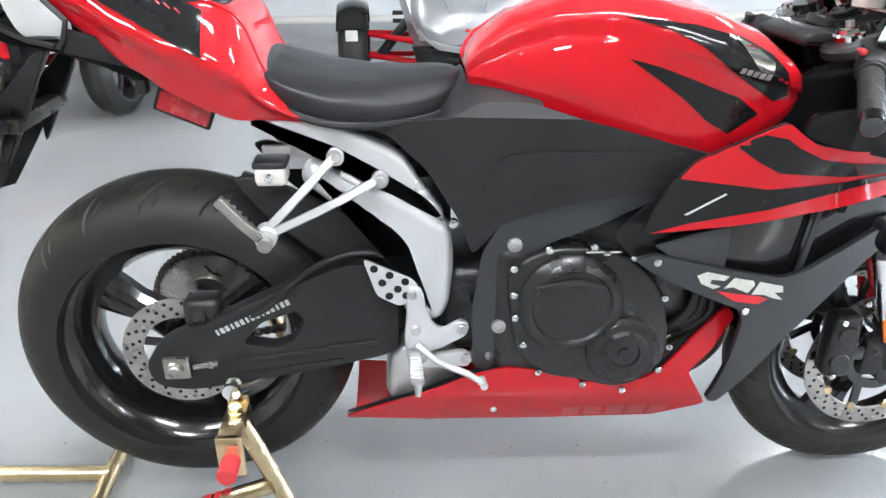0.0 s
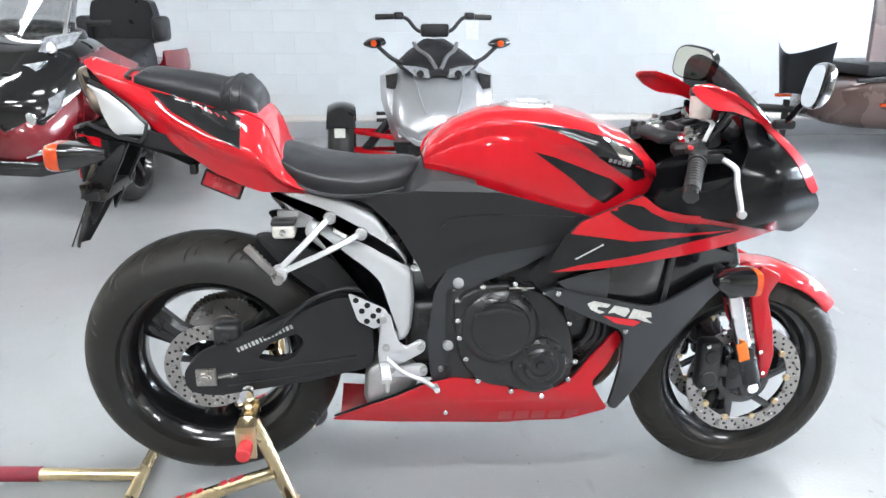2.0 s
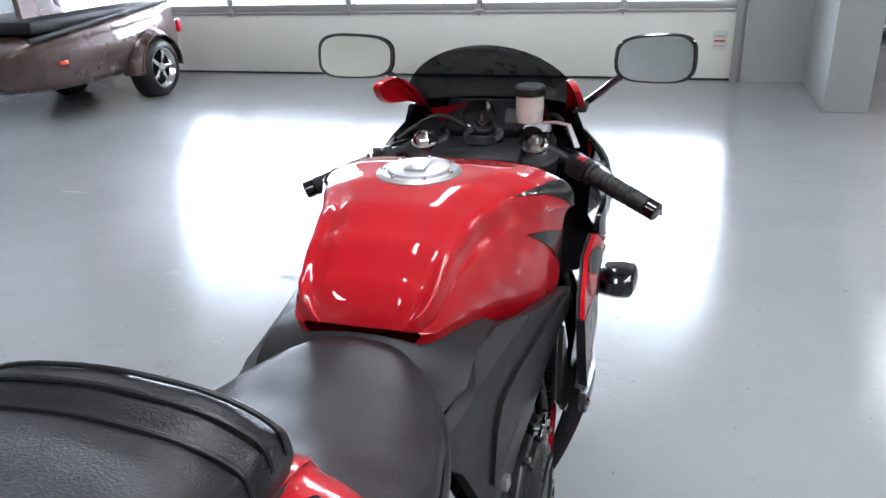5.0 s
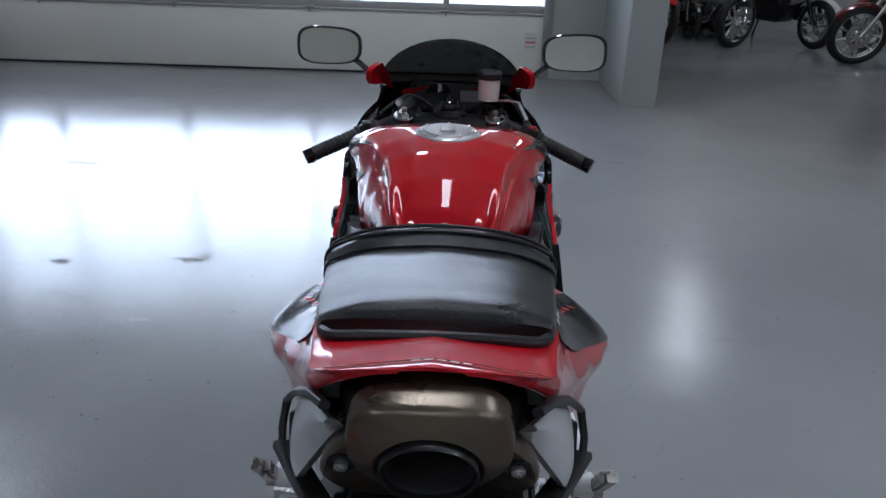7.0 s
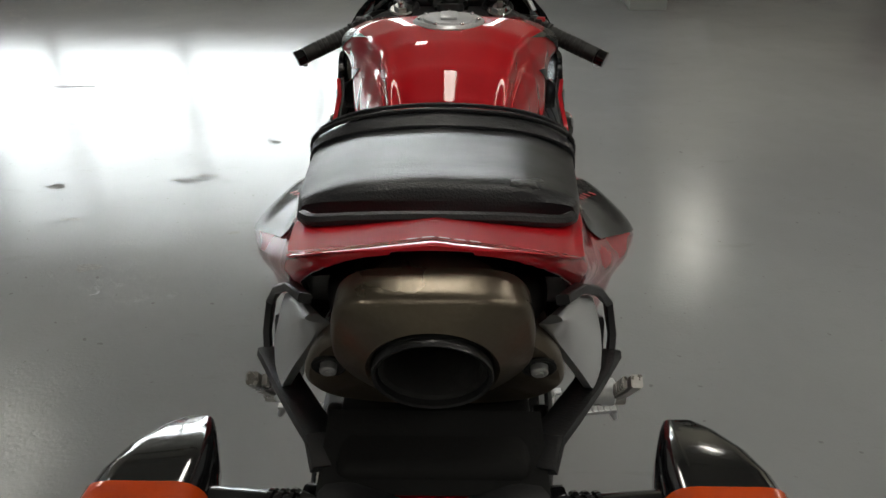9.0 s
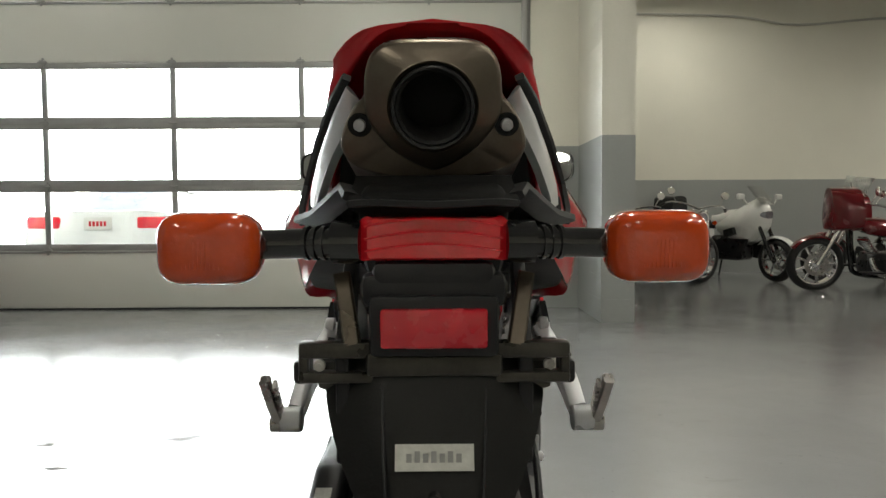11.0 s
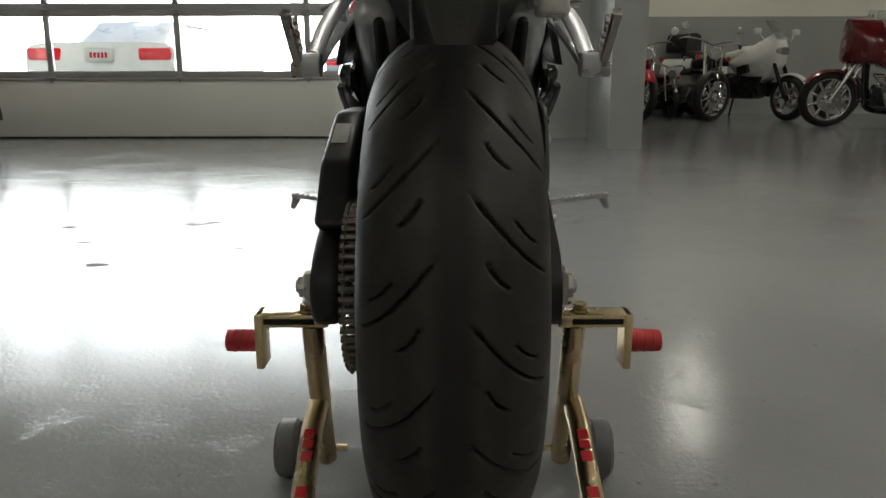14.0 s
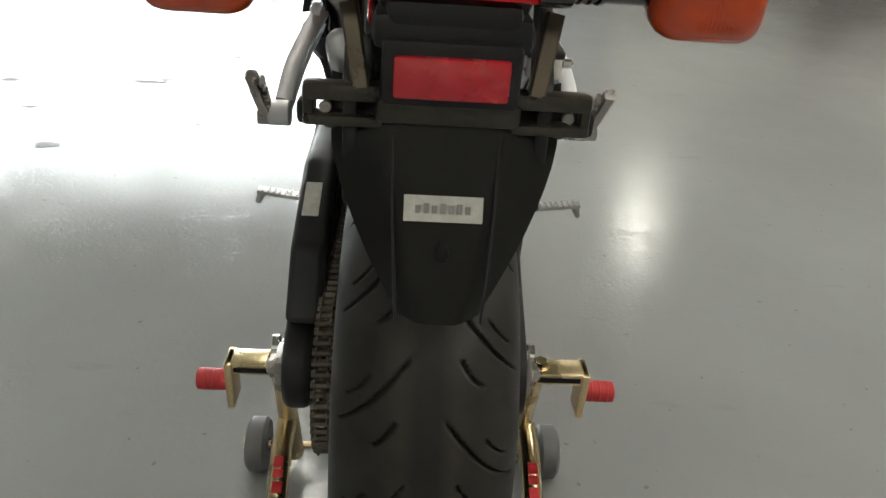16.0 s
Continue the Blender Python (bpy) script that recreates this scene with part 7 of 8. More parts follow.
    part("gauge", box(0.05, 0.2, 0.09, (-0.25, 0, 1.06), 0.02), MATT_BLACK, o)
    gr = part("grille", loft([[V(x, y, z) for x, y, z in ((0.30, -0.31, 0.37), (0.30, 0.31, 0.37), (0.28, 0.24, 0.12), (0.28, -0.24, 0.12))], [V(x, y, z) for x, y, z in ((0.415, -0.22, 0.36), (0.415, 0.22, 0.36), (0.36, 0.19, 0.12), (0.36, -0.19, 0.12))]]), SOOT_SHADE, o, "black front grille")
    for k in range(4):
        part("slat", bar([(0.33 + 0.008 * k, -0.24, 0.165 + 0.05 * k), (0.42 + 0.006 * k, 0, 0.155 + 0.05 * k), (0.33 + 0.008 * k, 0.24, 0.165 + 0.05 * k)], 0.012, 0.016), MATT_BLACK, gr)
    part("red_trim", bar([(0.36, -0.22, 0.505), (0.44, 0, 0.475), (0.36, 0.22, 0.505)], 0.008, 0.016), RED, o)
    part("badge", disc(0.022, 0.008, (0.43, 0, 0.535), along((1, 0, 0.6)), 18), CHROME, o)
    part("price_tag", box(0.004, 0.09, 0.13, (-0.3, 0.27, 1.06), 0.001, 1), WHITE_LABEL, o, "white price tag")
    part("seat", loft([yring(x, [(0, zb), (w, zb), (w, zt - 0.03), (w * 0.6, zt), (0, zt)], 3) for x, w, zb, zt in ((-0.6, 0.15, 0.5, 0.72), (-0.9, 0.2, 0.5, 0.68), (-1.15, 0.2, 0.5, 0.75), (-1.4, 0.14, 0.55, 0.85))]), VINYL, o)
    part("rear_body", loft([yring(x, [(0, 0.3), (w, 0.3), (w, 0.5), (w * 0.6, 0.6), (0, 0.6)], 3) for x, w in ((-0.5, 0.25), (-0.9, 0.24), (-1.3, 0.2), (-1.6, 0.12))]), SPY_SILVER, o)
    car_wheel("rear_wheel", (-1.71, 0, 0.3), 0.3, 0.19, 0.11, RIM_BLACK, o, 5, (0, 1, 0))
    place(o, Matrix.Translation(at) @ pose(0, 0, 0, 0, 0, yaw))
    return o


sport_trike((-3.42, 0.81, 0), 0)


def touring_trike(at, yaw):
    """A dark red touring three-wheeler with a big fairing; it faces +x."""
    o = thing("touring_three_wheeler", "dark red and black touring three-wheeler with backrest and windshield", "three-wheeler")
    rings = []
    for x, w, zb, zt in ((-0.5, 0.36, 0.3, 0.95), (-0.2, 0.42, 0.25, 0.98), (0.05, 0.44, 0.22, 0.92), (0.25, 0.42, 0.24, 0.8), (0.4, 0.33, 0.3, 0.66), (0.48, 0.2, 0.38, 0.55)):
        rings.append(yring(x, [(0, zb), (w * 0.7, zb), (w * 0.95, zb + 0.3 * (zt - zb)), (w, zb + 0.55 * (zt - zb)), (w * 0.8, zt - 0.06), (w * 0.45, zt), (0, zt + 0.01)]))
    part("body", loft(rings), DARK_RED, o, "dark red metallic nose", 50)
    part("hood", loft([yring(x, [(0, z - 0.05), (w, z - 0.22), (w * 0.98, z - 0.06), (w * 0.6, z + 0.03), (0, z + 0.035)], 3) for x, w, z in ((-0.45, 0.40, 0.98), (-0.1, 0.44, 0.99), (0.15, 0.44, 0.90), (0.36, 0.34, 0.75), (0.47, 0.16, 0.64))]), GLOSS_BLACK, o, "gloss black hood panel")
    for s in (-1, 1):
        up = part("upper_headlight", loft([[V(x, s * y, z) for x, y, z in pts] for pts in (((0.10, 0.22, 0.93), (0.02, 0.42, 0.99), (-0.05, 0.44, 1.06), (0.02, 0.24, 1.03)), ((0.14, 0.23, 0.92), (0.07, 0.43, 0.985), (0.0, 0.45, 1.05), (0.06, 0.25, 1.02)))]), HEAD_LENS, o, "clear upper headlight")
        part("bulb", disc(0.035, 0.02, (0.10, s * 0.31, 0.965), None, 16), CHROME, up)
        lo = part("lower_headlight", loft([[V(x, s * y, z) for x, y, z in pts] for pts in (((0.40, 0.20, 0.50), (0.28, 0.42, 0.62), (0.22, 0.44, 0.74), (0.36, 0.22, 0.60)), ((0.44, 0.21, 0.50), (0.33, 0.43, 0.62), (0.27, 0.45, 0.735), (0.40, 0.23, 0.60)))]), HEAD_LENS, o, "clear lower headlight")
        part("bulb", disc(0.04, 0.02, (0.40, s * 0.29, 0.575), None, 16), CHROME, lo)
        mid = part("middle_headlight", loft([[V(x, s * y, z) for x, y, z in pts] for pts in (((0.30, 0.04, 0.77), (0.26, 0.24, 0.79), (0.17, 0.32, 0.90), (0.22, 0.06, 0.86)), ((0.34, 0.05, 0.765), (0.30, 0.24, 0.785), (0.21, 0.32, 0.895), (0.26, 0.07, 0.855)))]), HEAD_LENS, o, "clear middle headlight")
        part("bulb", disc(0.035, 0.02, (0.31, s * 0.13, 0.80), None, 16), SOOT_SHADE, mid)
        fend = []
        for a in np.linspace(radians(15), radians(165), 16):
            fend.append([V(0.33 * math.cos(a), s * 0.66 + q, 0.285 + (0.33 - 2 * q * q) * math.sin(a)) for q in np.linspace(-0.11, 0.11, 7)] + [V(0.31 * math.cos(a), s * 0.66 + q, 0.285 + (0.31 - 2 * q * q) * math.sin(a)) for q in np.linspace(0.11, -0.11, 7)])
        part("wheel_fender", loft(fend), DARK_RED, o, "dark red wheel fender")
        car_wheel("front_wheel", (0, s * 0.66, 0.285), 0.285, 0.19, 0.088, RIM_BLACK, o, 6, (0, s, 0), "dark alloy wheel")
        part("chrome_blade", bar([(0.42, s * 0.24, 0.36), (0.30, s * 0.5, 0.42), (0.26, s * 0.56, 0.46)], 0.012, 0.03), CHROME, o)
        part("side_panel", loft([[V(x, s * y, z) for x, y, z in pts] for pts in (((-0.9, 0.36, 0.35), (-0.9, 0.42, 0.5), (-0.9, 0.38, 0.8), (-0.9, 0.3, 0.8)), ((-0.3, 0.4, 0.3), (-0.3, 0.47, 0.5), (-0.3, 0.44, 0.95), (-0.3, 0.35, 0.95)), ((0.1, 0.38, 0.3), (0.1, 0.45, 0.5), (0.02, 0.44, 0.9), (0.02, 0.36, 0.9)))]), DARK_RED, o)
        part("handgrip", tube([(-0.4, s * 0.28, 1.1), (-0.47, s * 0.42, 1.1)], 0.02, 10), RUBBER, o)
        part("lower_bumper", bar([(0.46, s * 0.02, 0.30), (0.40, s * 0.3, 0.28), (0.24, s * 0.48, 0.30)], 0.06, 0.09), GLOSS_BLACK, o)
    wsr = loft([[V(-0.1 - 0.3 * t - 0.06 * abs(y) ** 2 / 0.06, y * (1 - 0.25 * t), 1.0 + 0.38 * t) for y in np.linspace(-0.3, 0.3, 9)] for t in np.linspace(0, 1, 6)], False, False)
    bmesh.ops.solidify(wsr, geom=wsr.faces[:], thickness=0.004)
    part("windshield", wsr, CLEAR, o, "clear windshield")
    part("dash", box(0.2, 0.55, 0.14, (-0.35, 0, 1.0), 0.05), MATT_BLACK, o)
    part("chrome_strip", joined(*[bar([(-0.08, s * 0.30, 1.02), (-0.38, s * 0.24, 1.34)], 0.02, 0.035) for s in (-1, 1)]), CHROME, o)
    part("seat", loft([yring(x, [(0, zb), (w, zb), (w, zt - 0.04), (w * 0.6, zt), (0, zt)], 3) for x, w, zb, zt in ((-0.65, 0.18, 0.5, 0.75), (-1.0, 0.22, 0.5, 0.78), (-1.3, 0.24, 0.55, 0.88), (-1.5, 0.24, 0.6, 0.95))]), VINYL, o)
    bk = part("backrest", loft([yring(x, [(0, 0.9), (0.25, 0.92), (0.27, 1.05), (0.25, 1.2), (0.2, 1.25), (0, 1.26)], 4) for x in (-1.62, -1.56, -1.5)]), VINYL, o, "black padded passenger backrest")
    for s in (-1, 1):
        part("speaker_pod", box(0.2, 0.1, 0.2, (-1.52, s * 0.31, 1.03), 0.04, 3), VINYL, bk)
    part("top_case", loft([yring(x, [(0, 0.62), (w, 0.62), (w, 0.85), (w * 0.85, zt), (0, zt + 0.02)], 3) for x, w, zt in ((-1.62, 0.26, 0.74), (-1.85, 0.30, 0.78), (-2.15, 0.26, 0.74))]), DARK_RED, o, "dark red top case")
    part("tail_body", loft([yring(x, [(0, 0.32), (w, 0.32), (w, 0.55), (w * 0.7, 0.66), (0, 0.66)], 3) for x, w in ((-0.5, 0.4), (-1.2, 0.42), (-1.8, 0.44), (-2.2, 0.3))]), DARK_RED, o)
    car_wheel("rear_wheel", (-1.72, 0, 0.3), 0.3, 0.19, 0.11, RIM_BLACK, o, 5, (0, 1, 0))
    place(o, Matrix.Translation(at) @ pose(0, 0, 0, 0, 0, yaw))
    return o


touring_trike((-3.25, -1.86, 0), -8)


def cargo_trailer():
    """A brown fibreglass motorcycle trailer, its tongue towards -y, wheel on the +x side."""
    o = thing("cargo_trailer", "brown metallic motorcycle trailer with its lid raised", "trailer", (-4.6, 5.2, 0))
    rings = []
    for y, w, zb, zt in ((4.12, 0.22, 0.34, 0.52), (4.2, 0.36, 0.3, 0.6), (4.4, 0.46, 0.27, 0.66), (4.8, 0.50, 0.25, 0.70), (5.3, 0.51, 0.25, 0.74), (5.8, 0.50, 0.26, 0.78), (6.05, 0.46, 0.28, 0.76), (6.15, 0.38, 0.32, 0.7)):
        line = curve([(0, y, zb), (w * 0.8, y, zb), (w, y, zb + 0.3 * (zt - zb)), (w * 0.98, y, zb + 0.75 * (zt - zb)), (w * 0.86, y, zt), (0, y, zt + 0.01)], 4)
        rings.append([V(-4.6 + q.x, q.y, q.z) for q in line] + [V(-4.6 - q.x, q.y, q.z) for q in line[-2:0:-1]])
    part("body", loft(rings), BROWN, o, "glossy brown fibreglass tub", 50)
    part("tub_rim", tube(curve([(-4.15, 4.3, 0.66), (-4.12, 4.8, 0.705), (-4.12, 5.4, 0.755), (-4.16, 6.0, 0.785)], 5), 0.02, 8), MATT_BLACK, o)
    part("tub_inside", span(-5.0, -4.2, 4.4, 6.0, 0.69, 0.79, 0.03), MATT_BLACK, o)
    for s in (-1, 1):
        arch = []
        for a in np.linspace(radians(-5), radians(185), 16):
            arch.append([V(-4.6 + s * q, 5.6 + (0.33 - 6 * max(0, q - 0.5) ** 2) * math.cos(a), 0.26 + (0.33 - 6 * max(0, q - 0.5) ** 2) * math.sin(a)) for q in (0.42, 0.5, 0.56, 0.60)] +
                        [V(-4.6 + s * q, 5.6 + 0.285 * math.cos(a), 0.26 + 0.285 * math.sin(a)) for q in (0.60, 0.42)])
        part("wheel_arch", loft(arch), BROWN, o, "brown flared wheel arch")
        # Black disc that paints the shade inside the wheel arch.
        part("arch_shade", moved(disc(0.285, 0.1, (0, 0, 0), None, 32), Matrix.Translation((-4.6 + s * 0.46, 5.6, 0.26))), SOOT_SHADE, o)
        car_wheel("wheel", (-4.6 + s * 0.53, 5.6, 0.252), 0.252, 0.165, 0.075, CHROME, o, 5, (s, 0, 0), "chromed alloy wheel")
        part("marker_lamp", box(0.02, 0.09, 0.03, (-4.6 + s * 0.485, 4.55, 0.47), 0.006), AMBER, o, "orange side marker lamp")
        part("tail_lamp", box(0.03, 0.05, 0.12, (-4.6 + s * 0.44, 6.12, 0.55), 0.01), RED_LENS, o)
    part("lid", loft([[V(-4.35 - 0.05 * t, y, 0.80 + 0.95 * t) for y in np.linspace(4.5, 6.05, 7)] + [V(-4.40 - 0.05 * t, y, 0.80 + 0.95 * t) for y in np.linspace(6.05, 4.5, 7)] for t in np.linspace(0, 1, 5)]), BROWN, o, "raised brown lid")
    part("tongue", tube([(-4.6, 4.3, 0.36), (-4.6, 3.62, 0.40)], 0.035, 10), MATT_BLACK, o, "black steel tongue")
    part("coupler", joined(box(0.09, 0.2, 0.09, (-4.6, 3.6, 0.43), 0.02), tube([(-4.6, 3.56, 0.46), (-4.6, 3.68, 0.53)], 0.014, 8)), ALLOY, o, "bare metal ball coupler")
    part("jack", joined(tube([(-4.6, 3.97, 0.46), (-4.6, 3.97, 0.04)], 0.03, 12), disc(0.055, 0.03, (-4.6, 3.97, 0.016), AX_Z, 16)), MATT_BLACK, o, "black tongue jack")
    part("jack_flag", box(0.05, 0.14, 0.03, (-4.6, 3.93, 0.50), 0.01), AMBER, o)
    pan = loft([[V(-4.22 - 0.25 * (1 - abs(u) ** 1.6) + 0.06 * t, 3.88 - 0.05 * t + (0.19 + 0.06 * t) * u, 0.53 + (0.33 + 0.13 * abs(u) ** 1.5) * t - 0.02 * u * t) for u in np.linspace(-1, 1, 13)] for t in np.linspace(0, 1, 7)], False, False)
    bmesh.ops.solidify(pan, geom=pan.faces[:], thickness=0.012)
    part("nose_panel", pan, GREY_BLACK, o, "dark grey curved nose shield")
    return o


cargo_trailer()


def spoke_wheel(name, at, r, rim_r, half, parent, spokes, mat, d):
    turn = Matrix.Translation(at) @ along(d)
    bits = [lathe([(rim_r - 0.012, -half * 0.7), (rim_r + 0.01, -half * 0.8), (rim_r + 0.01, half * 0.8), (rim_r - 0.012, half * 0.7)], 40), disc(0.05, half * 1.6, (0, 0, 0), None, 20)]
    arms = []
    for i in range(spokes):
        a = 2 * math.pi * i / spokes
        arms.append(bar([(0, 0.03 * math.cos(a), 0.03 * math.sin(a)), (0, (rim_r - 0.01) * math.cos(a), (rim_r - 0.01) * math.sin(a))], 0.016, 0.03, (0, -math.sin(a), math.cos(a))))
    w = part(name, moved(joined(*bits), turn), mat, parent, "bright cast wheel")
    for b in arms:
        part("spoke", moved(b, turn), mat, w)
    part("tyre", moved(tyre_bm((0, 0, 0), r, rim_r, half, 48, 12), turn), RUBBER, w)
    part("brake_disc", moved(lathe([(0.09, -0.003), (0.14, -0.003), (0.14, 0.003), (0.09, 0.003)], 32, (half * 0.9, 0, 0)), turn), STEEL, w)
    return w


def cruiser(at, yaw, paint, label, fairing=False, bags=False, steer=0.0, screen=False, wheel_mat=None):
    """A cruiser facing +x, with its origin on the floor under the middle; it leans on its side stand."""
    o = thing("cruiser_motorcycle", label, "motorcycle", group="motorcycles by the far wall")
    wm = wheel_mat or CHROME
    d = (math.sin(radians(-steer)), math.cos(radians(-steer)), 0)
    fx = 0.82
    spoke_wheel("front_wheel", (fx, 0, 0.33), 0.33, 0.245, 0.06, o, 9, wm, d)
    spoke_wheel("rear_wheel", (-0.82, 0, 0.32), 0.32, 0.22, 0.085, o, 7, wm, (0, 1, 0))
    for s in (-1, 1):
        part("fork", tube([(fx, s * 0.1, 0.33), (fx - 0.34, s * 0.1, 0.98)], 0.026, 12), CHROME, o, "chrome fork leg")
        part("handlebar", tube(curve([(0.45, 0, 1.0), (0.42, s * 0.15, 1.05), (0.34, s * 0.34, 1.07), (0.22, s * 0.42, 1.04)], 4), 0.013, 8), CHROME, o)
        part("grip", tube([(0.24, s * 0.41, 1.045), (0.12, s * 0.46, 1.01)], 0.02, 10), RUBBER, o)
        part("mirror", joined(tube([(0.36, s * 0.3, 1.08), (0.32, s * 0.36, 1.2)], 0.006, 6), disc(0.055, 0.025, (0.32, s * 0.37, 1.22), None, 18)), CHROME, o)
        part("indicator", joined(disc(0.03, 0.05, (0.56, s * 0.2, 0.83), None, 14)), AMBER, o)
        part("exhaust", tube(curve([(0.25, s * 0.14, 0.42), (0.15, s * 0.2, 0.24), (-0.3, s * 0.2, 0.22), (-1.05, s * 0.22, 0.26)], 5), 0.04 if s < 0 else 0.035, 12), CHROME, o, "chrome exhaust pipe")
        part("cylinder", joined(*[disc(0.075 - 0.004 * (k % 2), 0.013, (0.06 + (0.10 if s > 0 else -0.12) + (0.012 if s > 0 else -0.012) * k, 0, 0.46 + 0.014 * k), AX_Z, 20) for k in range(12)]), CHROME if s > 0 else STEEL, o, "finned engine cylinder")
        part("footboard", box(0.26, 0.1, 0.02, (0.28, s * 0.27, 0.27), 0.008), MATT_BLACK, o)
        if bags:
            part("saddlebag", loft([[V(x, s * y, z) for y, z in soft([(0.17, 0.38), (0.33, 0.38), (0.35, 0.55), (0.31, 0.66), (0.18, 0.66)], 3)] for x in (-0.45, -0.8, -1.15, -1.2)]), paint, o, "painted saddlebag")
    part("engine_case", loft([yring(x, [(0, 0.2), (0.12, 0.22), (0.15, 0.34), (0.11, 0.46), (0, 0.47)], 3) for x in (-0.25, -0.15, 0.15, 0.28)]), ENGINE_BLACK, o)
    part("air_cleaner", disc(0.09, 0.07, (0.03, 0.16, 0.58), AX_Y, 24), CHROME, o)
    part("frame_rail", tube(curve([(0.48, 0, 0.9), (0.42, 0, 0.4), (0.3, 0, 0.2), (-0.4, 0, 0.2), (-0.6, 0, 0.4)], 5), 0.03, 10), GLOSS_BLACK, o)
    part("fuel_tank", loft([yring(x, [(0, zb), (w * 0.7, zb), (w, zb + 0.5 * (zt - zb)), (w * 0.6, zt - 0.02), (0, zt)], 4) for x, w, zb, zt in ((-0.2, 0.06, 0.68, 0.74), (-0.1, 0.13, 0.66, 0.82), (0.1, 0.17, 0.66, 0.88), (0.28, 0.15, 0.70, 0.88), (0.38, 0.08, 0.76, 0.85))]), paint, o, "painted teardrop fuel tank", 50)
    part("seat", loft([yring(x, [(0, zb), (w, zb), (w, zt - 0.04), (w * 0.6, zt), (0, zt)], 3) for x, w, zb, zt in ((-0.12, 0.09, 0.62, 0.70), (-0.35, 0.17, 0.58, 0.69), (-0.5, 0.17, 0.62, 0.76), (-0.58, 0.12, 0.68, 0.78), (-0.9, 0.11, 0.70, 0.79))]), VINYL, o, "black leather seat")
    for c, rr, a0, a1, w in (((-0.82, 0.32), 0.36, 10, 170, 0.1), ((fx, 0.33), 0.355, 35, 150, 0.075)):
        ring = []
        for a in np.linspace(radians(a0), radians(a1), 14):
            ring.append([V(c[0] + (rr - 4 * q * q) * math.cos(a), q, c[1] + (rr - 4 * q * q) * math.sin(a)) for q in np.linspace(-w, w, 7)] + [V(c[0] + (rr - 0.01 - 4 * q * q) * math.cos(a), q, c[1] + (rr - 0.01 - 4 * q * q) * math.sin(a)) for q in np.linspace(w, -w, 7)])
        part("fender", loft(ring), paint, o, "painted fender")
    hlm = part("headlight", moved(lathe([(0, -0.1), (0.05, -0.09), (0.085, -0.02), (0.09, 0.03), (0.08, 0.045), (0, 0.045)], 24), Matrix.Translation((0.62, 0, 0.88))), CHROME, o, "round chrome headlight")
    part("lens", disc(0.075, 0.012, (0.665, 0, 0.88), None, 24), HEAD_LENS, hlm)
    part("tail_light", box(0.05, 0.12, 0.06, (-1.17, 0, 0.55), 0.02), RED_LENS, o)
    if fairing:
        part("fairing", loft([[V(x, y * w, z + (1 - y * y) * 0.0) for y, z in [(q.x, q.y) for q in curve([(-1, 0.86, 0), (-0.7, 0.76, 0), (0, 0.74, 0), (0.7, 0.76, 0), (1, 0.86, 0), (0.95, 1.05, 0), (0.6, 1.2, 0), (0, 1.24, 0), (-0.6, 1.2, 0), (-0.95, 1.05, 0)], 3, True)]] for x, w in ((0.42, 0.33), (0.55, 0.32), (0.64, 0.27), (0.71, 0.15))]), paint, o, "painted handlebar fairing")
    if screen:
        w = loft([[V(0.55 - 0.14 * t - 0.25 * y * y, y * (0.9 + 0.2 * t), 1.0 + 0.42 * t) for y in np.linspace(-0.26, 0.26, 9)] for t in np.linspace(0, 1, 5)], False, False)
        bmesh.ops.solidify(w, geom=w.faces[:], thickness=0.004)
        part("windshield", w, CLEAR, o, "clear windshield")
    part("side_stand", tube([(0.1, 0.12, 0.25), (0.12, 0.36, 0.012)], 0.012, 8), CHROME, o)
    place(o, Matrix.Translation(at) @ pose(0, 0, 0, 0, 0, yaw) @ pose(0, 0, 0, -6, 0, 0))
    return o


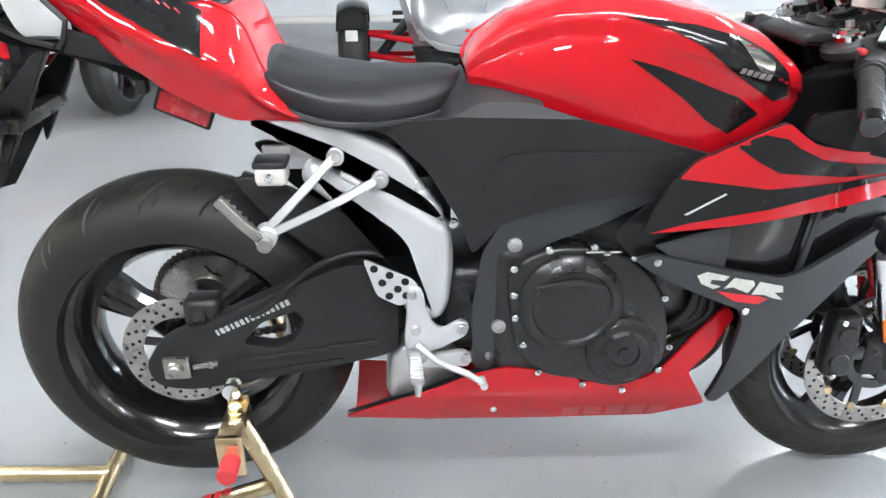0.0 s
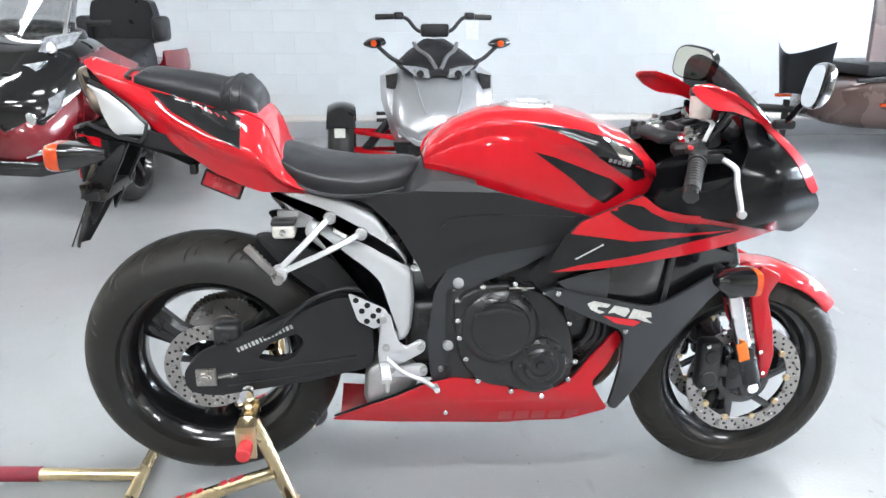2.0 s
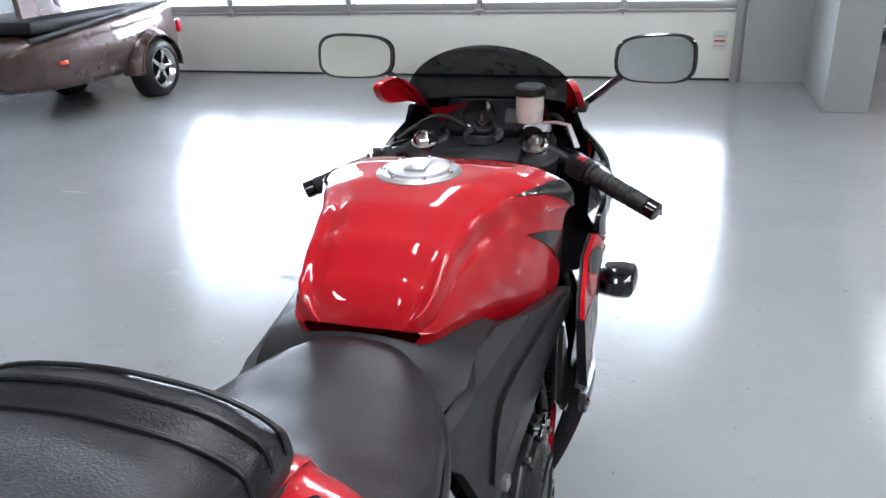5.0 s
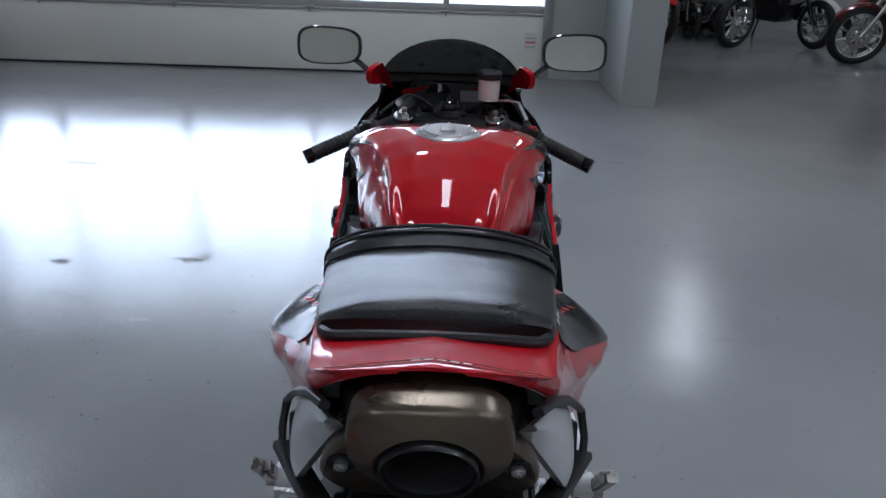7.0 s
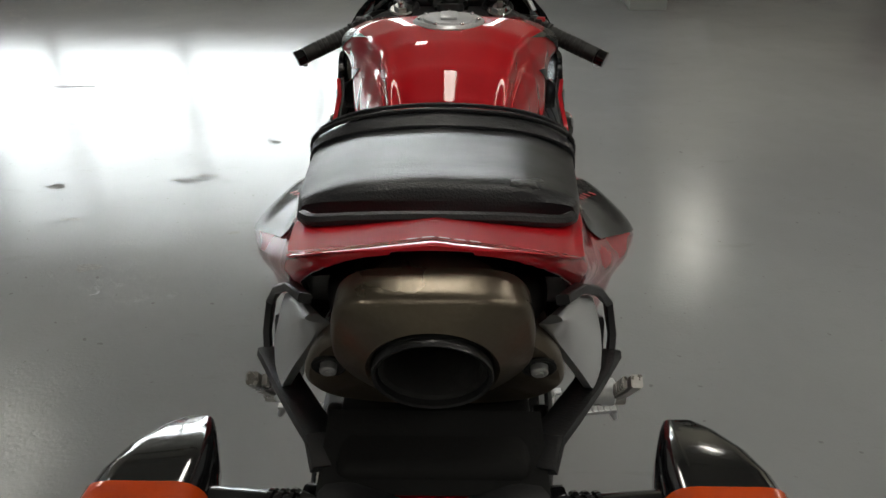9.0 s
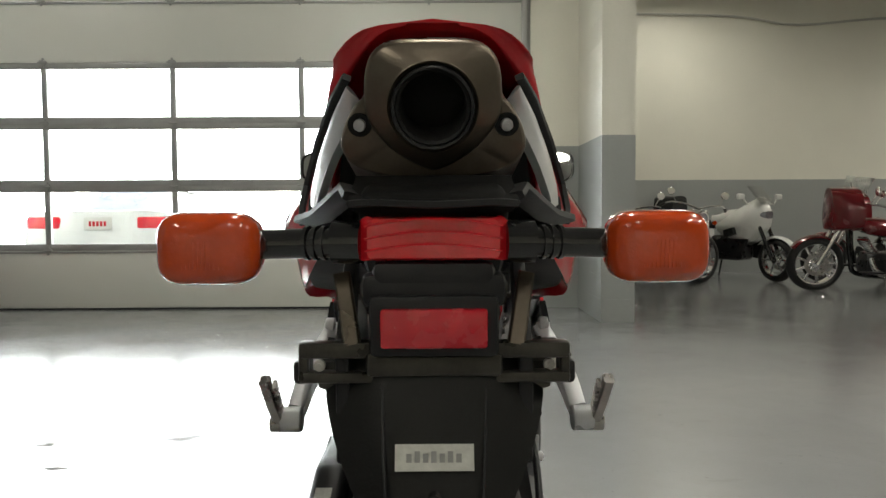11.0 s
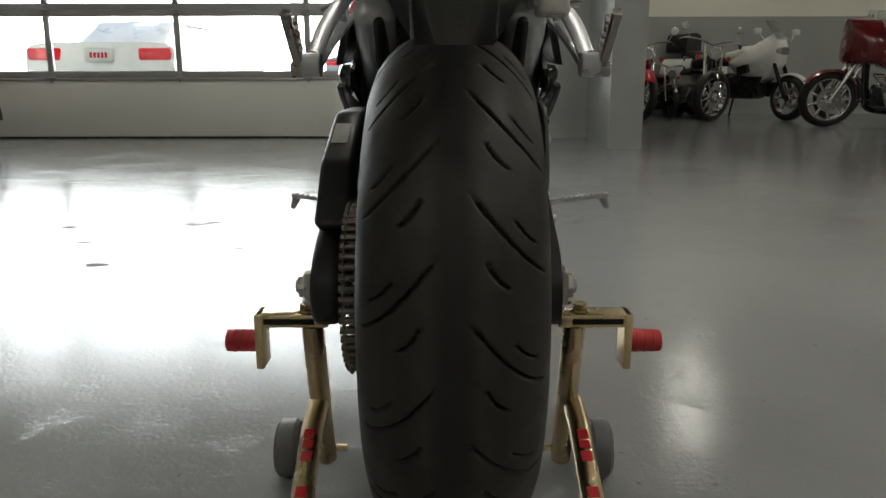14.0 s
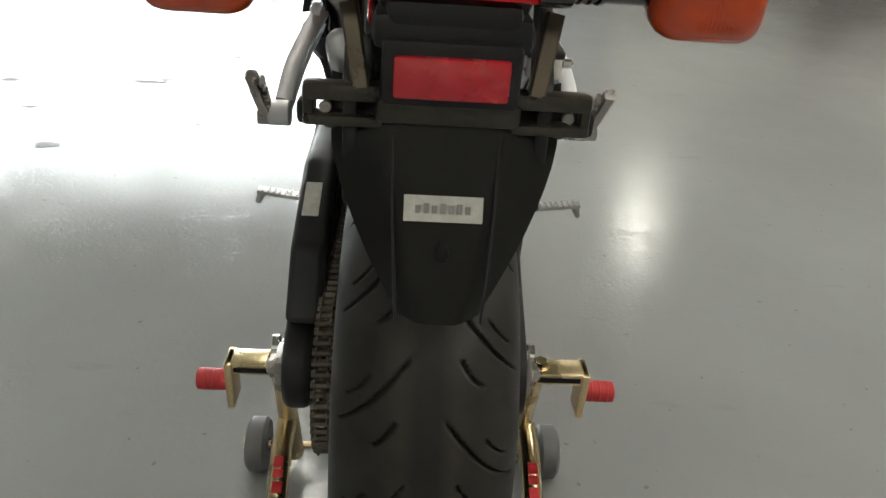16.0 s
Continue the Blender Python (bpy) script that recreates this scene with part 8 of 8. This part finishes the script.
def sport_tourer(at, yaw):
    o = thing("touring_motorcycle", "white touring motorcycle with full fairing and black seat", "motorcycle", group="motorcycles by the far wall")
    spoke_wheel("front_wheel", (0.74, 0, 0.3), 0.3, 0.217, 0.06, o, 6, CHROME, (0.2, 0.98, 0))
    spoke_wheel("rear_wheel", (-0.74, 0, 0.31), 0.31, 0.217, 0.085, o, 6, RIM_BLACK, (0, 1, 0))
    part("fairing", loft([yring(x, [(0, zb), (w * 0.6, zb), (w, zb + 0.45 * (zt - zb)), (w * 0.85, zb + 0.8 * (zt - zb)), (w * 0.4, zt), (0, zt)], 4) for x, w, zb, zt in ((-0.12, 0.14, 0.68, 0.84), (0.05, 0.22, 0.58, 0.92), (0.3, 0.25, 0.50, 1.04), (0.46, 0.22, 0.58, 1.12), (0.56, 0.15, 0.70, 1.10), (0.62, 0.08, 0.76, 1.0))]), WHITE_PAINT, o, "white full fairing", 50)
    for s in (-1, 1):
        # Solid black block in place of a shaded vent opening.
        part("fairing_vent", loft([[V(x, s * y, z) for x, y, z in ((0.12, w, 0.60), (0.30, w + 0.03, 0.64), (0.26, w + 0.02, 0.74), (0.10, w, 0.70))] for w in (0.22, 0.285)]), SOOT_SHADE, o)
        part("lower_panel", loft([[V(x, s * y, z) for x, y, z in ((0.05, w, 0.36), (0.34, w, 0.30), (0.44, w + 0.02, 0.58), (0.12, w, 0.58))] for w in (0.16, 0.20)]), ENGINE_BLACK, o, "dark lower cowl")
    part("headlight", loft([yring(x, [(0, 0.86), (w, 0.87), (w, 0.95), (0, 0.96)], 3) for x, w in ((0.55, 0.14), (0.625, 0.08))]), HEAD_LENS, o)
    w = loft([[V(0.62 - 0.22 * t - 0.5 * y * y, y, 1.05 + 0.26 * t) for y in np.linspace(-0.17, 0.17, 9)] for t in np.linspace(0, 1, 5)], False, False)
    bmesh.ops.solidify(w, geom=w.faces[:], thickness=0.004)
    part("windshield", w, CLEAR, o)
    part("fuel_tank", loft([yring(x, [(0, 0.75), (w, 0.78), (w, 0.9), (w * 0.5, zt), (0, zt)], 3) for x, w, zt in ((-0.2, 0.12, 0.88), (0.05, 0.17, 0.98), (0.3, 0.15, 1.0))]), WHITE_PAINT, o)
    part("seat", loft([yring(x, [(0, 0.72), (w, 0.72), (w, zt - 0.03), (w * 0.6, zt), (0, zt)], 3) for x, w, zt in ((-0.15, 0.12, 0.85), (-0.4, 0.18, 0.83), (-0.6, 0.17, 0.92), (-0.95, 0.14, 0.95))]), VINYL, o)
    part("top_box", loft([yring(x, [(0, 0.92), (w, 0.92), (w, 1.1), (w * 0.8, 1.18), (0, 1.2)], 3) for x, w in ((-0.85, 0.16), (-1.0, 0.2), (-1.2, 0.18))]), MATT_BLACK, o, "black top box")
    part("tail_lamp", box(0.04, 0.2, 0.07, (-1.22, 0, 1.05), 0.02), AMBER, o)
    for s in (-1, 1):
        part("fork", tube([(0.74, s * 0.1, 0.3), (0.5, s * 0.1, 0.85)], 0.027, 10), GLOSS_BLACK, o)
        part("pannier", loft([[V(x, s * y, z) for y, z in soft([(0.16, 0.45), (0.34, 0.47), (0.36, 0.65), (0.3, 0.8), (0.17, 0.8)], 3)] for x in (-0.5, -0.85, -1.15)]), WHITE_PAINT, o, "white pannier")
        part("mirror", joined(tube([(0.5, s * 0.3, 1.05), (0.48, s * 0.4, 1.14)], 0.01, 6), box(0.05, 0.14, 0.08, (0.48, s * 0.44, 1.16), 0.02)), WHITE_PAINT, o)
    ring = []
    for a in np.linspace(radians(25), radians(140), 12):
        ring.append([V(0.74 + (0.33 - 4 * q * q) * math.cos(a), q, 0.3 + (0.33 - 4 * q * q) * math.sin(a)) for q in np.linspace(-0.07, 0.07, 7)] + [V(0.74 + (0.32 - 4 * q * q) * math.cos(a), q, 0.3 + (0.32 - 4 * q * q) * math.sin(a)) for q in np.linspace(0.07, -0.07, 7)])
    part("front_fender", loft(ring), WHITE_PAINT, o)
    part("engine", box(0.5, 0.36, 0.35, (0.05, 0, 0.45), 0.06, 3), ENGINE_BLACK, o)
    part("center_stand", tube([(-0.2, 0.14, 0.3), (-0.3, 0.2, 0.012)], 0.014, 8), MATT_BLACK, o)
    place(o, Matrix.Translation(at) @ pose(0, 0, 0, 0, 0, yaw))
    return o


cruiser((3.50, 9.92, 0), -94, GLOSS_BLACK, "black and chrome cruiser motorcycle with its front wheel turned", steer=-55)
sport_tourer((4.14, 9.85, 0), -56)
cruiser((5.32, 8.05, 0), 174, DARK_RED, "dark red touring cruiser with fairing, chrome engine and saddlebags", bags=True, fairing=True)
cruiser((6.0, 9.35, 0), 186, DARK_RED, "dark red cruiser with a handlebar fairing and windshield", fairing=True, bags=True, screen=True)
cruiser((2.62, 9.95, 0), -95, RED, "red and chrome cruiser motorcycle beside the pillar", steer=20)
low = cruiser((3.05, 10.3, 0), -84, GLOSS_BLACK, "small black motorcycle against the far wall", wheel_mat=RIM_BLACK)
low.scale = (0.7, 0.7, 0.7)
cruiser((6.15, 7.35, 0), 182, DARK_RED, "dark red touring cruiser with saddlebags beside another", bags=True)
cruiser((6.9, 9.6, 0), 200, GLOSS_BLACK, "black cruiser motorcycle with a windshield", screen=True)


# ---- outside ----
def parked_car(at, yaw, paint, label):
    o = thing("parked_car", label, "car")
    part("body", loft([yring(x, [(0, 0.3), (0.8, 0.3), (0.88, 0.5), (0.88, 0.9), (0.80, zt), (0, zt + 0.02)], 4) for x, zt in ((-2.22, 0.95), (-2.18, 1.12), (-1.4, 1.14), (0.9, 0.98), (1.9, 0.85), (2.2, 0.65))]), paint, o, "painted car body", 50)
    # White paint on the cabin glass imitates its overexposed glare.
    part("cabin", loft([yring(x, [(0, 0.95), (w, 0.95), (w * 0.85, zt), (0, zt + 0.03)], 4) for x, w, zt in ((-1.7, 0.74, 1.0), (-1.0, 0.76, 1.4), (0.3, 0.76, 1.43), (1.1, 0.74, 1.0))]), WHITE_PAINT, o, "car cabin glass, coloured white for outdoor glare", 50)
    part("roof", loft([yring(x, [(0, 1.40), (0.62, 1.39), (0.6, 1.42), (0, 1.46)], 3) for x in (-0.95, -0.4, 0.3)]), paint, o)
    for s in (-1, 1):
        part("tail_light", box(0.12, 0.40, 0.15, (-2.17, s * 0.66, 1.0), 0.03), RED_LENS, o, "red tail light")
        for x in (-1.35, 1.35):
            car_wheel("wheel", (x, s * 0.78, 0.31), 0.31, 0.2, 0.1, ALLOY, o, 6, (0, s, 0))
    part("number_plate", box(0.02, 0.34, 0.16, (-2.235, 0, 0.99), 0.01), WHITE_LABEL, o, "blank number plate")
    part("plate_bars", joined(*[box(0.004, 0.03, 0.06, (-2.247, -0.09 + 0.045 * k, 0.99)) for k in range(5)]), RED_REFLEX, o)
    place(o, Matrix.Translation(at) @ pose(0, 0, 0, 0, 0, yaw))
    return o


parked_car((-4.12, 10.45, -0.14), 90, WHITE_PAINT, "white sedan parked outside, seen from behind")
parked_car((-2.3, 20.5, -0.14), 95, SPY_SILVER, "silver car parked further out on the forecourt")


# ---- blocks of the west wall ----
BL, BH = 0.4, 0.2
block_bm = box(0.012, BL - 0.005, BH - 0.005, (0, 0, 0), 0.0015, 1)
block_mesh = mesh_of(block_bm, "block", WALL_BLUE)
rest_v, rest_f = [], []
base = [tuple(v.co) for v in block_mesh.vertices]
polys = [tuple(p.vertices) for p in block_mesh.polygons]
for row in range(22):
    z = 0.17 + BH * (row + 0.5)
    for k in range(34):
        y = SOUTH + BL * (k + (0.5 if row % 2 else 0.0)) + 0.2
        if y > DOOR_Y - 0.2:
            continue
        dx = 0.0008 * math.sin(12.9 * row + 7.7 * k)
        if -2.6 < y < 4.6 and row < 11:
            ob = new("block", block_mesh)
            ob.location = (WALL_X - 0.007 + dx, y, z)
            ob.parent = west
        else:
            at = len(rest_v)
            rest_v += [(a + WALL_X - 0.007 + dx, b + y, c + z) for a, b, c in base]
            rest_f += [tuple(at + i for i in p) for p in polys]
me = bpy.data.meshes.new("block_rest")
me.from_pydata(rest_v, [], rest_f)
me.materials.append(WALL_BLUE)
ob = new("block_rest", me)
ob.parent = west
ob["kind"] = "stuff"
ob["label"] = "pale grey painted blocks"
